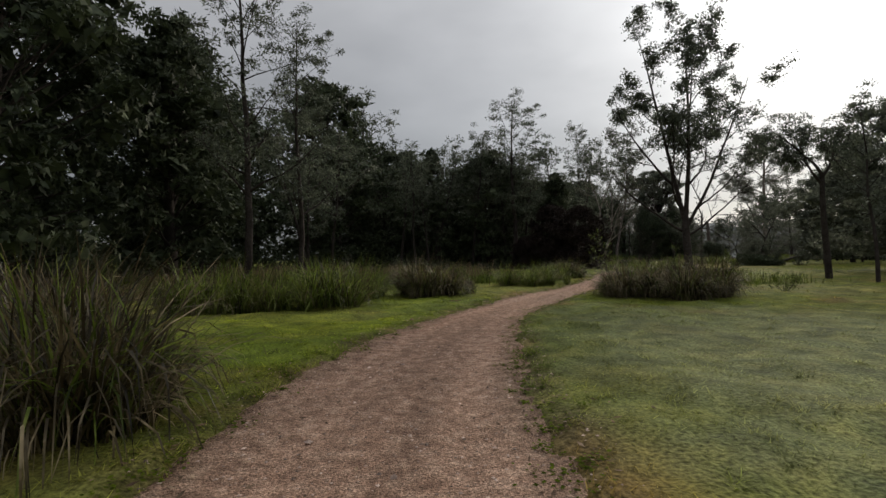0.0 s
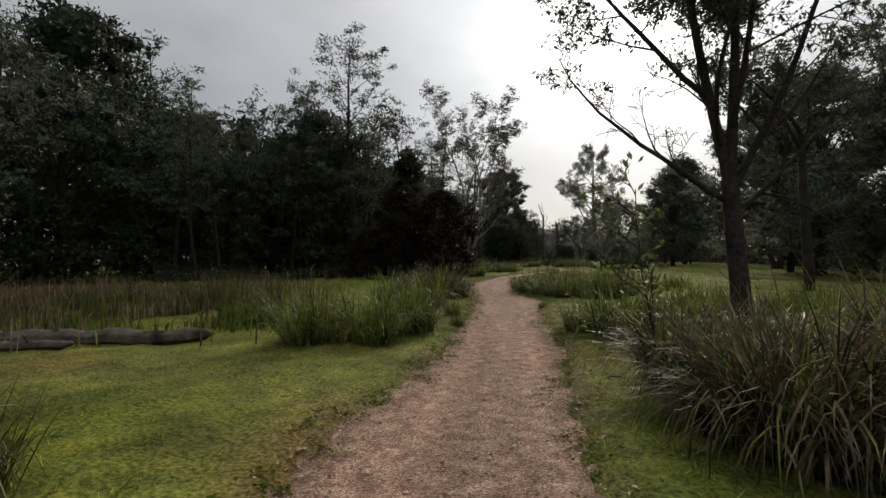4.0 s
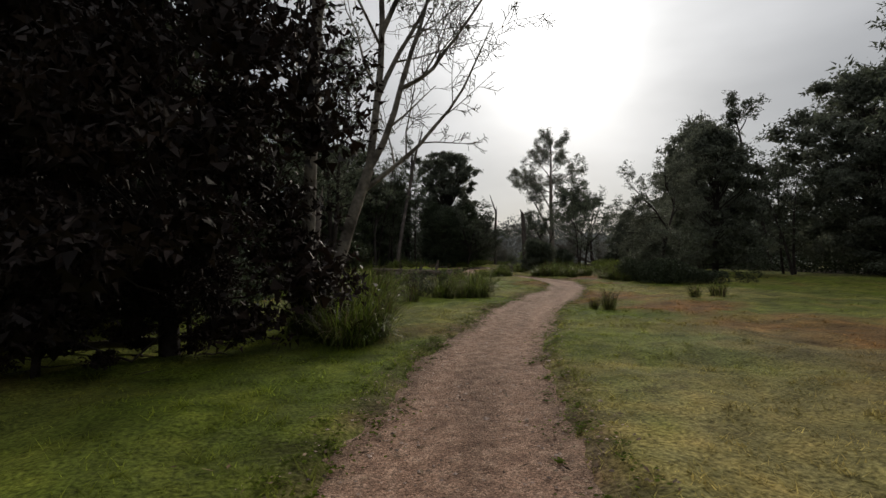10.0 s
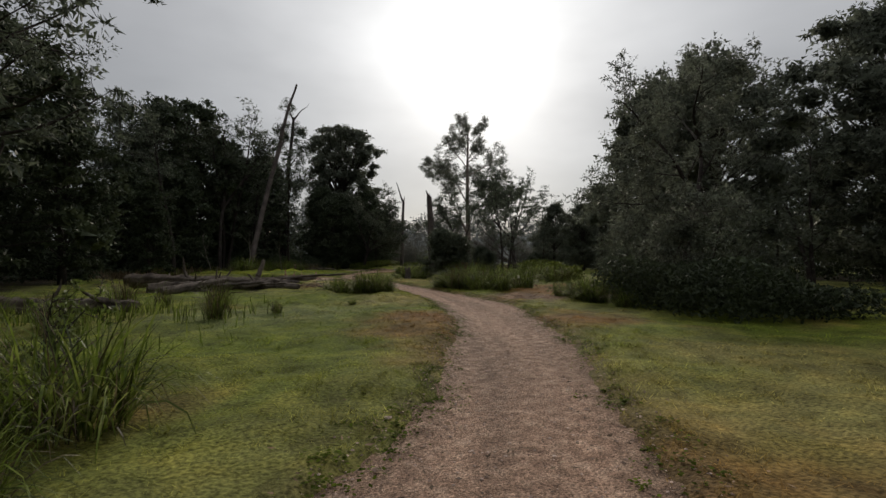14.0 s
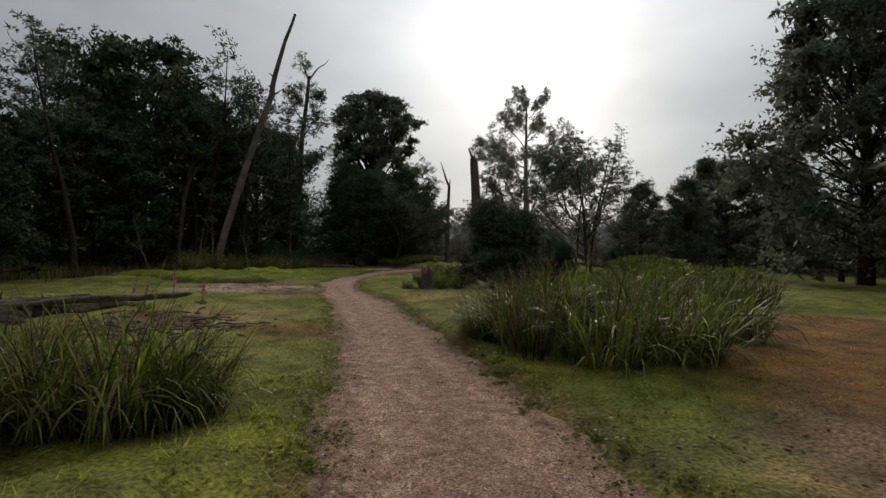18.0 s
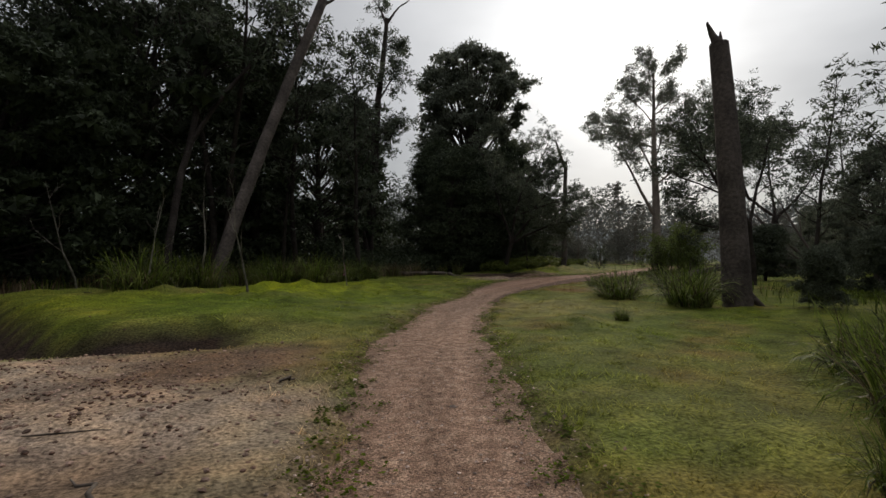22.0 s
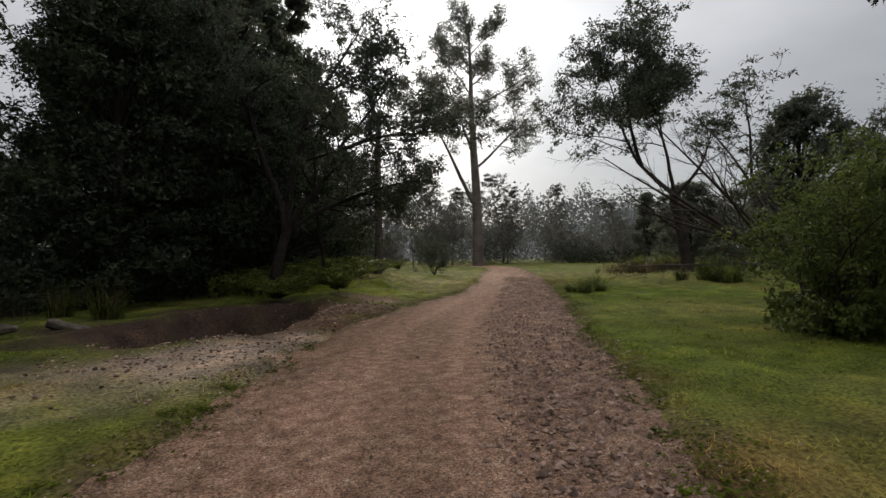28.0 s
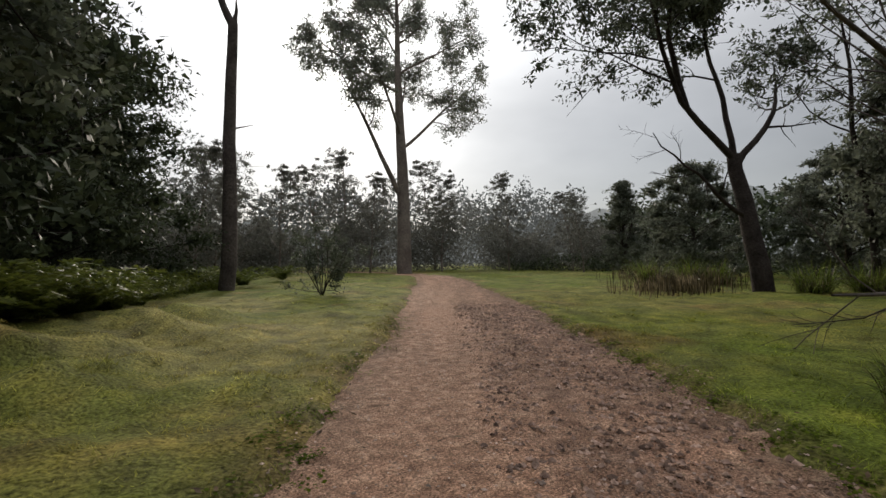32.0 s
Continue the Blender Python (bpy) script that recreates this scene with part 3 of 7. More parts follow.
def tint_at(x, y, out):
    """The turf's colour: green, with dry, rusty, mossy and bare patches."""
    c = np.tile(np.array(GREEN), (len(x), 1))
    dry = np.clip(0.25 + 0.4 * wave(x, y, 0.55, 1) + 0.25 * wave(x, y, 1.9, 2), 0, 0.75)[:, None]
    c = c * (1 - dry * 0.6) + np.array(STRAW) * dry * 0.6
    lush = np.clip(wave(x, y, 0.8, 5) * 0.8, 0, 0.6)[:, None]
    c = c * (1 - lush * 0.5) + np.array(MOSS) * lush * 0.4
    olive = np.clip(0.9 * wave(x, y, 1.1, 41) + 0.35 * wave(x, y, 3.7, 42) - 0.35, 0, 0.75)[:, None]
    c = c * (1 - olive) + np.array((0.062, 0.07, 0.014)) * olive
    tan = np.clip(0.8 * wave(x, y, 1.5, 43) + 0.4 * wave(x, y, 5.1, 44) - 0.4 + 0.5 * np.clip(1 - out / 0.9, 0, 1), 0, 0.8)[:, None]
    c = c * (1 - tan) + np.array((0.15, 0.098, 0.034)) * tan
    for px, py, r, colour, weight in PATCHES + PATCHES_FAR:
        d = np.hypot(x - px, y - py) / r * (1 + 0.3 * wave(x, y, 2.6, 3) + 0.15 * wave(x, y, 7.0, 4))
        k = np.clip(weight * np.clip(1.6 - 1.3 * d, 0, 1), 0, 1)[:, None]
        c = c * (1 - k) + np.array(colour) * k
    c = c * (1 + 0.2 * wave(x, y, 4.2, 21) + 0.16 * wave(x, y, 9.0, 22) + 0.1 * wave(x, y, 17.0, 23))[:, None]
    # darker soil colour along the ditch
    for (ax, ay), (bx, by) in DITCH:
        vx, vy = bx - ax, by - ay
        t = np.clip(((x - ax) * vx + (y - ay) * vy) / (vx * vx + vy * vy), 0, 1)
        k = np.clip(2.3 - np.hypot(x - ax - t * vx, y - ay - t * vy) / 0.2, 0, 1)[:, None]
        c = c * (1 - k) + np.array(DARK_SOIL) * 0.7 * k
    edge = np.clip(1 - np.abs(out - 0.03) / 0.17, 0, 1)[:, None] * (0.6 + 0.4 * wave(x, y, 5.0, 7))[:, None]
    return c * (1 - edge) + np.array(SOIL) * edge * 0.8


def ground_z(x, y, out):
    z = 0.022 * wave(x, y, 0.9, 1) + 0.022 * wave(x, y, 2.7, 2) + 0.016 * wave(x, y, 6.5, 3) + 0.010 * wave(x, y, 11.0, 5)
    z = z * np.clip(out / 0.8, 0, 1) + np.where(out > 0, (0.045 + 0.02 * wave(x, y, 3.1, 8)) * np.clip(out / 0.12, 0, 1), -0.03)
    # mossy hummocks on the bank
    for mx, my, r, h in ((35.0, 70.2, 1.1, 0.16), (36.6, 72.2, 1.3, 0.14), (34.0, 68.2, 0.7, 0.12), (37.6, 73.6, 1.2, 0.12), (33.2, 67.6, 0.5, 0.1), (19.9, 46.4, 0.6, 0.14), (19.8, 55.9, 1.0, 0.06), (22.6, 58.2, 0.9, 0.08), (24.0, 60.2, 1.0, 0.12), (4.6, 19.9, 0.8, 0.1), (3.6, 21.6, 0.9, 0.12), (6.2, 23.6, 0.9, 0.1), (2.6, 19.4, 0.7, 0.1), (25.4, 62.0, 0.9, 0.12), (34.4, 69.0, 0.5, 0.12), (35.9, 71.0, 0.6, 0.12), (36.6, 70.8, 0.4, 0.16), (37.5, 71.8, 0.4, 0.18), (38.4, 72.9, 0.45, 0.18), (37.9, 71.1, 0.35, 0.12), (35.2, 69.3, 0.35, 0.14), (36.2, 69.7, 0.3, 0.12)):
        z = z + h * np.exp(-((x - mx) ** 2 + (y - my) ** 2) / r ** 2) * (1 + 0.35 * wave(x, y, 5.5, 6)) * np.clip(out / 0.5, 0, 1)
    # the mossy bank that stands above the ditch
    z = z + 0.15 * np.exp(-((x - 20.6) / 2.9) ** 8 - ((y - 56.0) / 2.85) ** 8) * np.clip(out / 0.7, 0, 1)
    # lumpy ground on the banks
    for mx, my, r in ((35.8, 71.6, 3.2), (23.0, 59.0, 3.0), (20.6, 57.0, 2.2), (3.8, 21.0, 2.8), (18.0, 40.6, 2.0)):
        rough = np.exp(-((x - mx) ** 2 + (y - my) ** 2) / r ** 2) * np.clip(out / 0.4, 0, 1)
        z = z + rough * (0.07 * np.clip(wave(x, y, 3.4, 31), 0, 1) + 0.05 * np.clip(wave(x, y, 6.8, 32), 0, 1) + 0.03 * wave(x, y, 10.0, 33))
    # washed-out pit beside the path
    ux, uy = (x - 31.1) * 0.72 + (y - 66.75) * 0.69, -(x - 31.1) * 0.69 + (y - 66.75) * 0.72
    d = np.hypot(ux / 1.85, uy / 0.95) + 0.10 * wave(x, y, 3.0, 9)
    z = z - 0.62 * np.clip((1.05 - d) / 0.2, 0, 1)
    # shallow ditch that drains the bare patch
    for ((ax, ay), (bx, by)), deep in zip(DITCH, (0.42, 0.42, 0.2)):
        vx, vy = bx - ax, by - ay
        t = np.clip(((x - ax) * vx + (y - ay) * vy) / (vx * vx + vy * vy), 0, 1)
        z = z - deep * np.exp(-((x - ax - t * vx) ** 2 + (y - ay - t * vy) ** 2) / 0.11)
    return z


def axis_lines(lo, hi, step, far):
    core = np.arange(lo, hi, step)
    grow = np.cumsum(step * 1.35 ** np.arange(1, 60))
    grow = grow[grow < far]
    return np.r_[lo - grow[::-1], core, hi + grow]


def make_ground():
    xs, ys = axis_lines(-9, 52, 0.2, 700), axis_lines(-3, 82, 0.2, 700)
    x, y = np.meshgrid(xs, ys)
    x, y = x.ravel(), y.ravel()
    out, at, off = beside_path(x, y)
    z = ground_z(x, y, out)
    tint = tint_at(x, y, out)
    # turf turns to litter under the woods, with tree shade painted in
    for line, sign in ((WOOD_LEFT, 1.0), (WOOD_RIGHT, -1.0)):
        p = np.array(line, float)
        deep = np.full(len(x), -1e9)
        for (ax, ay), (bx, by) in zip(p[:-1], p[1:]):
            vx, vy = bx - ax, by - ay
            t = ((x - ax) * vx + (y - ay) * vy) / (vx * vx + vy * vy)
            on = (t > -0.02) & (t < 1.02)
            side = sign * (vx * (y - ay) - vy * (x - ax)) / math.hypot(vx, vy)
            deep = np.where(on, np.maximum(deep, side), deep)
        k = np.clip((deep + 0.6 * wave(x, y, 0.9, 13) + 0.4 * wave(x, y, 2.7, 14)) / 1.2, 0, 1)[:, None] * (deep < 14)[:, None]
        tint = tint * (1 - k) + np.array(SHADED_LITTER) * k
    wood = np.clip((np.hypot(x - 24, y - 38) - 90) / 60, 0, 1)[:, None]
    tint = tint * (1 - wood) + np.array((0.08, 0.09, 0.05)) * wood
    nx, ny = len(xs), len(ys)
    i, j = np.meshgrid(np.arange(ny - 1), np.arange(nx - 1), indexing="ij")
    a = (i * nx + j).ravel()
    me = mesh_from("ground", np.c_[x, y, z], np.stack([a, a + 1, a + nx + 1, a + nx], -1), M["turf"], True, tint)
    tagged(new("ground", me), "damp uneven turf with green, dry and rusty patches", "ground", kind="structure")


def make_path():
    n = 31
    across = np.linspace(0, 1, n)
    way_s = np.arange(LINE_S[0], LINE_S[-1], 0.1)
    line = np.c_[np.interp(way_s, LINE_S, LINE[:, 0]), np.interp(way_s, LINE_S, LINE[:, 1])]
    normal = np.c_[np.interp(way_s, LINE_S, LINE_N[:, 0]), np.interp(way_s, LINE_S, LINE_N[:, 1])]
    lo, hi = edges(way_s)
    lo, hi = lo - 0.09, hi + 0.09
    off = lo[:, None] + (hi - lo)[:, None] * across[None]
    p = line[:, None, :] + off[:, :, None] * normal[:, None, :]
    x, y = p[..., 0].ravel(), p[..., 1].ravel()
    side = np.abs(across * 2 - 1)[None] * np.ones((len(line), 1))
    ruts = -0.010 * np.exp(-((across - 0.27) / 0.08) ** 2) - 0.010 * np.exp(-((across - 0.73) / 0.08) ** 2)
    z = 0.004 * wave(x, y, 4.0, 1) + 0.003 * wave(x, y, 11.0, 2) + np.tile(ruts, len(line)) + np.where(side.ravel() > 0.97, -0.03, 0.0) + 0.004
    brink = np.clip((side.ravel() - 0.72) / 0.2, 0, 1)
    z = z + brink * (0.012 * wave(x, y, 19.0, 7) + 0.009 * wave(x, y, 37.0, 8))
    churn = np.clip((np.repeat(way_s, n) - 62) / 6, 0, 1) * np.clip((off.ravel() - 0.12 - 0.12 * np.sin(np.repeat(way_s, n) * 1.3) - 0.07 * wave(x, y, 6.0, 9)) / 0.55, 0, 1)
    z = z + churn * (0.012 * wave(x, y, 13.0, 4) + 0.012 * wave(x, y, 29.0, 5) + 0.006 * wave(x, y, 51.0, 6))
    grey = np.clip(0.5 + 0.5 * wave(x, y, 0.5, 8) + 0.3 * wave(x, y, 2.1, 9), 0, 1) * (0.4 + 0.6 * side.ravel())
    red = np.clip(0.4 + 0.5 * wave(x, y, 0.33, 3), 0, 1)
    c = np.ones((len(x), 3))
    c = c * (1 - 0.5 * grey[:, None]) + np.array((0.98, 1.08, 1.15)) * 0.5 * grey[:, None]
    c = c * (1 - 0.35 * red[:, None]) + np.array((1.06, 0.86, 0.78)) * 0.35 * red[:, None]
    late = np.clip((np.repeat(way_s, n) - 62) / 10, 0, 1)[:, None]
    c = c * (1 + late * np.array((0.05, -0.02, -0.07)))
    rut_tone = np.tile(0.14 * np.exp(-((across - 0.27) / 0.1) ** 2) + 0.14 * np.exp(-((across - 0.73) / 0.1) ** 2), len(line))
    c *= (1 + rut_tone - 0.06)[:, None]
    dark = np.clip(0.55 + 0.6 * wave(x, y, 9.0, 6) + 0.5 * wave(x, y, 27.0, 4), 0, 1) * churn
    c = c * (1 - 0.75 * dark[:, None]) + np.array((0.6, 0.57, 0.58)) * 0.75 * dark[:, None]
    along_s, o = np.repeat(way_s, n), off.ravel()
    streak = 0.09 * wave(along_s * 0.22, o * 2.2, 3.0, 6) + 0.07 * wave(along_s * 0.5, o * 4.0, 3.0, 7) + 0.07 * np.sin(o * 8 + 1.2 * np.sin(along_s * 0.45)) + 0.05 * np.sin(o * 21 + 1.6 * np.sin(along_s * 0.8) + 1)
    mottle = 1 + 0.05 * wave(x, y, 1.1, 11) + 0.05 * wave(x, y, 4.3, 12) + 0.06 * wave(x, y, 11.3, 13) + streak
    c *= mottle[:, None]
    dirt = (np.clip((side.ravel() - 0.62) / 0.3, 0, 1) * np.clip(0.45 + 0.7 * wave(x, y, 4.0, 14) + 0.5 * wave(x, y, 13.0, 15), 0, 1))[:, None]
    c = c * (1 - 0.6 * dirt) + np.array((0.42, 0.45, 0.40)) * 0.6 * dirt
    i, j = np.meshgrid(np.arange(len(line) - 1), np.arange(n - 1), indexing="ij")
    a = (i * n + j).ravel()
    me = mesh_from("path", np.c_[x, y, z], np.stack([a, a + 1, a + n + 1, a + n], -1), M["gravel"], True, c)
    tagged(new("path", me), "winding footpath of reddish compacted gravel with faint wheel ruts", "path", kind="structure")


def scatter(rng, count, s_lo, s_hi, reach):
    """Places beside the path: how far out of its edge, chosen by chance, and on which side."""
    k = rng.integers(int((s_lo + 14) / 0.2), int((s_hi + 14) / 0.2), count)
    lo, hi = edges(LINE_S[k])
    d = reach * rng.uniform(0, 1, count) ** 1.6
    side = rng.random(count) < 0.5
    off = np.where(side, lo - d + 0.05, hi + d - 0.05)
    p = LINE[k] + off[:, None] * LINE_N[k] + rng.uniform(-0.1, 0.1, (count, 2))
    return p[:, 0], p[:, 1]


def make_grass(name, label, seed, count, s_lo, s_hi, reach, tall, wide, clump):
    """Blades of grass in small tufts, each tuft with a tone and height of its own."""
    rng = np.random.default_rng(seed)
    x, y = scatter(rng, count // clump, s_lo, s_hi, reach)
    tone, grow = rng.uniform(0.85, 1.2, len(x)), rng.uniform(0.6, 1.3, len(x))
    loose = np.repeat(rng.uniform(0.3, 1.6, len(x)), clump) * 0.045
    x, y = np.repeat(x, clump) + rng.normal(size=len(x) * clump) * loose, np.repeat(y, clump) + rng.normal(size=len(x) * clump) * loose
    tone, grow = np.repeat(tone, clump), np.repeat(grow, clump)
    out, at, off = beside_path(x, y)
    keep = (out > -0.04) & ((out > 0.12) | (rng.random(len(x)) < 0.6))
    for bx, by, r in BARE:
        keep &= np.hypot(x - bx, y - by) > r * (0.85 + 0.25 * wave(x, y, 3.0, 3))
    for (ax, ay), (bx, by) in DITCH:
        t = np.clip(((x - ax) * (bx - ax) + (y - ay) * (by - ay)) / ((bx - ax) ** 2 + (by - ay) ** 2), 0, 1)
        keep &= np.hypot(x - ax - t * (bx - ax), y - ay - t * (by - ay)) > 0.3
    x, y, out, tone, grow = x[keep], y[keep], out[keep], tone[keep], grow[keep]
    n = len(x)
    z = ground_z(x, y, out) - 0.005
    h = tall * grow * rng.uniform(0.5, 1.2, n) * (0.7 + 0.35 * wave(x, y, 2.2, 2) + 0.35 * wave(x, y, 7.0, 3))
    lean = rng.uniform(0.8, 2.4, n) * np.maximum(h, 0.012)
    b = rng.uniform(0, 2 * np.pi, n)
    a = b + np.pi / 2 + rng.normal(size=n) * 0.2
    w = wide * rng.uniform(0.6, 1.3, n)
    c, s = np.cos(a) * w / 2, np.sin(a) * w / 2
    base = np.c_[x, y, z]
    tip = base + np.c_[np.cos(b) * lean, np.sin(b) * lean, np.maximum(h, 0.008)]
    v = np.stack([base + np.c_[c, s, 0 * c], base - np.c_[c, s, 0 * c], tip], 1).reshape(-1, 3)
    tint = tint_at(x, y, out + 0.2) * rng.uniform(1.2, 2.5, (n, 1)) * tone[:, None]
    up = np.repeat(np.c_[0.35 * rng.normal(size=(n, 2)), np.ones(n)], 3, 0)
    up /= np.linalg.norm(up, axis=1)[:, None]
    me = mesh_from(name, v, np.arange(3 * n).reshape(-1, 3), M["grass"], True, np.repeat(tint, 3, 0), up)
    tagged(new(name, me), label, "grass", kind="stuff")


def make_pebbles(seed, count, s_lo, s_hi):
    rng = np.random.default_rng(seed)
    k = rng.integers(int((s_lo + 14) / 0.2), int((s_hi + 14) / 0.2), count)
    lo, hi = edges(LINE_S[k])
    f = rng.beta(0.8, 0.8, count)
    off = lo - 0.14 + (hi - lo + 0.28) * f
    p = LINE[k] + off[:, None] * LINE_N[k] + rng.uniform(-0.1, 0.1, (count, 2))
    r = 0.003 + 0.009 * rng.random(count) ** 2.5
    r = np.where(rng.random(count) < 0.015, r * 2.2, r)
    outside, _, _ = beside_path(p[:, 0], p[:, 1])
    c = np.c_[p, np.where(outside > 0.03, ground_z(p[:, 0], p[:, 1], outside), 0.003) + r * 0.1]
    shape = np.array([(1, 0, 0), (0, 1, 0), (-1, 0, 0), (0, -1, 0), (0, 0, 0.5)], float)
    turn = rng.uniform(0, 2 * np.pi, count)
    q = shape[None] * rng.uniform(0.6, 1.3, (count, 5, 1)) * r[:, None, None]
    qx = q[..., 0] * np.cos(turn)[:, None] - q[..., 1] * np.sin(turn)[:, None]
    qy = q[..., 0] * np.sin(turn)[:, None] + q[..., 1] * np.cos(turn)[:, None]
    v = np.stack([qx, qy, q[..., 2]], -1) + c[:, None, :]
    t = np.array([(0, 1, 4), (1, 2, 4), (2, 3, 4), (3, 0, 4)])
    me = mesh_from("gravel_stones", v.reshape(-1, 3), (t[None] + 5 * np.arange(count)[:, None, None]).reshape(-1, 3), M["stone"])
    tagged(new("gravel_stones", me), "loose small stones and crumbs on the gravel path", "gravel", kind="stuff")


make_ground()
make_path()
make_grass("turf_grass_near", "short damp grass blades along the path", 3, 420000, -2, 84, 2.8, 0.03, 0.006, 14)
make_grass("turf_grass_wide", "uneven grass and dry stalks out on the meadow", 4, 190000, -2, 88, 8.5, 0.036, 0.010, 16)
make_pebbles(5, 44000, -2, 84)


def make_edge_weeds(seed, clumps, s_lo, s_hi):
    """Low clumps of small round leaves that creep onto the gravel along both edges."""
    rng = np.random.default_rng(seed)
    k = rng.integers(int((s_lo + 14) / 0.2), int((s_hi + 14) / 0.2), clumps)
    lo, hi = edges(LINE_S[k])
    d = rng.normal(size=clumps) * 0.045 + 0.03
    off = np.where(rng.random(clumps) < 0.5, lo - d, hi + d)
    c = LINE[k] + off[:, None] * LINE_N[k] + rng.uniform(-0.1, 0.1, (clumps, 2))
    per = 22
    r = np.repeat(rng.uniform(0.015, 0.07, clumps), per)
    x = np.repeat(c[:, 0], per) + rng.normal(size=clumps * per) * r
    y = np.repeat(c[:, 1], per) + rng.normal(size=clumps * per) * r
    out, _, _ = beside_path(x, y)
    z = np.where(out > 0.02, ground_z(x, y, out), 0.004) + rng.uniform(0.003, 0.018, len(x))
    a, size = rng.uniform(0, 6.28, len(x)), rng.uniform(0.006, 0.013, (len(x), 1))
    u = np.c_[np.cos(a), np.sin(a), rng.uniform(-0.3, 0.3, len(x))] * size
    w = np.c_[-np.sin(a), np.cos(a), rng.uniform(-0.3, 0.3, len(x))] * size * 0.8
    p = np.c_[x, y, z]
    v, f = np.stack([p - u, p + w, p + u, p - w], 1).reshape(-1, 3)[:, :], np.arange(4 * len(x)).reshape(-1, 4)[:, ::-1]
    tint = np.repeat(np.array(LAWN)[None] * rng.uniform(0.6, 1.5, (len(x), 1)), 4, 0)
    tagged(new("edge_weeds", mesh_from("edge_weeds", v, f, M["grass"], False, tint)), "small clover leaves creeping over the path's edges", "weeds", kind="stuff")


make_edge_weeds(6, 2800, -1, 84)

# ---- plants ----
WEEPING = [
    (3.6, 9.57, 0.7), (4.53, 17.52, 0.74), (4.03, 17.66, 0.6), (4.43, 10.64, 0.53), (3.5, 9.75, 0.62), (4.1, 9.3, 0.7), (4.3, 8.55, 0.72), (4.9, 8.9, 0.75), (4.7, 9.8, 0.7), (3.75, 10.5, 0.55), (5.4, 9.7, 0.7), (-1.72, 2.3, 0.8), (-2.3, 2.9, 0.8), (-2.9, 3.5, 0.8), (0.02, 9.9, 0.72), (-0.62, 10.35, 0.75), (-0.4, 9.8, 0.7),
]
SEDGE_A = [
    (-3.07, 7.25, 0.8), (-1.99, 7.65, 0.8), (-1.54, 9.18, 0.8), (-3.87, 6.89, 0.8), (-3.47, 6.89, 0.8), (-2.7, 7.65, 0.8), (-1.68, 7.95, 0.78), (-1.44, 8.56, 0.73), (-1.46, 10.05, 0.68), (-2.47, 8.96, 0.8), (-2.24, 9.53, 0.76), (0.54, 10.04, 0.46), (1.73, 12.85, 0.6), (2.64, 13.2, 0.58), (3.45, 13.64, 0.56), (1.8, 13.29, 0.64), (2.22, 12.71, 0.59), (2.87, 13.27, 0.62), (3.62, 14.3, 0.61), (1.33, 14.81, 0.62), (0.57, 16.94, 0.56), (2.98, 14.91, 0.64), (3.64, 15.44, 0.62), (-0.33, 18.19, 0.63),
]
SEDGE_B = [
    (5.45, 15.13, 0.55), (4.5, 12.63, 0.67), (4.61, 12.12, 0.61), (4.78, 11.79, 0.57), (4.2, 17.6, 0.66), (4.81, 17.36, 0.66), (5.02, 17.88, 0.5), (4.67, 18.37, 0.57), (6.95, 18.67, 0.67), (6.81, 17.9, 0.36), (6.57, 17.28, 0.4), (6.6, 16.99, 0.44), (7.79, 17.4, 0.56), (8.39, 18.12, 0.56), (8.33, 18.62, 0.53), (9.45, 18.19, 0.58), (7.85, 19.4, 0.55), (5.61, 19.71, 0.22), (3.78, 17.33, 0.52), (6.91, 17.29, 0.48), (6.65, 16.42, 0.46), (7.34, 16.14, 0.59), (4.32, 18, 0.54), (7.7, 18.7, 0.55), (8.3, 19, 0.6), (8, 18.1, 0.5), (7.35, 17.75, 0.5),
]
SEDGE_C = [
    (10.44, 30.41, 0.76), (14.47, 34.06, 0.59), (10.17, 30.41, 0.8), (11.4, 31.28, 0.58), (12.34, 31.87, 0.55), (11.08, 32.55, 0.67), (9.58, 28.69, 0.66), (9.06, 27.85, 0.54), (9.24, 27.35, 0.54), (9.39, 27.56, 0.54), (9.57, 27.76, 0.53), (9.8, 28.14, 0.48), (9.95, 29.45, 0.6), (9.66, 28.78, 0.53), (9.01, 28.14, 0.55), (9.34, 29.78, 0.55), (12.83, 31.84, 0.46), (13.15, 31.85, 0.57), (13.46, 32.34, 0.51), (12.62, 32.44, 0.55), (13.99, 33.89, 0.5), (14.2, 33.27, 0.43), (12.99, 32.91, 0.51), (19.59, 42.24, 0.42), (23.74, 42.91, 0.8), (26.32, 43.98, 0.68), (13.49, 33.78, 0.5),
]
SEDGE_D = [
    (19.47, 41.45, 0.49), (19.9, 41.52, 0.49), (19.14, 41.97, 0.41), (23.69, 42.32, 0.71), (24.71, 42.61, 0.75), (23.09, 42.67, 0.63), (28.81, 44.23, 0.8), (19.41, 41.61, 0.65), (19.74, 41.5, 0.62), (20.05, 41.53, 0.49), (19.15, 42.41, 0.49), (22.43, 41.92, 0.77), (22.84, 41.52, 0.74), (23.49, 41.38, 0.72), (24.69, 41.75, 0.7), (28.47, 43.41, 0.76), (23.29, 42.56, 0.77), (24.35, 42.67, 0.78), (18.22, 39.31, 0.13), (16.64, 38.41, 0.25), (22.3, 37.3, 0.5), (22.6, 37.9, 0.45), (22.9, 36.9, 0.6), (23.6, 38.2, 0.5), (22, 36.4, 0.4),
]
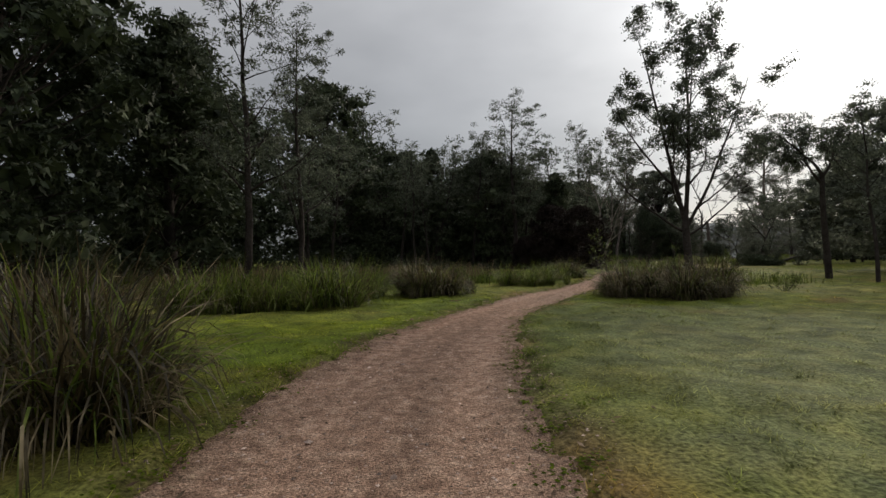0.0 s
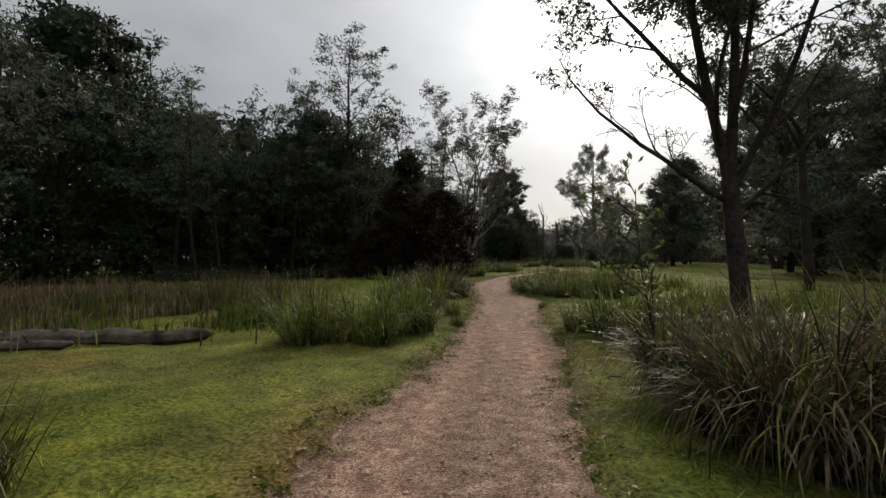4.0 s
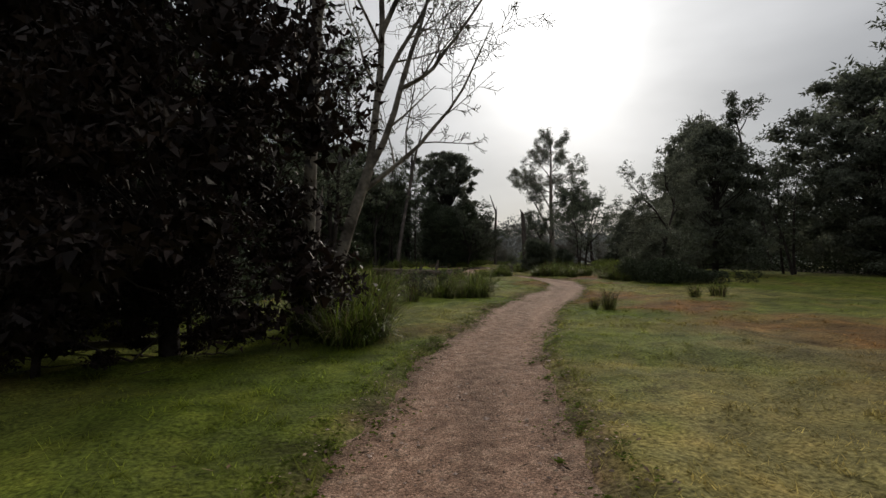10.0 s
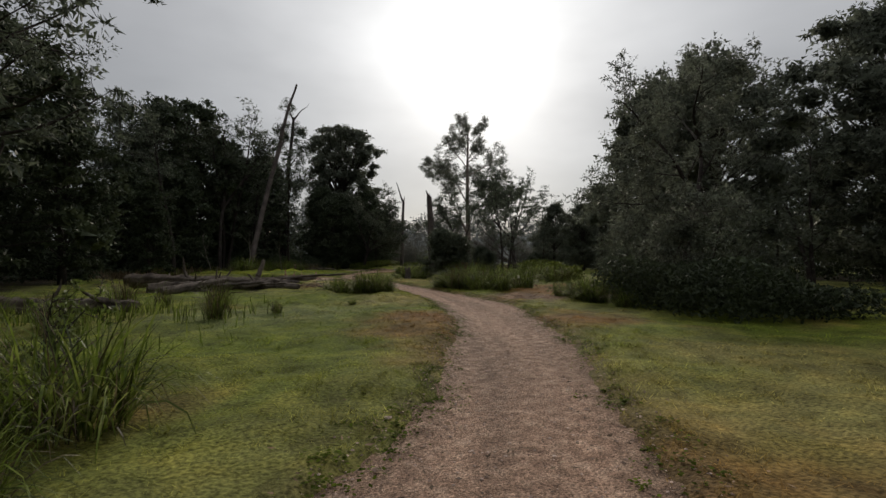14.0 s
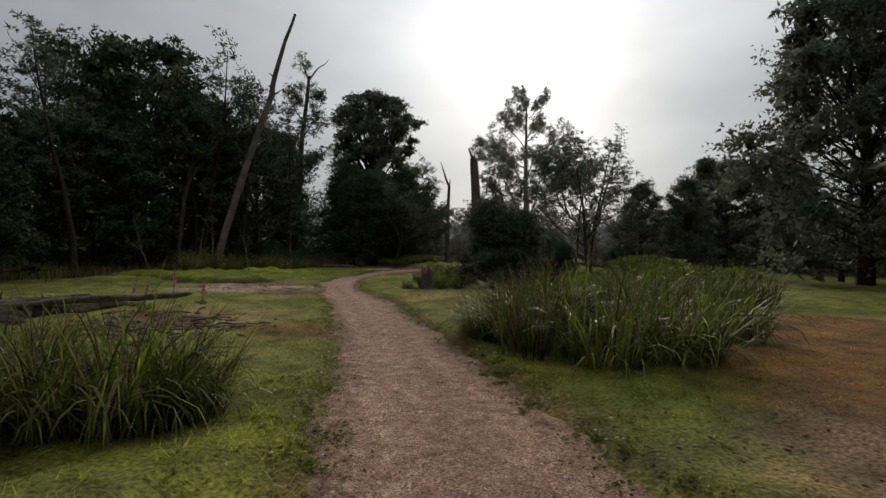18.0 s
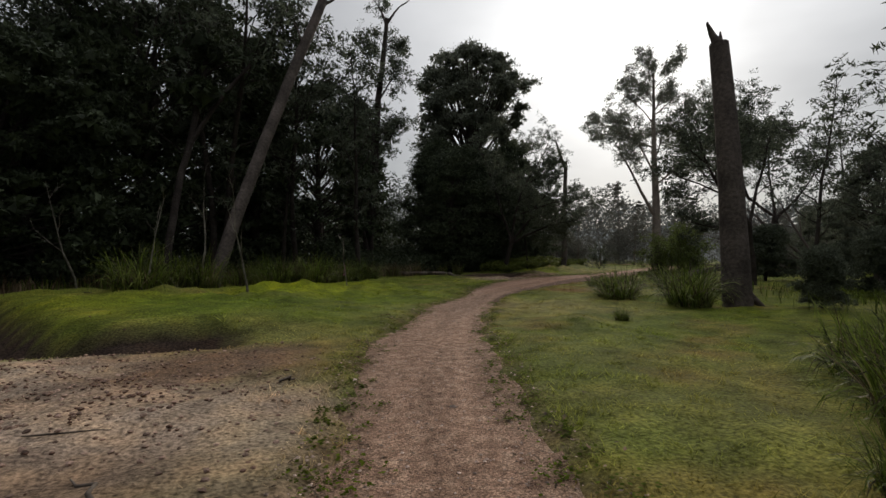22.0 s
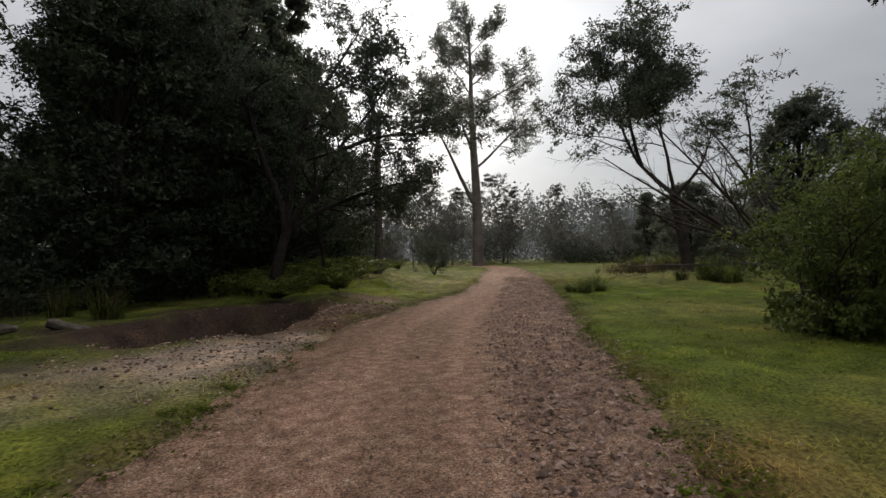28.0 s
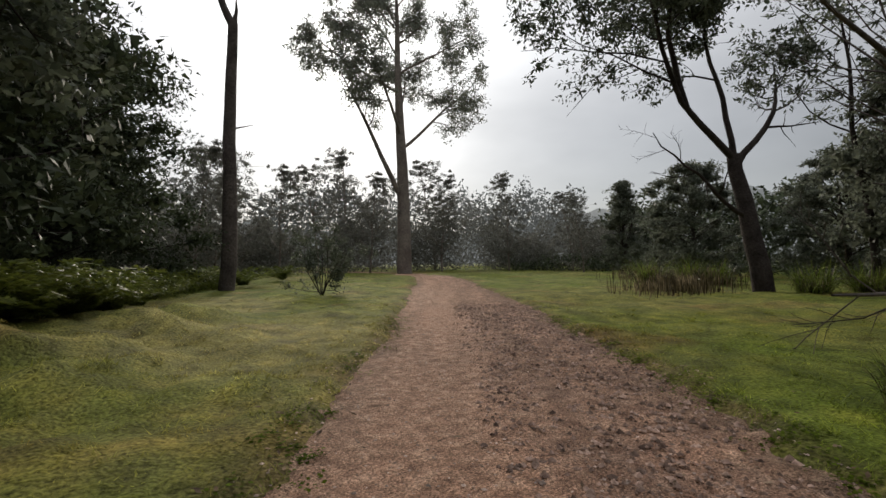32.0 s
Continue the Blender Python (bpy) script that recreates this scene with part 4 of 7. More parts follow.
SEDGE_E = [
    (22.57, 42.82, 0.62), (22.64, 42.62, 0.55), (22.81, 42.45, 0.63), (22.99, 42.32, 0.68), (22.78, 43.2, 0.49), (29.06, 45.51, 0.7), (23.41, 43.05, 0.57), (23.5, 42.74, 0.6), (24.49, 42.96, 0.68), (23.12, 43.16, 0.51), (25.9, 46.57, 0.4), (33.41, 48.73, 0.62), (25.11, 49.22, 0.53), (24.55, 49.01, 0.26), (25.28, 48.82, 0.31), (27.32, 50.54, 0.21), (21.11, 58.36, 0.8), (23.32, 60.02, 0.8), (22.44, 61.95, 0.8), (20.33, 59.74, 0.8), (24.74, 63.17, 0.8), (28.82, 54.24, 0.7),
]
SEDGE_F = [
    (29.28, 56.35, 0.57), (31.87, 57.95, 0.6), (30.29, 55.72, 0.76), (31.96, 56.5, 0.73), (26.71, 53.2, 0.2), (20.36, 56.96, 0.8), (20.48, 58.13, 0.8), (21.03, 58.75, 0.8), (21.88, 62.5, 0.8), (22.73, 63.32, 0.8), (23.47, 62.39, 0.8), (24.86, 67.56, 0.8), (28.43, 55.45, 0.58), (28.63, 55.96, 0.53), (31.08, 56.45, 0.56), (30.58, 58.97, 0.42), (23.45, 61.74, 0.8), (24.18, 62.46, 0.8), (22.43, 60.11, 0.8), (22.99, 60.42, 0.8), (25.11, 63.39, 0.8),
]
SEDGE_G = [
    (30.37, 58.89, 0.41), (31.41, 59.06, 0.41), (38.84, 65.96, 0.32), (37.74, 65.53, 0.29), (37.94, 65.28, 0.28), (51.59, 70.92, 0.8), (51.29, 69.76, 0.8), (42.7, 65.53, 0.62), (42.57, 64.76, 0.72), (42.35, 64.22, 0.68), (55.15, 72.41, 0.8), (53.88, 70.95, 0.8), (51.06, 68.96, 0.8), (48.48, 66.71, 0.75), (49.02, 65.79, 0.71), (54.06, 68.35, 0.73), (37.57, 65.41, 0.31), (37.51, 65.7, 0.25),
]
FERN = [
    (37.67, 74.79, 0.8), (35.18, 71.25, 0.8), (34.98, 72.06, 0.8), (42.73, 81.4, 0.8), (34.39, 71.57, 0.8), (36.68, 72.56, 0.8), (37.29, 73.27, 0.8), (38.65, 75.99, 0.8), (39.98, 78.31, 0.8), (41.76, 80.34, 0.8), (43.36, 80.81, 0.8), (46.62, 83.73, 0.8), (33.32, 67.81, 0.8), (32.65, 68.9, 0.6),
]
SHRUB_LOW = [
    (11.19, 31.59, 0.71), (11.92, 31.93, 0.7), (13.14, 32.6, 0.62), (12.78, 34.05, 0.78), (14.21, 34.98, 0.76), (9.67, 30.31, 0.8), (7.31, 10.41, 0.54), (24.53, 33.52, 0.8), (23.23, 38.86, 0.47), (23.4, 36.6, 0.55), (22.9, 37.9, 0.5),
]


def tussock_mesh(name, seed, blades, height, spread, arch, width, mat, kinks=0.15):
    """A tussock of strap leaves that rise, arch over and hang, some of them broken; for a tussock 1 m tall."""
    rng = np.random.default_rng(seed)
    a = rng.uniform(0, 2 * np.pi, blades)
    r0 = spread * 0.45 * np.sqrt(rng.random(blades))
    base = np.c_[np.cos(a) * r0, np.sin(a) * r0, np.full(blades, -0.02)]
    a2 = a + rng.normal(size=blades) * 0.9
    size = height * rng.uniform(0.4, 1.12, blades)
    tilt = 0.06 + 0.75 * spread * rng.random(blades) ** 1.6
    bend = arch * (0.25 + 2.9 * rng.random(blades) ** 1.5)
    twist = rng.normal(size=blades) * 0.5
    broken = rng.random(blades) < kinks
    steps = 6
    t = np.linspace(0, 1, steps + 1)
    mid = np.zeros((blades, steps + 1, 3))
    mid[:, 0] = base
    for k in range(steps):
        m = (k + 0.5) / steps
        angle = np.minimum(tilt + bend * m ** 1.7 + np.where(broken & (m > 0.55), 1.7 * (m - 0.4), 0.0), 2.75)
        turn = a2 + twist * m
        mid[:, k + 1] = mid[:, k] + np.c_[np.cos(turn) * np.sin(angle), np.sin(turn) * np.sin(angle), np.cos(angle)] * (size / steps)[:, None]
    mid[..., 2] = np.maximum(mid[..., 2], -0.02)
    side = np.c_[-np.sin(a2), np.cos(a2), rng.normal(size=blades) * 0.3]
    ww = (width * rng.uniform(0.5, 1.3, blades))[:, None] * np.array([0.7, 1.0, 1.0, 0.9, 0.7, 0.45, 0.05])[None] / 2
    v = np.stack([mid + side[:, None, :] * ww[..., None], mid - side[:, None, :] * ww[..., None]], 2).reshape(-1, 3)
    k = np.arange(steps)
    f = np.stack([2 * k, 2 * k + 1, 2 * k + 3, 2 * k + 2], -1)
    faces = (f[None] + 2 * (steps + 1) * np.arange(blades)[:, None, None]).reshape(-1, 4)
    return mesh_from(name, v, faces, M[mat])


def frond_mesh(name, seed, count, mat):
    """A clump of ferns: arching stalks with rows of leaflets, 1 m tall."""
    rng = np.random.default_rng(seed)
    centres, axes = [], []
    for _ in range(count):
        a = rng.uniform(0, 2 * np.pi)
        way = np.array([np.cos(a), np.sin(a), 0])
        side = np.array([-np.sin(a), np.cos(a), 0])
        h, reach = rng.uniform(0.35, 0.95), rng.uniform(0.4, 1.0)
        for t in np.linspace(0.15, 1, 20):
            p = way * reach * t ** 1.5 + np.array([0, 0, h * (t - 0.35 * t ** 3) + 0.03])
            size = 0.16 * (1.15 - t)
            for s in (-1, 1):
                centres.append(p + side * s * size * 0.6)
                axes.append(side * s + way * 0.4)
    v, f = leaf_quads(rng, np.array(centres), 0.13, 0.028, 0.1, np.array(axes))
    return mesh_from(name, v, f, M[mat])


def shrub_meshes(name, seed, height, spread, leaf, bark, count, length, width, stems=7):
    """A shrub: several stems from one root, forked twice, with leaves along the twigs."""
    rng = np.random.default_rng(seed)
    lines, tips = [], []
    for k in range(stems):
        a = 2 * np.pi * k / stems + rng.uniform(-0.4, 0.4)
        way = (np.cos(a) * spread, np.sin(a) * spread, height * rng.uniform(0.7, 1.2))
        line = limb(rng, (0.04 * np.cos(a), 0.04 * np.sin(a), -0.03), way, height * rng.uniform(0.75, 1.05), 0.011 * height, 0.004, 6, 0.14, 0.02)
        lines.append(line)
        fork(rng, lines, tips, line, 5, 2, 0.42, 0.6, 0.08, 0.2, 0.06)
    spots, axes = pads(rng, along(rng, tips, max(1, count // 9 // len(tips)), 0.03 * height), 9, 0.06 * height, 0.8)
    keep = spots[:, 2] > 0.02
    return tree_meshes(name, rng, lines, leaf_quads(rng, spots[keep], length, width, 0.15, axes[keep], True), bark, leaf, 5)


def pads(rng, centres, per, r, flat=0.5):
    """Leaves in tufts: places round every centre, and the ways that they point."""
    n = len(centres)
    u = unit(rng, n * per).reshape(n, per, 3)
    off = u * np.sqrt(rng.random((n, per, 1))) * r * rng.uniform(0.55, 1.45, (n, 1, 1)) * np.array([1, 1, flat])
    return (np.asarray(centres)[:, None] + off).reshape(-1, 3), u.reshape(-1, 3) * 0.8


def wattle_meshes(name, seed, height, leaf="leaf_wattle", bark="bark_dark", stems=1, crown_from=0.2, spread=0.2, branches=20, per=22, length=0.15, width=0.055, clump=0.3, lean=(0, 0), kite=False, bare=0.3, gap=0.34):
    """A forest tree with tufts of foliage at the ends of rising boughs and an open, uneven outline; spread: half its width as a share of its height."""
    rng = np.random.default_rng(seed)
    lines, centres = [], []
    for k in range(stems):
        a = rng.uniform(0, 6.28)
        way = (lean[0] + 0.14 * (stems > 1) * math.cos(a), lean[1] + 0.14 * (stems > 1) * math.sin(a), 1)
        trunk = limb(rng, (0.15 * k, 0.1 * k, -0.1), way, height * (1 - 0.12 * k), 0.012 * height, 0.01, 10, 0.05, 0.01)
        lines.append(trunk)
        pts, rad = trunk
        for b in range(branches):
            f = (b + rng.uniform(0, 1)) / branches
            t = crown_from + (0.97 - crown_from) * f
            x = t * (len(pts) - 1)
            i = min(int(x), len(pts) - 2)
            at, r = pts[i] + (pts[i + 1] - pts[i]) * (x - i), rad[i]
            size = spread * height * (math.sin(math.pi * min(1, 0.22 + 0.76 * f)) ** 0.8 + 0.12) * rng.uniform(0.5, 1.35)
            az = b * 2.4 + rng.uniform(-0.5, 0.5)
            bough = limb(rng, at, (math.cos(az), math.sin(az), rng.uniform(0.2, 0.9) + 0.7 * f), size * 1.15, max(r * 0.42, 0.012), 0.004, 5, 0.15, 0.04)
            lines.append(bough)
            count = max(2, int(size / gap * 1.6))
            for j in range(count):
                g = bare + (1 - bare) * (j + rng.uniform(0.2, 1.0)) / count
                y = g * 5
                m = min(int(y), 4)
                p = bough[0][m] + (bough[0][m + 1] - bough[0][m]) * (y - m)
                side = rng.normal(size=3) * size * 0.17 * np.array([1, 1, 0.6]) + np.array([0, 0, 0.05 * size])
                centres.append(p + side)
                lines.append((np.array([p, p + side * 0.6 + rng.normal(size=3) * 0.03, p + side]), np.array([0.008, 0.006, 0.003])))
        for _ in range(5):
            centres.append(pts[-1] + rng.normal(size=3) * np.array([0.22, 0.22, 0.35]))
    spots, axes = pads(rng, np.array(centres), per, clump, 0.6)
    return tree_meshes(name, rng, lines, leaf_quads(rng, spots, length, width, 0.05, axes, kite), bark, leaf)


def lobe_places(rng, count, low):
    """Heights for the lobes of a crown, a little closer together towards the top."""
    return low + (1 - low) * ((np.arange(count) + rng.random(count)) / count) ** 0.85


def dense_meshes(name, seed, height, width_at, leaf="leaf_dark", bark="bark_dark", lobes=60, per=230, size=0.15, low=0.06, lobe=0.17, core=1.7, rough=0.3):
    """A heavy crown made of many leafy lobes, each of them tufted; width_at gives its half width by height from 0 to 1; rough: how uneven its outline is."""
    rng = np.random.default_rng(seed)
    trunk = limb(rng, (0, 0, -0.1), (0, 0, 1), height * 0.8, 0.025 * height, 0.03, 7, 0.04)
    lines, spots, axes, inner = [trunk], [], [], []
    tufts = max(4, per // 16)
    for k, t in enumerate(lobe_places(rng, lobes, low)):
        a = k * 2.4 + rng.uniform(-0.5, 0.5)
        out = rng.uniform(0.3, 1.0) ** 0.5 * rng.uniform(1 - rough, 1 + rough * 0.8)
        r = width_at(t) * height * out
        c = np.array([math.cos(a) * r, math.sin(a) * r, t * height * 0.96 + rng.normal() * height * 0.05 * rough])
        root = np.array([0, 0, max(0.1, t * height * 0.6)])
        mid = (root + c) / 2 + rng.normal(size=3) * 0.1
        lines.append((np.array([root, mid, c]), np.array([0.03, 0.02, 0.008]) * height / 7))
        rad = height * lobe * rng.uniform(0.35, 0.85) * np.array([1, 1, 0.75])
        u = unit(rng, tufts)
        u[:, 2] = np.abs(u[:, 2]) - 0.35
        p, w = pads(rng, c + u * rad * rng.uniform(0.6, 1.12, (tufts, 1)), 16, rad[0] * 0.36, 0.7)
        spots.append(p)
        axes.append(w)
        inner.append(c + unit(rng, per // 3) * rad * rng.uniform(0.0, 0.65, (per // 3, 1)))
    spots, axes, inner = np.concatenate(spots), np.concatenate(axes), np.concatenate(inner)
    keep = spots[:, 2] > 0.05
    spots, axes, inner = spots[keep], axes[keep], inner[inner[:, 2] > 0.2]
    v, f = leaf_quads(rng, spots, size, size * 0.5, 0.1, axes)
    v2, f2 = leaf_quads(rng, inner, size * core, size * core * 0.8, 0.1)
    return tree_meshes(name, rng, lines, (np.concatenate([v, v2]), np.concatenate([f, f2 + len(v)])), bark, leaf)


def planted(meshes, places, label, category="tree", group="", name="tree", lift=0.0, seed=1, clear=0.0):
    """The thing at the first place and copies at the others; places: x, y and size."""
    rng = np.random.default_rng(seed)
    first = None
    for x, y, size in places:
        out, _, _ = beside_path([x], [y])
        z = float(ground_z(np.array([x]), np.array([y]), out)[0]) + lift
        if clear:
            size = min(size, max(0.14, (float(out[0]) + 0.15) / clear))
        turn = rng.uniform(0, 2 * math.pi)
        wide = size * rng.uniform(0.9, 1.12)
        m = Matrix.LocRotScale((x, y, z), Euler((0, 0, turn)), (wide, wide, size))
        if first is None:
            first = build_tree(meshes, label, category, group, name)
            pieces = first
            first.matrix_basis = m
        else:
            made = copy_thing(pieces, Matrix.Identity(4))
            made.matrix_basis = m
    return first


# tussocks of sedge along the path
weeping = [{"dry_leaves": tussock_mesh("weeping_sedge", 20 + k, 800, 1.2, 0.9, 1.5, 0.015, "straw", 0.12), "green_leaves": tussock_mesh("weeping_sedge_green", 24 + k, 220, 1.1, 0.85, 1.3, 0.015, "sedge", 0.1)} for k in range(2)]
green = [{"leaves": tussock_mesh("green_sedge", 30 + k, 300, 1.12, 0.9, 1.15, 0.018, "sedge", 0.1), "dry_leaves": tussock_mesh("dry_sedge", 40 + k, 130, 1.05, 0.9, 1.2, 0.014, "straw", 0.12)} for k in range(3)]
reeds = [{"leaves": tussock_mesh("reed", 50 + k, 120, 0.95, 0.5, 0.45, 0.010, "straw"), "green_leaves": tussock_mesh("green_reed", 60 + k, 90, 0.9, 0.6, 0.6, 0.012, "sedge")} for k in range(2)]
for k in range(2):
    planted(weeping[k], WEEPING[k::2], "grey-brown weeping sedge tussock beside the path", "sedge", "sedge tussocks", "sedge_tussock", seed=70 + k, clear=0.72)
for i, rows in enumerate((SEDGE_A, SEDGE_B, SEDGE_C, SEDGE_D, SEDGE_E, SEDGE_F, SEDGE_G)):
    for k in range(3):
        planted(green[k], rows[k::4], "green sedge tussock with arching strap leaves", "sedge", "sedge tussocks", "sedge_tussock", seed=80 + 3 * i + k, clear=1.2)
    planted(reeds[i % 2], rows[3::4], "upright tussock of rushes mixed green and straw", "rush", "rush tussocks", "rush_tussock", seed=120 + i, clear=0.75)
BIG = [(7.0, 16.75, 0.62), (7.55, 16.2, 0.72), (7.0, 17.5, 0.55), (8.2, 16.9, 0.66), (8.7, 17.6, 0.6), (6.75, 18.1, 0.42), (7.1, 19.1, 0.5)]
for k in range(3):
    planted(green[k], BIG[k::3], "dense dark-green sedge tussock hanging towards the path", "sedge", "sedge tussocks", "sedge_tussock", seed=150 + k)
for k, (x, y, s) in enumerate(((13.78, 28.72, 0.4), (14.2, 29.15, 0.42), (13.72, 28.98, 0.3), (17.1, 29.75, 0.45), (17.9, 29.8, 0.55))):
    planted(reeds[k % 2], [(x, y, s)], "small separate tuft of dark-green rushes in the meadow", "rush", "meadow tufts", "rush_tussock", seed=190 + k)
for k, (x, y, s) in enumerate(((25.7, 49.6, 0.5), (26.2, 50.1, 0.52), (26.8, 50.2, 0.55), (25.9, 49.2, 0.5), (22.5, 37.75, 0.5), (22.35, 37.35, 0.5), (22.95, 38.65, 0.42), (23.4, 38.1, 0.5))):
    planted(green[k % 3], [(x, y, s)], "dark-green sedge tussock at the edge of the meadow", "sedge", "sedge tussocks", "sedge_tussock", seed=196 + k)
FERN_BANK = [(33.9 + 0.45 * k + 0.25 * (k % 3), 70.6 + 0.5 * k - 0.2 * (k % 2), 0.45 + 0.08 * (k % 4)) for k in range(11)]
fern = [{"fronds": frond_mesh("fern", 130 + k, 52, "frond")} for k in range(2)]
for k in range(2):
    planted(fern[k], [(x, y, s * 1.25) for x, y, s in FERN + FERN_BANK][k::2], "clump of green ferns and bracken", "fern", "fern clumps", "fern_clump", seed=140 + k)
low = [shrub_meshes("low_shrub", 150 + k, 1.0, 0.7, "leaf_dark" if k else "leaf_green", "bark_dark", 2200, 0.055, 0.022) for k in range(2)]
for k in range(2):
    planted(low[k], SHRUB_LOW[k::2], "low dark leafy shrub among the sedges", "shrub", "low shrubs", "low_shrub", seed=160 + k, clear=0.9)
reed_rows = []
for x0, y0, x1, y1, n, h in ((-7, 9, -2.5, 14.5, 26, 0.75), (-3, 14, 1, 20, 20, 0.6), (12.5, 34, 15.5, 40, 12, 0.6), (24.5, 66, 30, 69, 8, 0.6), (19, 58, 24, 66, 12, 0.7)):
    rr = np.random.default_rng(int(100 * abs(x0)) + n)
    reed_rows += [(x0 + (x1 - x0) * f + rr.normal() * 0.5, y0 + (y1 - y0) * f + rr.normal() * 0.5, h * rr.uniform(0.7, 1.2)) for f in rr.random(n)]
planted(reeds[0], reed_rows, "dry upright reeds at the wet edge of the wood", "rush", "reed beds", "rush_tussock", seed=170)



def reed_bed(name, label, seed, line, half, count, tall, wide, mat, bend=0.5):
    """Closely standing blades along a line, in drifts of uneven height."""
    rng = np.random.default_rng(seed)
    p = np.array(line, float)
    u = np.r_[0, np.cumsum(np.hypot(*np.diff(p, axis=0).T))]
    w = rng.uniform(0, u[-1], count)
    x, y = np.interp(w, u, p[:, 0]) + rng.normal(size=count) * half * 0.6, np.interp(w, u, p[:, 1]) + rng.normal(size=count) * half * 0.6
    keep = wave(x, y, 1.1, seed % 9) + 0.5 * wave(x, y, 3.1, 2) > -0.45
    out, _, _ = beside_path(x, y)
    keep &= out > 0.5
    x, y, out = x[keep], y[keep], out[keep]
    n = len(x)
    z = ground_z(x, y, out) - 0.02
    h = tall * rng.uniform(0.45, 1.15, n) * (0.8 + 0.3 * wave(x, y, 0.9, 3) + 0.2 * wave(x, y, 2.6, 5))
    b = rng.uniform(0, 2 * np.pi, n)
    lean = h[:, None] * np.c_[np.cos(b), np.sin(b)] * (bend * rng.random(n) ** 1.5)[:, None]
    base = np.c_[x, y, z]
    mid = base + np.c_[lean * 0.3, h * 0.62]
    tip = base + np.c_[lean, h * (1 - 0.35 * bend * rng.random(n))]
    a = rng.uniform(0, 2 * np.pi, n)
    s2 = np.c_[np.cos(a), np.sin(a), 0 * a] * (wide * rng.uniform(0.6, 1.4, n))[:, None] / 2
    v = np.stack([base + s2, base - s2, mid - s2 * 0.8, mid + s2 * 0.8, tip], 1).reshape(-1, 3)
    k = 5 * np.arange(n)[:, None]
    f = np.concatenate([k + np.array([[0, 1, 2]]), k + np.array([[0, 2, 3]]), k + np.array([[3, 2, 4]])])
    tagged(new(name, mesh_from(name, v, f, M[mat])), label, "reeds", kind="stuff")


reed_bed("reed_bed", "brown and straw-coloured reeds before the wood", 181, [(-9, 9), (-5.5, 13), (-2.6, 16), (-0.6, 19.5)], 2.2, 26000, 0.6, 0.013, "reed")
reed_bed("reed_bed", "green rushes mixed into the reed bed", 182, [(-7, 10), (-4, 13.2), (-1.6, 15.6), (0.4, 17.8)], 1.7, 7000, 0.5, 0.012, "sedge", 0.7)
reed_bed("reed_bed", "rank green growth behind the fallen log", 190, [(-2.6, 14.6), (-0.8, 14.9), (0.6, 15.0), (1.6, 14.6)], 0.75, 6500, 0.3, 0.018, "sedge", 0.7)
reed_bed("reed_bed", "brown dead stems behind the fallen log", 191, [(-3.4, 15.4), (-1.2, 16.2), (0.6, 16.6)], 1.1, 4500, 0.34, 0.014, "reed")
reed_bed("reed_bed", "dry reeds and rushes at the foot of the wood", 183, [(14.5, 53.5), (17.5, 60.0), (21.2, 62.8), (24.0, 65.6), (27.5, 68.2)], 1.1, 10000, 0.55, 0.014, "reed")
reed_bed("reed_bed", "green rushes at the foot of the wood", 184, [(15.0, 54.5), (18.2, 60.2), (21.8, 62.6), (25.0, 65.8)], 1.0, 7000, 0.5, 0.014, "sedge", 0.7)
reed_bed("reed_bed", "rank green grass among the sedges", 185, [(7.3, 17.2), (8.4, 18.8), (9.6, 18.6), (10.5, 17.4)], 0.9, 6500, 0.42, 0.011, "sedge", 0.8)
reed_bed("reed_bed", "rank green grass round the bushes in the meadow", 186, [(28.4, 46.4), (30.6, 49.0), (32.6, 51.6), (34.6, 55.2)], 1.7, 9000, 0.42, 0.013, "sedge", 0.9)
reed_bed("reed_bed", "rank grass and rushes beyond the sedges", 187, [(10.2, 33.6), (12.6, 36.8), (14.6, 39.6)], 1.6, 8000, 0.34, 0.013, "sedge", 0.7)
reed_bed("reed_bed", "rank grass under the lone tree", 188, [(5.2, 12.6), (7.0, 13.4), (9.4, 14.0)], 0.9, 5000, 0.4, 0.012, "sedge", 0.8)
reed_bed("reed_bed", "dry reeds beyond the leaning tree", 189, [(46.5, 69.5), (49.5, 69.0), (52.5, 70.0), (55.0, 72.5)], 0.8, 3500, 0.6, 0.016, "straw")

# ---- trees ----
wattle = [
    wattle_meshes("wattle", 201, 8.0, crown_from=0.22, spread=0.2),
    wattle_meshes("wattle", 202, 8.0, stems=2, crown_from=0.18, spread=0.19, branches=15),
    wattle_meshes("wattle", 203, 8.0, crown_from=0.3, spread=0.22, branches=17),
    wattle_meshes("wattle", 204, 8.0, crown_from=0.24, spread=0.2, per=70, length=0.075, width=0.034, clump=0.28, gap=0.3),
]
oval = lambda t: 0.30 * math.sin(math.pi * min(1, 0.12 + 0.88 * t)) ** 0.6
cone = lambda t: 0.22 * (1.02 - t) ** 0.6
dome = lambda t: 0.42 * math.sqrt(max(0.02, 1 - t ** 3))
dense = [dense_meshes("dense_tree", 211, 8.0, oval), dense_meshes("dense_tree", 212, 8.0, dome, lobes=64), dense_meshes("cypress", 213, 8.0, cone, per=220, lobe=0.13)]
# the dense trees again, their leaves paled to imitate haze
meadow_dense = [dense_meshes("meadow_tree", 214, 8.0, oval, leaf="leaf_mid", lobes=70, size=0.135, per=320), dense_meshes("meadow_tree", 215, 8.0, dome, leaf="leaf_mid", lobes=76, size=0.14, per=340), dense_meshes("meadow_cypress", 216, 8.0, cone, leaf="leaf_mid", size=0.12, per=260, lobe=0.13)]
leggy = wattle_meshes("leggy_tree", 221, 10.0, crown_from=0.42, spread=0.15, branches=14, lean=(0.06, 0.03))
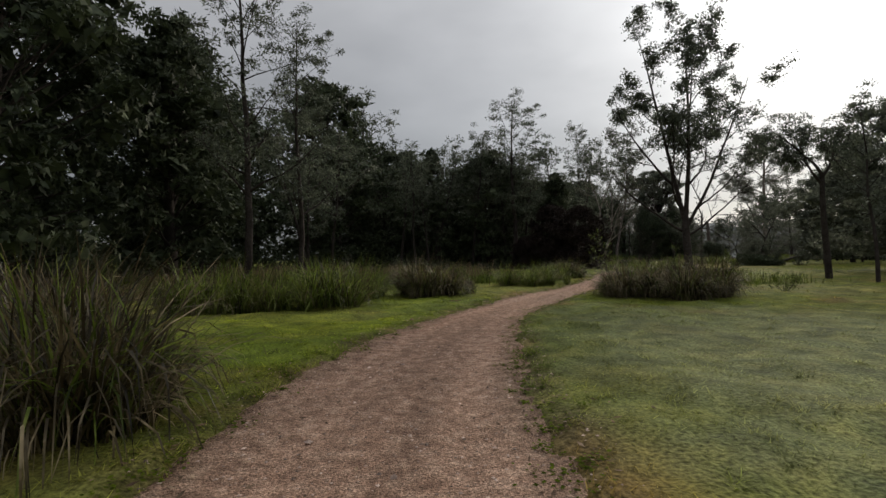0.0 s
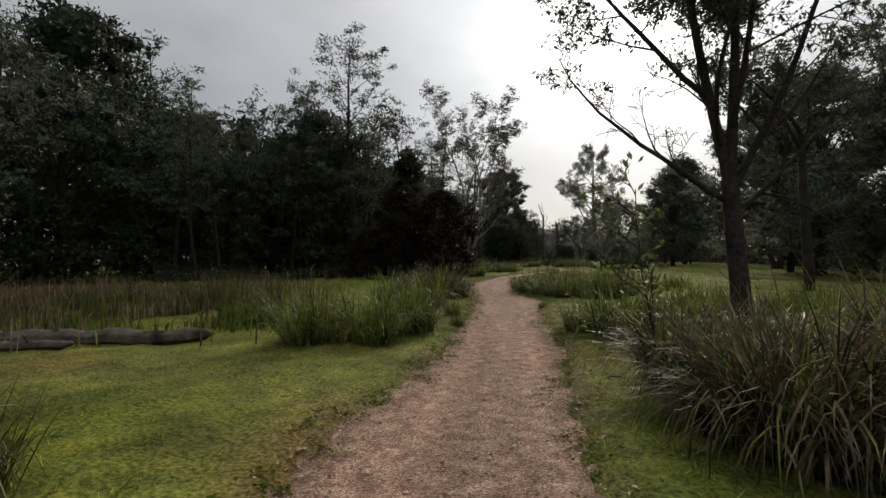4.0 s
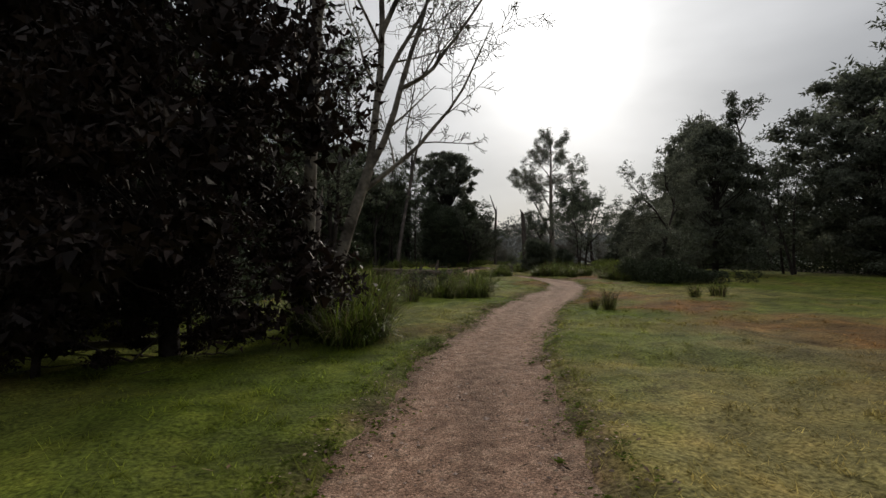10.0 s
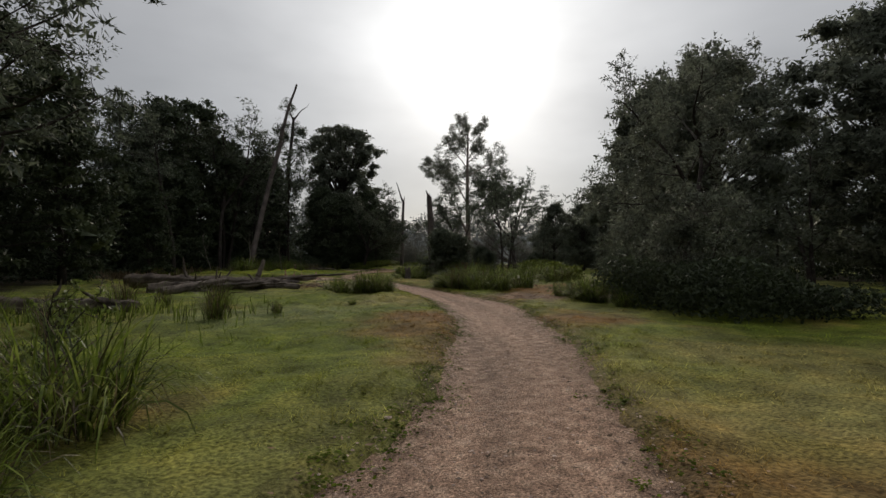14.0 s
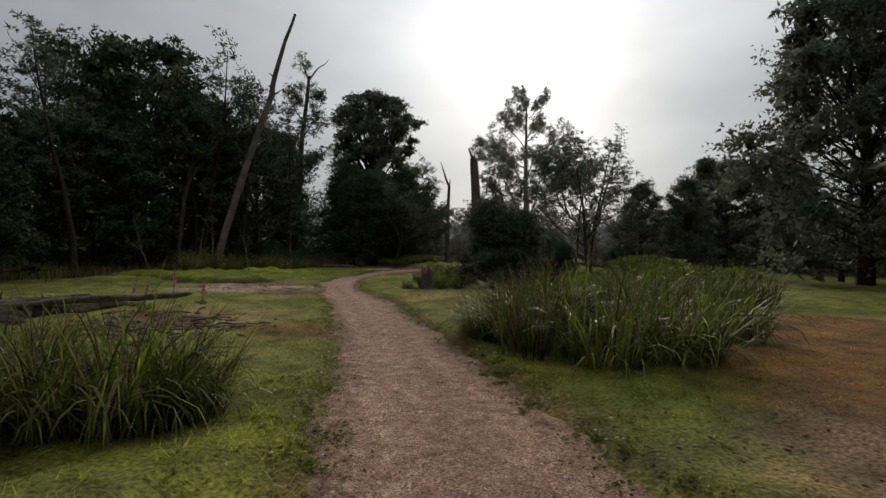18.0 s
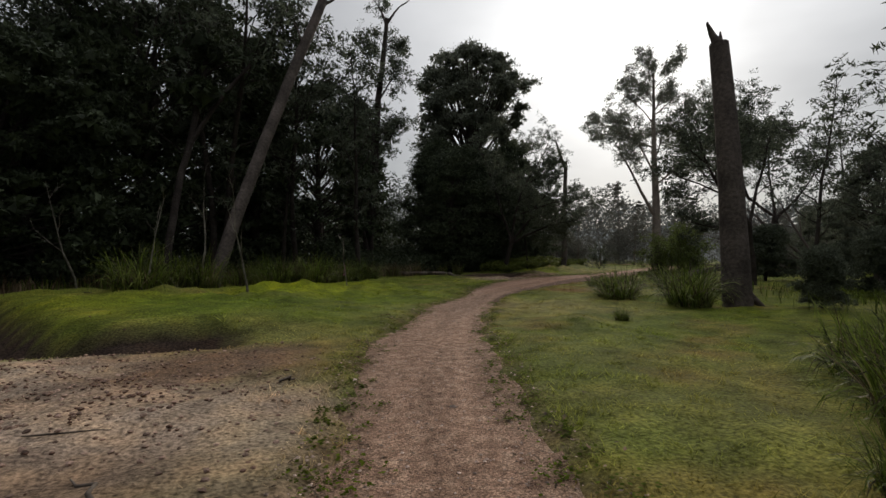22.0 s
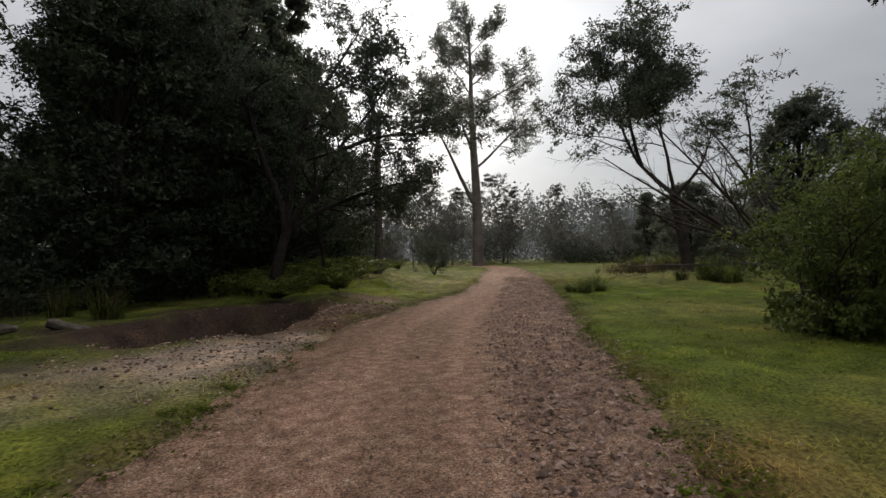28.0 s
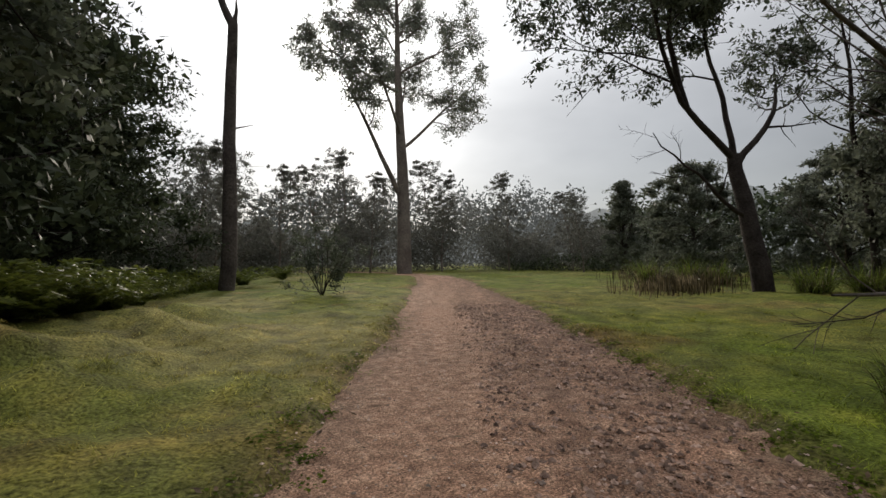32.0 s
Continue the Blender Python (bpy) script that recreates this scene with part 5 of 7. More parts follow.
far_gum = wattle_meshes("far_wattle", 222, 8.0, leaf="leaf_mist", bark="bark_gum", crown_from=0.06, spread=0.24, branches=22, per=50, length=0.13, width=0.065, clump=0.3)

LEFT_WOOD = [
    (-9.0, 9.5, 1.05), (-12.0, 12.0, 1.2), (-7.5, 13.5, 0.95), (-11.5, 21.0, 1.2), (-14.5, 24.5, 1.5), (-9.0, 18.0, 0.9), (-10.7, 44.0, 2.1), (-4.0, 33.0, 0.85),
    (7.0, 30.2, 0.75), (3.0, 31.0, 0.95), (-1.0, 30.5, 0.65), (1.0, 33.0, 0.85), (-6.5, 30.0, 1.0), (-16.0, 34.0, 1.5), (4.5, 34.5, 0.75), (2.5, 38.0, 0.9), (7.0, 38.5, 0.85), (-3.0, 40.0, 1.2), (6.5, 43.5, 1.0), (-6.5, 38.5, 1.25), (-1.0, 42.5, 1.3), (3.5, 45.0, 1.25),
]
LEFT_FEATHER = [
    (-9.3, 51.5, 2.15), (-3.6, 46.5, 1.5), (-5.0, 48.5, 1.3), (4.4, 29.4, 0.85), (-1.3, 34.0, 0.9),
    (2.8, 30.4, 0.95), (5.2, 31.5, 0.9), (-0.4, 29.5, 1.0), (-1.5, 27.5, 0.8), (12.4, 43.2, 1.35), (9.5, 41.5, 0.95), (7.4, 32.0, 1.05), (5.2, 31.4, 1.05), (-7.0, 25.0, 1.0), (-5.0, 22.0, 0.8), (0.5, 46.5, 1.45), (4.5, 48.0, 1.4), (-7.0, 47.5, 1.5), (8.5, 50.5, 1.4),
]
MID_WOOD = [
    (13.5, 50.0, 0.65), (10.5, 48.0, 1.0), (16.0, 54.0, 0.5), (17.8, 63.0, 0.85), (17.0, 61.5, 0.75), (15.2, 58.0, 0.62), (12.5, 56.0, 1.1), (16.6, 60.4, 0.7), (21.5, 67.0, 1.1), (24.0, 71.0, 1.1),
     (18.5, 69.0, 1.3), (27.0, 79.0, 1.3), 
]
MID_FEATHER = [
    (14.8, 64.5, 1.15), (20.8, 64.0, 1.25), (23.0, 66.0, 1.2), (24.8, 76.5, 1.2), (26.4, 70.5, 1.2), (17.0, 66.0, 1.2), (22.6, 66.0, 0.9), (32.2, 77.6, 1.0), (34.5, 70.5, 0.55), (25.2, 65.5, 1.0),
]
RIGHT_WOOD = [
    (38.7, 46.0, 1.32), (41.6, 37.4, 1.45), (44.5, 35.0, 1.2), (18.5, 16.5, 0.9), (20.5, 21.0, 0.95), (23.0, 24.0, 0.85),
    (56.0, 56.5, 0.9), (55.0, 60.5, 1.0), (52.5, 50.0, 0.8), (46.5, 57.5, 0.7), (38.8, 35.6, 0.9), (36.0, 31.5, 1.0), (30.8, 39.2, 0.95), (30.0, 28.0, 0.9), (52.0, 60.0, 1.0),
]
RIGHT_FEATHER = [
    (41.0, 47.6, 1.2), (46.2, 40.8, 1.25), (50.5, 65.6, 1.0), (40.2, 60.2, 0.92), (28.0, 28.6, 1.4),
    (46.5, 62.0, 0.55), (33.5, 52.5, 0.7), (38.0, 57.0, 0.9), (12.5, 14.0, 0.7), (37.8, 40.0, 0.85), (35.3, 38.1, 0.8),
]
END_WOOD = [
    (53.5, 61.0, 0.7), (57.0, 66.0, 0.55), (52.5, 55.0, 1.0), (48.0, 58.5, 0.5), (58.0, 71.0, 0.6), (61.0, 75.0, 0.62), (38.6, 81.0, 0.6), 
]
END_FEATHER = [
    (45.0, 88.0, 0.75), (48.0, 90.0, 0.8), (51.0, 91.0, 0.75), (54.5, 92.0, 0.85), (57.5, 90.5, 0.8), (62.0, 88.0, 0.85), (64.5, 84.0, 0.85), (66.0, 80.0, 0.65), (63.0, 78.0, 0.55), (41.0, 88.0, 0.9),
    (38.0, 90.0, 1.0), (66.0, 92.0, 1.1), (60.0, 96.0, 1.2), (50.0, 97.0, 1.0), (36.0, 86.0, 0.8), (40.5, 82.5, 0.5), (44.0, 84.0, 0.5),
]
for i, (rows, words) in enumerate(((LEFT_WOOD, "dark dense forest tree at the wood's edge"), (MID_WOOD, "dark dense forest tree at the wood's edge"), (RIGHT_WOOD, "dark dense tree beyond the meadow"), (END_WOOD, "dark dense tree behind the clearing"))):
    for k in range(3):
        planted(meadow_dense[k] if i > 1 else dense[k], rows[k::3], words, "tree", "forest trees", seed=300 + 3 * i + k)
for i, (rows, words) in enumerate(((LEFT_FEATHER, "slender feathery wattle in the tree line"), (MID_FEATHER, "tall feathery wattle in the tree line"), (RIGHT_FEATHER, "open feathery wattle beyond the meadow"))):
    for k in range(3):
        planted(wattle[k], rows[k::3], words, "tree", "wattles", seed=330 + 3 * i + k)
planted(wattle[3], [(-4.6, 11.4, 1.05), (-3.7, 12.4, 0.85), (4.1, 28.6, 1.25), (2.2, 29.8, 1.05), (12.3, 43.4, 1.25)], "feathery wattle with a slender trunk near the path", "tree", "wattles", seed=345)
planted(wattle[0], [(14.4, 65.8, 1.32), (16.2, 64.0, 1.2)], "tall feathery wattle above the dark wood", "tree", "wattles", seed=346)
planted(dense[1], [(18.1, 66.1, 1.38)], "great dark rounded tree in the wood", "tree", "forest trees", seed=347)
planted(far_gum, END_FEATHER, "grey-green young tree behind the clearing, paled to stand for mist", "tree", "young trees", seed=350)
planted(leggy, [(-2.5, 29.0, 0.75), (1.8, 29.6, 0.7), (-0.8, 28.2, 0.6), (3.9, 29.8, 0.7), (17.2, 57.0, 0.75), (19.4, 63.8, 0.8)], "leggy forest tree with a long bare trunk", "tree", "leggy trees", seed=360)


def hero_tree(name, label, at, seed, trunk_parts, forks, leaf, count, length, width, bark, jitter=0.12, top_only=0.0, tuft=16, twig=0.0):
    """A tree of its own: trunk_parts are limbs (start, way, length, radius, end radius, wander, lift); forks are (count, depth, share, spread, lift, wander, first) for each limb."""
    rng = np.random.default_rng(seed)
    lines, tips = [], []
    ends = {}
    for i, (start, way, size, r0, r1, wander, lift) in enumerate(trunk_parts):
        if isinstance(start, tuple) and len(start) == 2:
            src = lines[ends[start[0]]]
            x = start[1] * (len(src[0]) - 1)
            k = min(int(x), len(src[0]) - 2)
            start = src[0][k] + (src[0][k + 1] - src[0][k]) * (x - k)
        ends[i] = len(lines)
        lines.append(limb(rng, start, way, size, r0, r1, 9, wander, lift))
        if forks[i]:
            fork(rng, lines, tips, lines[-1], *forks[i])
    leaves = None
    if count and tips:
        tufts = along(rng, tips, max(1, count // tuft // len(tips)), jitter * 0.5)
        if top_only:
            tufts = tufts[tufts[:, 2] > top_only * (0.8 + 0.4 * rng.random(len(tufts)))]
        spots, axes = pads(rng, tufts, tuft, jitter, 0.65)
        leaves = leaf_quads(rng, spots, length, width, 0.1, axes, True)
    ob = empty(name, label, "tree", "", (*at, 0))
    main = [ends[i] for i in range(len(trunk_parts))]
    for i in main:
        v, f = tubes([lines[i]], 10 if i == 0 else 7)
        part("limb" if i else "trunk", mesh_from(name + "_limb", v, f, M[bark], True), ob)
    twigs = [line for i, line in enumerate(lines) if i not in main]
    if twigs:
        v, f = tubes([(p, np.maximum(r, twig)) for p, r in twigs], 3)
        part("branchwork", mesh_from(name + "_twigs", v, f, M[bark], True), ob)
    if leaves is not None:
        part("crown", mesh_from(name + "_crown", leaves[0], leaves[1], M[leaf]), ob)
    return ob


# the lone half-bare tree by the first bend
hero_tree("lone_tree", "tall open tree, bare below with thin foliage on top", (6.15, 12.1), 401,
          [((0, 0, -0.1), (-0.03, 0.0, 1), 1.75, 0.105, 0.085, 0.02, 0), ((0, 0.98), (-0.22, 0.08, 1), 4.7, 0.06, 0.008, 0.05, 0.03), ((0, 0.95), (0.03, -0.04, 1), 5.0, 0.062, 0.008, 0.04, 0.02),
           ((0, 0.9), (0.4, -0.15, 0.9), 3.8, 0.045, 0.007, 0.06, 0.1), ((0, 0.85), (-0.85, 0.3, 0.5), 2.6, 0.035, 0.006, 0.09, 0.08), ((2, 0.12), (-0.2, -0.4, 0.9), 3.7, 0.035, 0.006, 0.07, 0.1), ((0, 0.8), (0.8, -0.1, 0.45), 2.0, 0.03, 0.006, 0.1, 0.08), ((1, 0.2), (-0.45, 0.4, 0.8), 3.2, 0.035, 0.006, 0.07, 0.1),
           ((1, 0.08), (-0.8, -0.3, 0.55), 2.3, 0.03, 0.006, 0.1, 0.1), ((2, 0.2), (0.6, 0.4, 0.7), 2.4, 0.03, 0.006, 0.1, 0.1), ((3, 0.15), (0.7, 0.2, 0.4), 1.8, 0.026, 0.006, 0.1, 0.1)],
          [None, (8, 3, 0.32, 0.52, 0.10, 0.16, 0.15), (8, 3, 0.28, 0.52, 0.12, 0.16, 0.25), (7, 3, 0.30, 0.52, 0.10, 0.16, 0.15), *[(7, 3, 0.36, 0.55, 0.05, 0.18, 0.15)] * 7],
          "leaf_wattle", 74000, 0.06, 0.028, "bark_dark", 0.12, 3.5, 12, 0.004)
# the twin-stemmed tree that leans over the path
hero_tree("twin_tree", "twin-stemmed dark tree leaning over the path, mostly bare twigs", (8.95, 28.2), 402,
          [((0, 0, -0.1), (0.02, 0.0, 1), 3.6, 0.085, 0.05, 0.03, 0.0), ((0.12, 0.0, -0.1), (0.3, -0.05, 1), 2.1, 0.085, 0.06, 0.03, 0.0), ((1, 0.98), (0.6, -0.05, 0.75), 3.6, 0.045, 0.006, 0.07, 0.08),
           ((1, 0.85), (0.75, -0.15, 0.5), 2.8, 0.032, 0.006, 0.09, 0.12), ((1, 1.0), (0.1, 0.1, 1), 5.6, 0.05, 0.007, 0.06, 0.04), ((0, 0.98), (-0.3, 0.1, 1), 4.6, 0.04, 0.006, 0.08, 0.05), ((2, 0.3), (0.7, -0.05, 0.4), 2.4, 0.028, 0.006, 0.1, 0.06), ((0, 0.95), (0.12, -0.2, 1), 4.4, 0.04, 0.006, 0.08, 0.05), ((4, 0.3), (0.5, -0.1, 0.8), 3.4, 0.034, 0.006, 0.08, 0.05), ((4, 0.15), (0.4, 0.3, 0.8), 3.2, 0.034, 0.006, 0.08, 0.05)],
          [None, None, *[(8, 3, 0.36, 0.55, 0.05, 0.17, 0.12)] * 8],
          "leaf_wattle", 30000, 0.075, 0.032, "bark_pale", 0.13, 5.0, 12, 0.004)
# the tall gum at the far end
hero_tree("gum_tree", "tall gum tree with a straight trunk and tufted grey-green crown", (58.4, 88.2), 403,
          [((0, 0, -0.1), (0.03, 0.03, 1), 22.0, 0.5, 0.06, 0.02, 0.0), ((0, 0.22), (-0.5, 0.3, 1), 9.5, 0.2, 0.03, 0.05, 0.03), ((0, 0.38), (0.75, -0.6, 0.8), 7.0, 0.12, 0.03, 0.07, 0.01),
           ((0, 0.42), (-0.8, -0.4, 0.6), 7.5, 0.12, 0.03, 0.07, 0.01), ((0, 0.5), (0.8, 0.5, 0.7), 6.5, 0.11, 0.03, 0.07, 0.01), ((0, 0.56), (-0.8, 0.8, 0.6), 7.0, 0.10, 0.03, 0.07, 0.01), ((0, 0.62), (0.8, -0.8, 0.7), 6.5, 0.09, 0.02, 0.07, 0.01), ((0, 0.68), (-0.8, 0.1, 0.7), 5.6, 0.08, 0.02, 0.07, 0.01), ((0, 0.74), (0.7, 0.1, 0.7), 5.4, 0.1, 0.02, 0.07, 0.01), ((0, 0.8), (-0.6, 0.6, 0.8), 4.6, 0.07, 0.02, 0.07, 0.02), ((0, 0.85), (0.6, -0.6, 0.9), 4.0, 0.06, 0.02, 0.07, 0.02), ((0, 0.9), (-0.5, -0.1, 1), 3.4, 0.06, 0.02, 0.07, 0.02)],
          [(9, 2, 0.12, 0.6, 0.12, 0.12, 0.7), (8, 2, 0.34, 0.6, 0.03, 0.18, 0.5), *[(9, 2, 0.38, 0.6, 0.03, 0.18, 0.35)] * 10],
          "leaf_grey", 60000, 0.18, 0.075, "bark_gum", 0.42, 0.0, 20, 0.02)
# the leaning tree with the umbrella crown
hero_tree("leaning_tree", "leaning dark tree with twisted limbs and a flat crown", (48.6, 67.6), 404,
          [((0, 0, -0.1), (-0.16, 0.13, 1), 3.4, 0.23, 0.15, 0.07, 0.0), ((0, 0.97), (-0.75, 0.55, 0.8), 5.8, 0.09, 0.015, 0.08, 0.05), ((0, 0.95), (0.0, 0.0, 1), 4.8, 0.08, 0.02, 0.1, 0.02),
           ((1, 0.3), (-0.3, 0.3, 1), 5.0, 0.08, 0.015, 0.1, 0.0), ((0, 0.9), (0.4, -0.35, 0.8), 4.2, 0.09, 0.012, 0.12, 0.03), ((0, 0.55), (-0.8, 0.6, 0.25), 3.2, 0.06, 0.01, 0.14, 0.05)],
          [None, (11, 2, 0.5, 0.6, 0.04, 0.18, 0.4), (9, 2, 0.42, 0.6, 0.04, 0.18, 0.4), (11, 2, 0.5, 0.6, 0.02, 0.18, 0.3), (8, 2, 0.4, 0.6, 0.05, 0.18, 0.3), (7, 2, 0.36, 0.6, 0.0, 0.18, 0.3)],
          "leaf_wattle", 52000, 0.12, 0.05, "bark_dark", 0.26, 5.4)
# the thin tree with a tuft on top
hero_tree("tufted_tree", "thin tall tree with a small tuft of foliage on top", (46.0, 45.4), 405,
          [((0, 0, -0.1), (-0.11, 0.07, 1), 11.8, 0.14, 0.07, 0.05, 0.0), ((0, 0.99), (-0.4, 0.2, 1), 2.6, 0.06, 0.01, 0.1, 0.03), ((0, 0.97), (0.5, -0.3, 1), 2.4, 0.06, 0.01, 0.1, 0.03), ((0, 0.93), (0.1, 0.5, 0.8), 2.0, 0.05, 0.01, 0.1, 0.03)],
          [None, *[(7, 2, 0.42, 0.6, 0.02, 0.14, 0.4)] * 3], "leaf_wattle", 6000, 0.16, 0.07, "bark_dark", 0.26)
# the leafy tree that overhangs the washed-out pit
hero_tree("overhanging_tree", "dark leafy tree overhanging the washed-out bank", (33.1, 70.3), 406,
          [((0, 0, -0.1), (0.08, -0.02, 1), 1.7, 0.13, 0.1, 0.05, 0.0), ((0, 0.97), (0.5, -0.3, 0.9), 4.1, 0.07, 0.012, 0.1, 0.0), ((0, 0.9), (-0.4, 0.1, 1), 5.2, 0.09, 0.015, 0.1, 0.0), ((0, 0.95), (0.75, -0.2, 0.55), 3.3, 0.06, 0.01, 0.1, 0.0), ((1, 0.5), (0.55, -0.5, 0.35), 2.6, 0.05, 0.01, 0.1, -0.02), ((0, 0.99), (0.1, -0.1, 1), 5.6, 0.08, 0.012, 0.1, 0.0), ((3, 0.4), (0.5, -0.6, 0.2), 2.2, 0.04, 0.01, 0.1, -0.03), ((5, 0.5), (0.6, -0.3, 0.6), 2.2, 0.04, 0.01, 0.1, 0.0)],
          [None, *[(11, 2, 0.42, 0.6, 0.02, 0.18, 0.2)] * 7], "leaf_wattle", 60000, 0.065, 0.032, "bark_dark", 0.13, 0.0, 14)
# the great domed tree behind the bend
planted(dense_meshes("domed_tree", 411, 14.6, lambda t: 0.255 * math.sqrt(max(0.06, 1 - abs((t - 0.62) / 0.4) ** 4)) if t > 0.4 else 0.225, lobes=170, per=300, size=0.17, low=0.14, lobe=0.105, leaf="leaf_mid", core=1.8, rough=0.14), [(34.2, 77.8, 1.0)], "great domed evergreen tree behind the bend", seed=9)
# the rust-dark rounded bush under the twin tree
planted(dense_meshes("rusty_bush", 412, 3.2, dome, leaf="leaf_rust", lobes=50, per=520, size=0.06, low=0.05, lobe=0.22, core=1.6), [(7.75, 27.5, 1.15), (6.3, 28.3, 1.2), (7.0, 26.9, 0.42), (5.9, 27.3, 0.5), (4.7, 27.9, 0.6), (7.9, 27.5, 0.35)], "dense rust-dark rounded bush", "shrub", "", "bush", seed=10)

# the dark trees that close the bank above the washed-out pit
dense_fine = [dense_meshes("bank_tree", 413, 8.0, oval, lobes=70, per=440, size=0.095, lobe=0.16, core=1.6), dense_meshes("bank_tree", 414, 8.0, dome, lobes=70, per=440, size=0.095, lobe=0.17, core=1.6)]
for k in range(2):
    planted(dense_fine[k], [(30.4, 70.8, 0.75), (31.4, 72.6, 0.85), (32.4, 73.4, 0.85), (35.3, 75.2, 0.95), (30.9, 74.6, 0.95), (37.2, 78.2, 0.85), (34.0, 73.4, 0.7), (38.6, 80.6, 0.85)][k::2], "dark dense tree on the bank above the pit", "tree", "bank trees", seed=15 + k)
# the tall slim tree with a crooked, half-dead top
hero_tree("slim_tree", "tall slim tree with sparse tufts and a crooked half-dead top", (26.2, 71.0), 415,
          [((0, 0, -0.1), (0.10, 0.06, 1), 13.2, 0.25, 0.1, 0.03, 0.0), ((0, 0.98), (0.5, -0.2, 0.8), 1.3, 0.08, 0.03, 0.1, 0.05), ((1, 0.98), (0.3, 0.0, 0.2), 0.9, 0.04, 0.01, 0.15, 0.0), ((0, 0.97), (-0.15, 0.2, 1), 2.2, 0.07, 0.015, 0.12, 0.0),
           ((0, 0.45), (0.6, -0.3, 0.7), 2.0, 0.06, 0.012, 0.12, 0.03), ((0, 0.55), (-0.7, 0.3, 0.6), 2.1, 0.06, 0.012, 0.12, 0.03), ((0, 0.66), (0.6, -0.5, 0.7), 2.0, 0.06, 0.012, 0.12, 0.03), ((0, 0.75), (-0.6, 0.1, 0.7), 2.2, 0.05, 0.012, 0.12, 0.03), ((0, 0.85), (0.4, 0.6, 0.8), 1.8, 0.05, 0.012, 0.12, 0.03)],
          [None, None, None, (6, 2, 0.4, 0.6, 0.03, 0.16, 0.3), *[(9, 2, 0.46, 0.6, 0.03, 0.16, 0.2)] * 5], "leaf_wattle", 15000, 0.13, 0.05, "bark_dark", 0.24)
# the nearer tree that leans over the grey bushes
hero_tree("leaning_wattle", "open wattle leaning over the meadow with a spreading crown", (35.5, 58.6), 417,
          [((0, 0, -0.1), (-0.1, 0.05, 1), 2.0, 0.085, 0.07, 0.05, 0.0), ((0, 0.98), (-0.55, 0.25, 1), 3.4, 0.06, 0.012, 0.08, 0.02), ((0, 0.95), (0.25, 0.0, 1), 3.2, 0.05, 0.01, 0.1, 0.02), ((1, 0.25), (-0.6, 0.5, 0.5), 2.2, 0.035, 0.008, 0.1, 0.02), ((0, 0.8), (-0.7, 0.3, 0.3), 1.8, 0.035, 0.008, 0.1, 0.04), ((1, 0.4), (0.1, -0.5, 0.8), 1.8, 0.035, 0.008, 0.1, 0.04), ((1, 0.6), (-0.5, 0.2, 0.6), 1.6, 0.03, 0.008, 0.1, 0.04)],
          [None, *[(9, 2, 0.46, 0.6, 0.05, 0.16, 0.25)] * 6], "leaf_wattle", 24000, 0.075, 0.032, "bark_dark", 0.15)
# the slanting limb of a tree with a bent trunk beyond the meadow
hero_tree("bent_tree", "dark bent trunk with a thin tuft of foliage", (12.6, 15.9), 416,
          [((0, 0, -0.1), (-0.05, 0.03, 1), 3.6, 0.11, 0.07, 0.03, 0.0), ((0, 0.98), (-0.5, 0.1, 0.9), 2.4, 0.05, 0.01, 0.12, 0.05), ((0, 0.9), (-0.6, 0.0, 0.5), 1.6, 0.05, 0.01, 0.12, 0.1), ((0, 0.95), (0.3, 0.1, 1), 1.8, 0.05, 0.01, 0.12, 0.05)],
          [None, *[(8, 2, 0.5, 0.6, 0.03, 0.16, 0.3)] * 3], "leaf_wattle", 12000, 0.085, 0.034, "bark_dark", 0.16)

# the wattle whose branches hang over the side track
hero_tree("hanging_wattle", "grey-leaved wattle with drooping branches over the side track", (23.6, 36.3), 418,
          [((0, 0, -0.1), (0.1, 0.05, 1), 2.2, 0.07, 0.055, 0.05, 0.0), ((0, 0.98), (-0.5, 0.1, 0.9), 2.4, 0.045, 0.01, 0.1, -0.05), ((0, 0.95), (0.4, 0.3, 1), 3.0, 0.05, 0.01, 0.1, 0.0), ((0, 0.8), (-0.8, 0.3, 0.4), 1.9, 0.03, 0.008, 0.12, -0.08), ((0, 0.7), (-0.7, -0.4, 0.4), 1.7, 0.03, 0.008, 0.12, -0.08), ((2, 0.4), (-0.4, -0.3, 0.9), 2.2, 0.035, 0.008, 0.1, 0.0), ((0, 0.5), (-0.6, 0.1, 0.3), 1.3, 0.025, 0.006, 0.12, -0.08)],
          [None, *[(9, 2, 0.46, 0.6, -0.05, 0.18, 0.2)] * 6], "leaf_mid", 26000, 0.075, 0.022, "bark_dark", 0.11, 0.0, 12, 0.003)

# dead timber
hero_tree("dead_pole", "charred leaning dead trunk, broken off at the top", (29.7, 54.1), 421, [((0, 0, -0.15), (-0.055, 0.02, 1), 4.6, 0.23, 0.15, 0.02, 0.0), ((0, 0.97), (-0.12, 0.1, 1), 0.55, 0.1, 0.02, 0.05, 0.0), ((0, 0.98), (0.1, -0.1, 1), 0.3, 0.07, 0.01, 0.05, 0.0), ((0.0, 0.0, 0.35), (0.5, -0.3, -0.6), 0.5, 0.12, 0.03, 0.05, 0.0), ((0.0, 0.0, 0.35), (-0.5, -0.2, -0.6), 0.5, 0.12, 0.03, 0.05, 0.0)], [None] * 5, "leaf_dark", 0, 0, 0, "dead_wood")
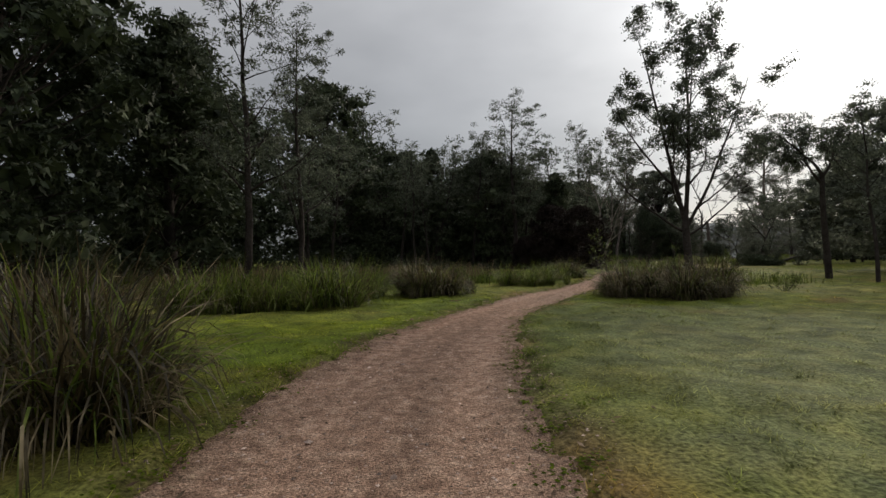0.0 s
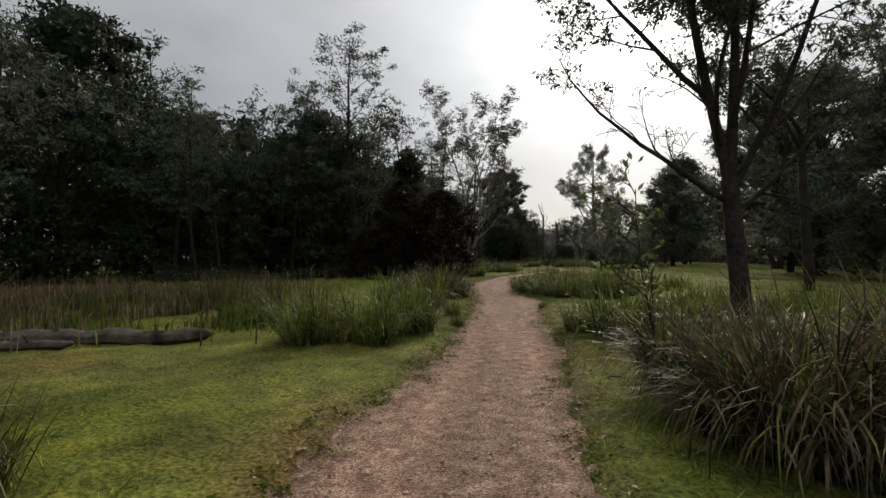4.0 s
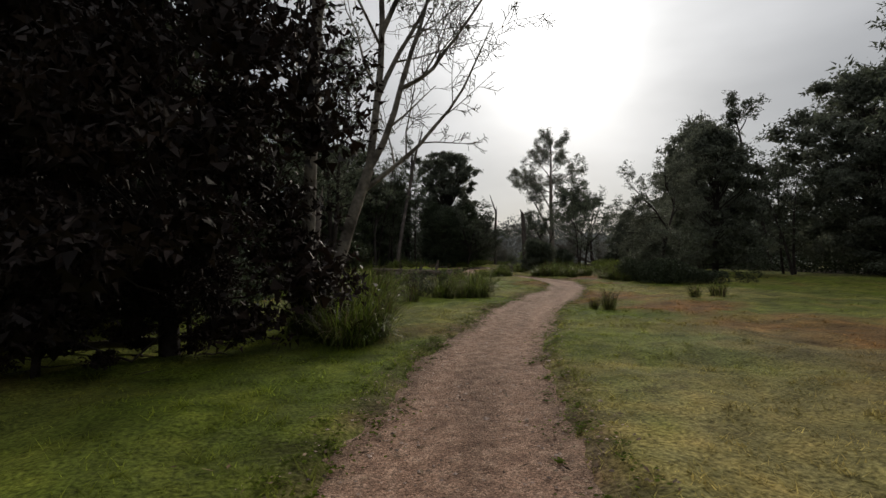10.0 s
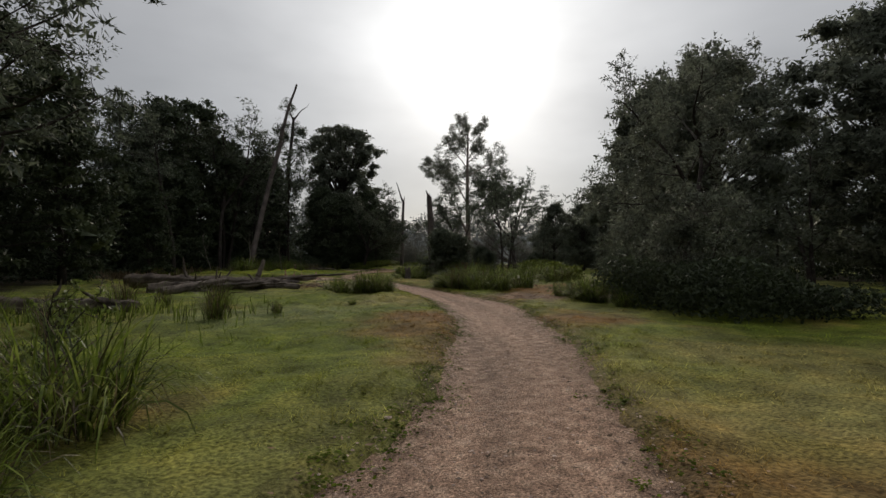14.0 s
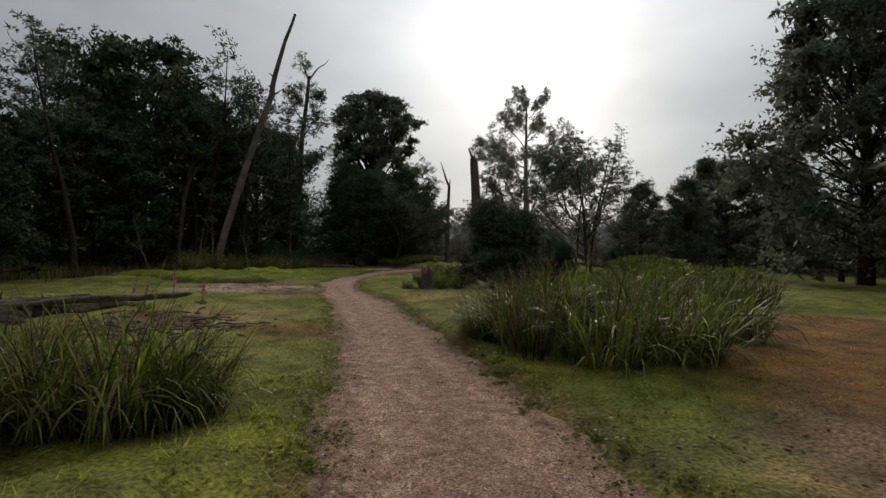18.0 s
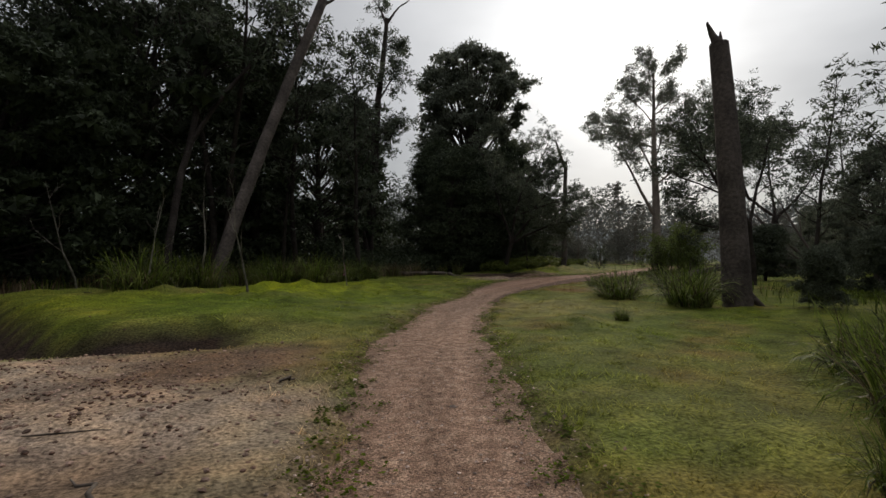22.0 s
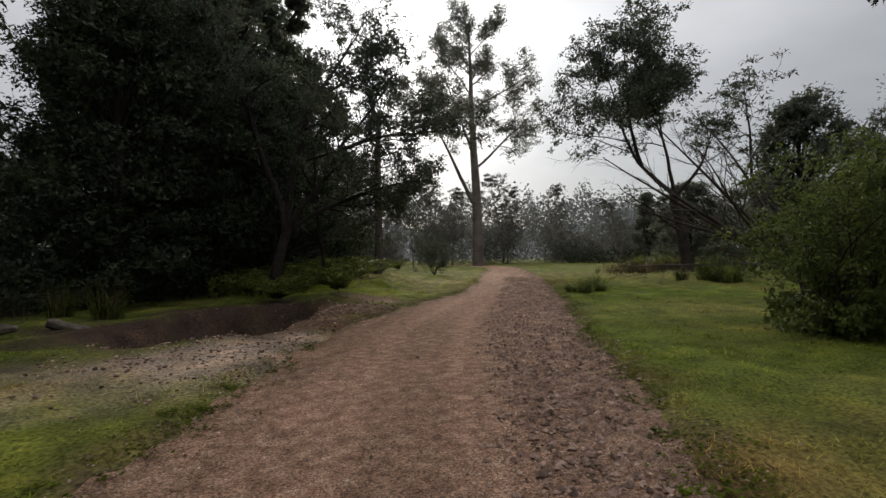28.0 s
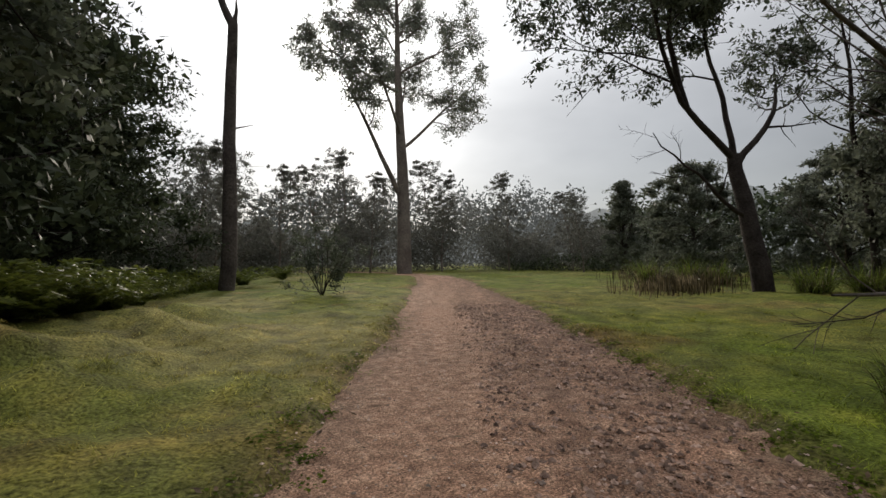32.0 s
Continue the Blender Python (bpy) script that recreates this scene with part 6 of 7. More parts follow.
hero_tree("dead_tree", "slim dead tree with a crooked broken top", (42.0, 79.2), 422,
          [((0, 0, -0.1), (0.02, -0.02, 1), 7.6, 0.22, 0.13, 0.045, 0.0), ((0, 0.99), (-0.35, 0.2, 1), 2.4, 0.12, 0.03, 0.07, 0.05), ((0, 0.98), (0.35, -0.2, 1), 0.8, 0.09, 0.02, 0.1, 0.0), ((0, 0.6), (0.7, -0.2, 0.6), 0.7, 0.03, 0.006, 0.1, 0.0)],
          [None] * 4, "leaf_dark", 0, 0, 0, "dead_wood")
hero_tree("dead_leaning_tree", "bare leaning dead trunk with a kinked upright top", (21.07, 59.48), 423,
          [((0, 0, -0.1), (0.24, 0.352, 1), 9.35, 0.15, 0.13, 0.015, 0.0), ((0, 0.985), (0.08, 0.05, 1), 4.2, 0.13, 0.06, 0.045, 0.0), ((0, 0.97), (0.6, 0.1, 0.75), 0.7, 0.08, 0.02, 0.08, 0.0), ((0, 0.8), (-0.3, -0.05, 1), 1.1, 0.035, 0.01, 0.1, 0.02), ((1, 0.2), (-0.5, 0.0, 0.6), 0.3, 0.06, 0.02, 0.05, 0.0)], [None] * 5, "leaf_dark", 0, 0, 0, "dead_wood")
hero_tree("forked_tree", "dark forked trunk leaning out of the wood", (19.9, 61.0), 424,
          [((0, 0, -0.1), (0.06, 0.34, 1), 4.2, 0.1, 0.08, 0.04, 0.0), ((0, 0.98), (0.55, 0.1, 1), 5.0, 0.07, 0.03, 0.06, 0.02), ((0, 0.97), (0.12, 0.2, 1), 5.0, 0.1, 0.03, 0.05, 0.02), ((1, 0.3), (0.6, -0.2, 0.7), 2.6, 0.05, 0.015, 0.08, 0.0)],
          [None, *[(8, 2, 0.4, 0.6, 0.04, 0.16, 0.4)] * 3], "leaf_dark", 9000, 0.11, 0.045, "bark_dark", 0.2)
hero_tree("dead_stub", "pale barkless dead trunk leaning, broken off short", (10.8, 38.65), 426,
          [((0, 0, -0.1), (0.13, 0.1, 1), 3.0, 0.12, 0.09, 0.03, 0.0), ((0, 0.97), (0.1, 0.0, 1), 0.45, 0.06, 0.01, 0.05, 0.0)], [None] * 2, "leaf_dark", 0, 0, 0, "bark_gum")
hero_tree("fallen_tree", "fallen dead tree crown with a spray of bare branches", (44.6, 63.6), 425,
          [((0.9, -0.6, 0.15), (-0.75, 0.6, 0.3), 5.4, 0.12, 0.02, 0.05, 0.01), ((0, 0.1), (-0.75, 0.65, 0.5), 6.4, 0.08, 0.012, 0.04, 0.01), ((0, 0.05), (-0.8, 0.6, 0.1), 5.6, 0.08, 0.01, 0.05, 0.01), ((0, 0.15), (-0.5, 0.5, 0.8), 5.8, 0.07, 0.01, 0.04, 0.0), ((0, 0.1), (-0.8, 0.45, 0.35), 6.0, 0.07, 0.01, 0.04, 0.0), ((0, 0.08), (-0.35, 0.45, 0.95), 5.4, 0.07, 0.01, 0.04, 0.0), ((0, 0.2), (-0.8, 0.3, 0.55), 4.6, 0.06, 0.01, 0.04, 0.0)],
          [(9, 1, 0.4, 0.4, 0.05, 0.12, 0.3), *[(9, 2, 0.3, 0.36, 0.04, 0.12, 0.25)] * 6], "leaf_dark", 0, 0, 0, "dead_wood")

# ---- woods behind, undergrowth and distance ----


def wood_mass(name, label, seed, line, depth, low, high, count, size, mat, category="undergrowth"):
    """A closed mass of leaves along a line, with an uneven top; depth: how far it reaches to the line's left (negative: right)."""
    rng = np.random.default_rng(seed)
    p = np.array(line, float)
    s = np.r_[0, np.cumsum(np.hypot(*np.diff(p, axis=0).T))]
    u = rng.uniform(0, s[-1], count)
    x, y = np.interp(u, s, p[:, 0]), np.interp(u, s, p[:, 1])
    e = 0.5
    tx, ty = np.interp(u + e, s, p[:, 0]) - np.interp(u - e, s, p[:, 0]), np.interp(u + e, s, p[:, 1]) - np.interp(u - e, s, p[:, 1])
    t = np.hypot(tx, ty) + 1e-9
    d = depth * rng.random(count)
    x, y = x - ty / t * d, y + tx / t * d
    top = low + (high - low) * np.clip(0.5 + 0.45 * wave(x, y, 0.45, seed % 7) + 0.3 * wave(x, y, 1.3, 3), 0, 1.2)
    z = top * rng.random(count) ** 0.75
    v, f = leaf_quads(rng, np.c_[x, y, z + 0.05], size, size * 0.6, 0.1)
    tagged(new(name, mesh_from(name, v, f, M[mat])), label, category, kind="stuff")


LEFT_LINE = [(-16, 6), (-11.5, 14), (-9.5, 25), (-4, 29), (3.5, 30.5), (7.5, 33), (9.5, 39), (11.5, 47), (14, 55), (18, 63), (23, 68.5), (29, 73.5), (35, 79)]
LEFT_BACK = [(-22, -10), (-19, 10), (-17, 28), (-9, 38), (0, 41), (5, 49), (9, 58), (14, 68), (21, 76), (29, 83), (36, 88)]
RIGHT_LINE = [(16, 8), (19.5, 16), (25.5, 24), (32, 30), (37, 34), (41, 41), (44.5, 46), (48.5, 54), (53, 60.5), (57, 67), (63, 75), (66, 86)]
RIGHT_BACK = [(22, -10), (27, 12), (35, 24), (45, 34), (51, 46), (58, 58), (66, 68), (73, 84)]
END_LINE = [(36, 85), (43, 89.5), (50, 93.5), (56, 94.5)]
END_RIGHT = [(57, 93.5), (61, 91.5), (65, 88), (67.5, 82), (67, 77)]
wood_mass("undergrowth", "dark tangled undergrowth at the wood's edge", 501, LEFT_LINE, 4.0, 0.5, 1.9, 40000, 0.16, "leaf_dark")
wood_mass("undergrowth", "dark low bushes beyond the meadow", 502, RIGHT_LINE, -4.0, 0.5, 1.7, 34000, 0.16, "leaf_dark")
# both thickets use the leaf colour that is paled for mist
wood_mass("undergrowth", "grey-green thicket behind the clearing, paled to stand for mist", 503, END_LINE, 5.0, 1.2, 4.2, 90000, 0.13, "leaf_mist")
wood_mass("undergrowth", "grey-green thicket behind the clearing, paled to stand for mist", 504, END_RIGHT, 6.0, 1.6, 5.4, 52000, 0.15, "leaf_mist")
wood_mass("undergrowth", "low dark scrub on the bank above the pit", 511, [(24.6, 66.8), (28.6, 69.2), (31.4, 70.6), (33.4, 72.4), (36.2, 76.4)], 1.8, 0.3, 1.5, 22000, 0.09, "leaf_dark")
wood_mass("undergrowth", "low dark scrub at the wood's edge", 512, [(13.6, 52.6), (17.6, 61.0), (22.6, 66.2)], 1.8, 0.3, 1.4, 16000, 0.11, "leaf_dark")
wood_mass("undergrowth", "low dark scrub under the rusty bushes", 513, [(-2.6, 26.6), (3.2, 28.2), (8.2, 29.6), (9.8, 35.0), (12.4, 43.6)], 1.6, 0.2, 1.1, 22000, 0.09, "leaf_dark")
wood_mass("bracken", "green bracken and brambles beyond the meadow", 514, [(29.6, 46.6), (33.0, 49.8), (36.0, 54.0)], -2.4, 0.25, 0.8, 9000, 0.12, "frond", "bracken")
wood_mass("bracken", "sunlit bracken along the top of the bank", 517, [(33.0, 69.6), (35.4, 72.4), (37.6, 75.0), (40.6, 78.6), (43.6, 81.6)], 1.5, 0.2, 0.75, 20000, 0.085, "frond", "bracken")
wood_mass("undergrowth", "leafy skirts of the bushes beside the path", 516, [(33.8, 60.7), (34.6, 60.3), (35.7, 60.6)], 0.8, 0.3, 0.9, 7000, 0.06, "leaf_green")
wood_mass("bracken", "dark brambles beside the side track", 515, [(21.0, 34.2), (21.7, 36.0), (22.7, 37.7)], -2.6, 0.4, 1.25, 24000, 0.065, "leaf_dark", "bracken")
wood_mass("far_woods", "depth of the wood behind its first trees", 505, LEFT_BACK, 8.0, 3.0, 5.6, 40000, 0.4, "leaf_dark", "woods")
wood_mass("far_woods", "depth of the wood beyond the meadow", 506, RIGHT_BACK, -8.0, 2.8, 5.5, 36000, 0.4, "leaf_dark", "woods")
wood_mass("far_woods", "woods closing the view behind the start", 507, [(-22, -10), (0, -22), (22, -10)], -8.0, 4.0, 8.0, 8000, 0.6, "leaf_dark", "woods")
wood_mass("far_woods", "woods far behind the clearing, faintly glowing to stand for mist", 508, [(30, 104), (46, 112), (62, 114), (80, 104), (86, 88)], 10.0, 6.0, 11.0, 40000, 0.42, "mist_glow_wood", "woods")


def make_hills():
    """Low wooded hills all round, paled with a faint glow to stand for mist."""
    rng = np.random.default_rng(510)
    a = np.linspace(0, 2 * np.pi, 721)[:-1]
    ridge = 15 + 5 * np.sin(3 * a + 1) + 3 * np.sin(7 * a) + 1.2 * np.sin(23 * a + 2) + 0.9 * np.sin(61 * a) + rng.uniform(-0.7, 0.7, len(a))
    rows = []
    for r, f in ((150, 0.0), (165, 0.55), (185, 0.85), (205, 1.0), (240, 0.7)):
        rows.append(np.c_[25 + r * np.cos(a), 45 + r * np.sin(a), f * ridge + (0.4 * rng.normal(size=len(a)) if 0 < f < 1 else 0)])
    v = np.concatenate(rows)
    n = len(a)
    i, j = np.meshgrid(np.arange(4), np.arange(n), indexing="ij")
    k = (i * n + j).ravel()
    k2 = (i * n + (j + 1) % n).ravel()
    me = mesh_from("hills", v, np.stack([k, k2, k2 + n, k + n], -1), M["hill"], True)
    tagged(new("backdrop", me), "low wooded hills, paled and faintly glowing to stand for mist", "hills", kind="structure")


# pale colour and a faint emission stand in for mist on the hills
hill = material("mist_glow_hill", [(0.10, 0.108, 0.105), (0.14, 0.148, 0.144)], 0.05, 1.0, 0.0, 0.5, 0.0)
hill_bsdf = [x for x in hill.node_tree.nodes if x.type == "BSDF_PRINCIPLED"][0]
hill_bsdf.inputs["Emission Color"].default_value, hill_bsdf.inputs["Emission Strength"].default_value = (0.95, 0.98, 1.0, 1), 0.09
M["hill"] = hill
# the farthest woods glow faintly too, in place of mist
far_bsdf = [x for x in M["mist_glow_wood"].node_tree.nodes if x.type == "BSDF_PRINCIPLED"][0]
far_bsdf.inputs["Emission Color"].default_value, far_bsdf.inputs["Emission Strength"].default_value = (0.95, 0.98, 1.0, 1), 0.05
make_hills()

# ---- timber on the ground ----


def height_at(x, y):
    out, _, _ = beside_path([x], [y])
    return float(ground_z(np.array([x]), np.array([y]), out)[0])


def make_log(a, b, r, seed, label, name="log", mat="log_wood", stubs=2, sag=0.0):
    """A fallen log from a to b (x, y, height of its axis), knotty, with splintered ends and branch stubs."""
    rng = np.random.default_rng(seed)
    a, b = np.array(a, float), np.array(b, float)
    a[2], b[2] = a[2] + height_at(a[0], a[1]), b[2] + height_at(b[0], b[1])
    n = 21
    t = np.linspace(0, 1, n)[:, None]
    pts = a + (b - a) * t + rng.normal(size=(n, 3)) * r * 0.1
    pts[:, 2] += sag * np.sin(np.pi * t[:, 0])
    rad = r * (1.05 - 0.35 * t[:, 0]) * rng.uniform(0.9, 1.1, n)
    rad[0] *= 0.75
    rad[-1] *= 0.6
    ends = [(np.array([pts[0], pts[0] - (pts[1] - pts[0]) * 0.12]), np.array([rad[0], 0.001])), (np.array([pts[-1], pts[-1] + (pts[-1] - pts[-2]) * 0.3]), np.array([rad[-1], 0.001]))]
    v, f = tubes([(pts, rad)] + ends, 20)
    ridge = 1 + 0.12 * np.sin(np.arange(20) * 2.6 + seed) + rng.normal(size=20) * 0.13
    axis = np.repeat(np.concatenate([pts] + [e[0] for e in ends]), 20, 0)
    v = axis + (v - axis) * np.tile(ridge, len(v) // 20)[:, None]
    v = v + 0.08 * r * np.c_[wave(v[:, 0], v[:, 1] + v[:, 2], 23, 1), wave(v[:, 1], v[:, 2], 27, 2), wave(v[:, 0], v[:, 2], 25, 3)]
    ob = empty(name, label, "log", "", tuple(a))
    part("trunk", mesh_from(name, v - a, f, M[mat], True), ob)
    for k in range(stubs):
        i = rng.integers(3, n - 3)
        way = unit(rng, 1)[0]
        way[2] = abs(way[2]) + 0.3
        line = limb(rng, pts[i] - a, way, r * rng.uniform(2, 5), r * 0.35, r * 0.08, 4, 0.15)
        sv, sf = tubes([line], 6)
        part("branch_stub", mesh_from("branch_stub", sv, sf, M[mat], True), ob)
    return ob


make_log((-2.2, 13.9, 0.07), (0.75, 13.45, 0.05), 0.1, 601, "weathered grey log lying in the grass", stubs=4)
make_log((-1.9, 13.6, 0.05), (-0.3, 13.25, 0.04), 0.05, 614, "thin split limb lying beside the log", "fallen_limb")
make_log((7.25, 17.3, 0.06), (7.95, 15.9, 0.06), 0.075, 602, "pale barkless log among the sedges")
make_log((15.0, 45.8, 0.26), (18.4, 44.3, 0.16), 0.15, 603, "long weathered log on the log pile")
make_log((15.4, 44.3, 0.10), (17.3, 44.6, 0.12), 0.13, 604, "weathered log at the foot of the log pile")
make_log((16.6, 45.4, 0.12), (18.7, 43.7, 0.08), 0.12, 605, "splintered log at the front of the log pile")
make_log((15.6, 43.4, 0.08), (17.0, 44.0, 0.30), 0.09, 606, "slanting broken limb on the log pile")
make_log((17.9, 44.75, 0.10), (18.1, 44.85, 0.75), 0.06, 607, "upright broken branch standing on the log pile", "branch", stubs=2)
log_rng = np.random.default_rng(699)
for k in range(9):
    x, y, a, l = 15.2 + 3.0 * log_rng.random(), 43.6 + 1.8 * log_rng.random(), log_rng.uniform(-0.9, 0.5), log_rng.uniform(0.9, 2.4)
    make_log((x, y, 0.05 + 0.2 * log_rng.random()), (x + math.cos(a) * l, y + math.sin(a) * l, 0.05 + 0.35 * log_rng.random()), log_rng.uniform(0.025, 0.07), 640 + k, "dark broken limb on the log pile", "fallen_limb", "dead_wood" if k % 2 else "log_wood", 2)
make_log((13.2, 40.6, 0.1), (15.0, 39.6, 0.1), 0.12, 608, "grey log half hidden in the reeds")
make_log((32.9, 59.2, 0.14), (36.0, 59.6, 0.42), 0.09, 609, "dark curved limb lying under the bushes", "fallen_limb", "dead_wood", 3, 0.1)
make_log((19.0, 61.8, 0.08), (21.6, 62.4, 0.07), 0.07, 610, "pale fallen branch at the wood's edge", "fallen_limb")
make_log((26.6, 67.0, 0.08), (28.9, 66.9, 0.10), 0.08, 611, "pale fallen branch at the wood's edge", "fallen_limb")
make_log((29.2, 67.6, 0.10), (30.8, 67.5, 0.08), 0.06, 612, "grey fallen branch beside the washed-out pit", "fallen_limb")
make_log((27.0, 38.6, 0.3), (29.6, 40.2, 0.75), 0.1, 615, "dark dead limb propped above the grass", "fallen_limb", "dead_wood", 4)
make_log((7.0, 28.0, 0.06), (8.4, 27.9, 0.04), 0.035, 613, "pale dead branch under the dark bush", "fallen_limb")


def make_stick(a, b, r, seed, label="thin dead stick lying on the ground", mat="log_wood"):
    rng = np.random.default_rng(seed)
    za, zb = height_at(*a) + r, height_at(*b) + r
    n = 6
    t = np.linspace(0, 1, n)[:, None]
    pts = np.array([*a, za]) + (np.array([*b, zb]) - np.array([*a, za])) * t
    pts[1:-1, :2] += rng.normal(size=(n - 2, 2)) * r * 2
    pts[1:-1, 2] += np.abs(rng.normal(size=n - 2)) * r
    v, f = tubes([(pts, r * np.array([0.6, 1, 1, 0.9, 0.7, 0.3]))], 6)
    tagged(new("stick", mesh_from("stick", v, f, M[mat], True)), label, "stick", "sticks")


make_stick((7.72, 21.03), (7.51, 20.6), 0.008, 620, "pale stick lying on the path", "bark_pale")
make_stick((31.0, 58.7), (31.5, 58.4), 0.014, 621, "pale stick lying in the grass", "bark_pale")
make_stick((31.5, 58.62), (31.8, 58.5), 0.01, 622)
srng = np.random.default_rng(623)
for cx, cy, n, r in ((19.7, 44.6, 34, 0.45), (20.3, 44.2, 16, 0.35), (19.6, 45.8, 26, 0.4), (20.3, 57.2, 9, 0.5), (19.6, 58.6, 7, 0.5), (31.2, 67.4, 8, 0.5), (8.0, 27.6, 7, 0.5), (4.4, 10.4, 8, 0.5), (22.0, 50.2, 4, 0.5), (16.4, 43.6, 12, 0.8)):
    for _ in range(n):
        x, y, a, l = cx + srng.normal() * r, cy + srng.normal() * r, srng.uniform(0, 6.28), srng.uniform(0.08, 0.4)
        make_stick((x, y), (x + math.cos(a) * l, y + math.sin(a) * l), srng.uniform(0.003, 0.013), int(srng.integers(1e6)), "dark dead stick in the debris by the path", "dead_wood" if srng.random() < 0.6 else "log_wood")


def make_stump():
    """A charred stump with a hollow, ragged top."""
    rng = np.random.default_rng(630)
    n, m = 18, 7
    a = np.arange(n) * 2 * np.pi / n
    rows = []
    for k in range(m):
        t = k / (m - 1)
        r = 0.135 * (1 + 0.35 * (1 - t) ** 3) * (1 + 0.08 * np.sin(5 * a + 1) + 0.05 * np.sin(9 * a + 3))
        top = 0.47 + 0.05 * np.sin(3 * a) + 0.03 * np.sin(7 * a + 1)
        rows.append(np.c_[np.cos(a) * r * 0.85, np.sin(a) * r * 0.85, -0.05 + (top + 0.05) * t])
    rows.append(rows[-1] * np.array([0.7, 0.7, 1]))
    rows.append(rows[-1] * np.array([0.8, 0.8, 0.6]))
    rows.append(rows[-1] * np.array([0.05, 0.05, 0.95]))
    i, j = np.meshgrid(np.arange(len(rows) - 1), np.arange(n), indexing="ij")
    k, k2 = (i * n + j).ravel(), (i * n + (j + 1) % n).ravel()
    me = mesh_from("stump", np.concatenate(rows), np.stack([k, k2, k2 + n, k + n], -1), M["dead_wood"], True)
    ob = tagged(new("stump", me), "charred hollow tree stump in the grass", "stump")
    ob.location = (24.86, 48.65, height_at(24.86, 48.65))


make_stump()

# ---- bushes, saplings and flowers ----
bush_green = shrub_meshes("leafy_bush", 701, 2.2, 0.8, "leaf_green", "bark_dark", 9500, 0.075, 0.03, 9)
planted(bush_green, [(34.2, 60.9, 0.64), (34.4, 60.1, 0.74), (35.3, 60.8, 0.8)], "leafy green bush beside the path", "bush", "leafy bushes", "bush", seed=71)
bush_dark = dense_meshes("dark_bush", 702, 2.4, lambda t: 0.36 * math.sqrt(max(0.05, 1 - t ** 2.2)), leaf="leaf_wattle", lobes=40, per=420, size=0.07, low=0.03, lobe=0.3, core=1.6)
planted(bush_dark, [(26.7, 48.8, 0.9), (27.3, 48.5, 0.8), (27.9, 49.7, 0.7), (30.3, 53.2, 0.4), (38.2, 60.4, 0.8), (34.2, 54.6, 0.6)], "dark fine-leaved bush in the meadow", "bush", "dark bushes", "bush", seed=72)
bush_grey = shrub_meshes("grey_bush", 703, 2.2, 0.8, "leaf_wattle", "bark_dark", 6500, 0.1, 0.03, 8)
planted(bush_dark, [(46.9, 63.6, 0.55), (48.3, 64.4, 0.7), (45.6, 63.0, 0.4)], "dark bush round the root of the fallen tree", "bush", "dark bushes", "bush", seed=74)
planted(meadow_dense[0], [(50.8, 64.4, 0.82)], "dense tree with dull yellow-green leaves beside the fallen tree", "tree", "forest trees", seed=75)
planted(bush_grey, [(24.4, 36.2, 0.95), (23.6, 37.4, 0.6), (42.7, 75.9, 0.75), (38.6, 77.6, 0.5)], "dark wattle bush with narrow grey-green leaves", "bush", "grey bushes", "bush", seed=73)


def bare_sapling(name, label, at, seed, height, bark, leaf=None, count=0, stems=1, spread=0.5, twigs=9, thick=0.0065):
    rng = np.random.default_rng(seed)
    lines, tips = [], []
    for k in range(stems):
        way = (rng.normal() * 0.12 + 0.16 * (k - (stems - 1) / 2), rng.normal() * 0.14, 1)
        line = limb(rng, (0.03 * k, 0, -0.05), way, height * (1 - 0.1 * k), thick * height, 0.003, 8, 0.08, 0.02)
        lines.append(line)
        fork(rng, lines, tips, line, twigs, 2, 0.3, spread, 0.12, 0.15, 0.25, 0.5)
    leaves = leaf_quads(rng, along(rng, tips, max(1, count // len(tips)), 0.04), 0.05, 0.02, 0.2, None, True) if count else None
    ob = build_tree(tree_meshes(name, rng, lines, leaves, bark, leaf or "leaf_dark", 7), label, "sapling", "", "sapling")
    ob.location = (*at, height_at(*at))
    return ob


bare_sapling("bare_sapling", "bare reddish sapling with fine upright twigs", (8.2, 20.1), 711, 2.1, "bark_dark", stems=5, spread=0.4, twigs=8)
bare_sapling("young_sapling", "dark young sapling with sparse drooping leaves", (3.65, 10.5), 712, 1.25, "bark_dark", "leaf_green", 260)
bare_sapling("young_sapling", "dark young sapling with sparse leaves", (4.6, 9.7), 713, 0.9, "bark_dark", "leaf_green", 160)
for k, (x, y, h) in enumerate(((22.05, 56.7, 1.9), (20.45, 57.0, 1.7), (21.0, 59.0, 2.4), (19.0, 58.6, 2.1), (24.0, 59.4, 1.2))):
    bare_sapling("pale_sapling", "thin pale bare sapling at the wood's edge", (x, y), 720 + k, h, "bark_pale", stems=1, spread=0.35, twigs=3, thick=0.013)


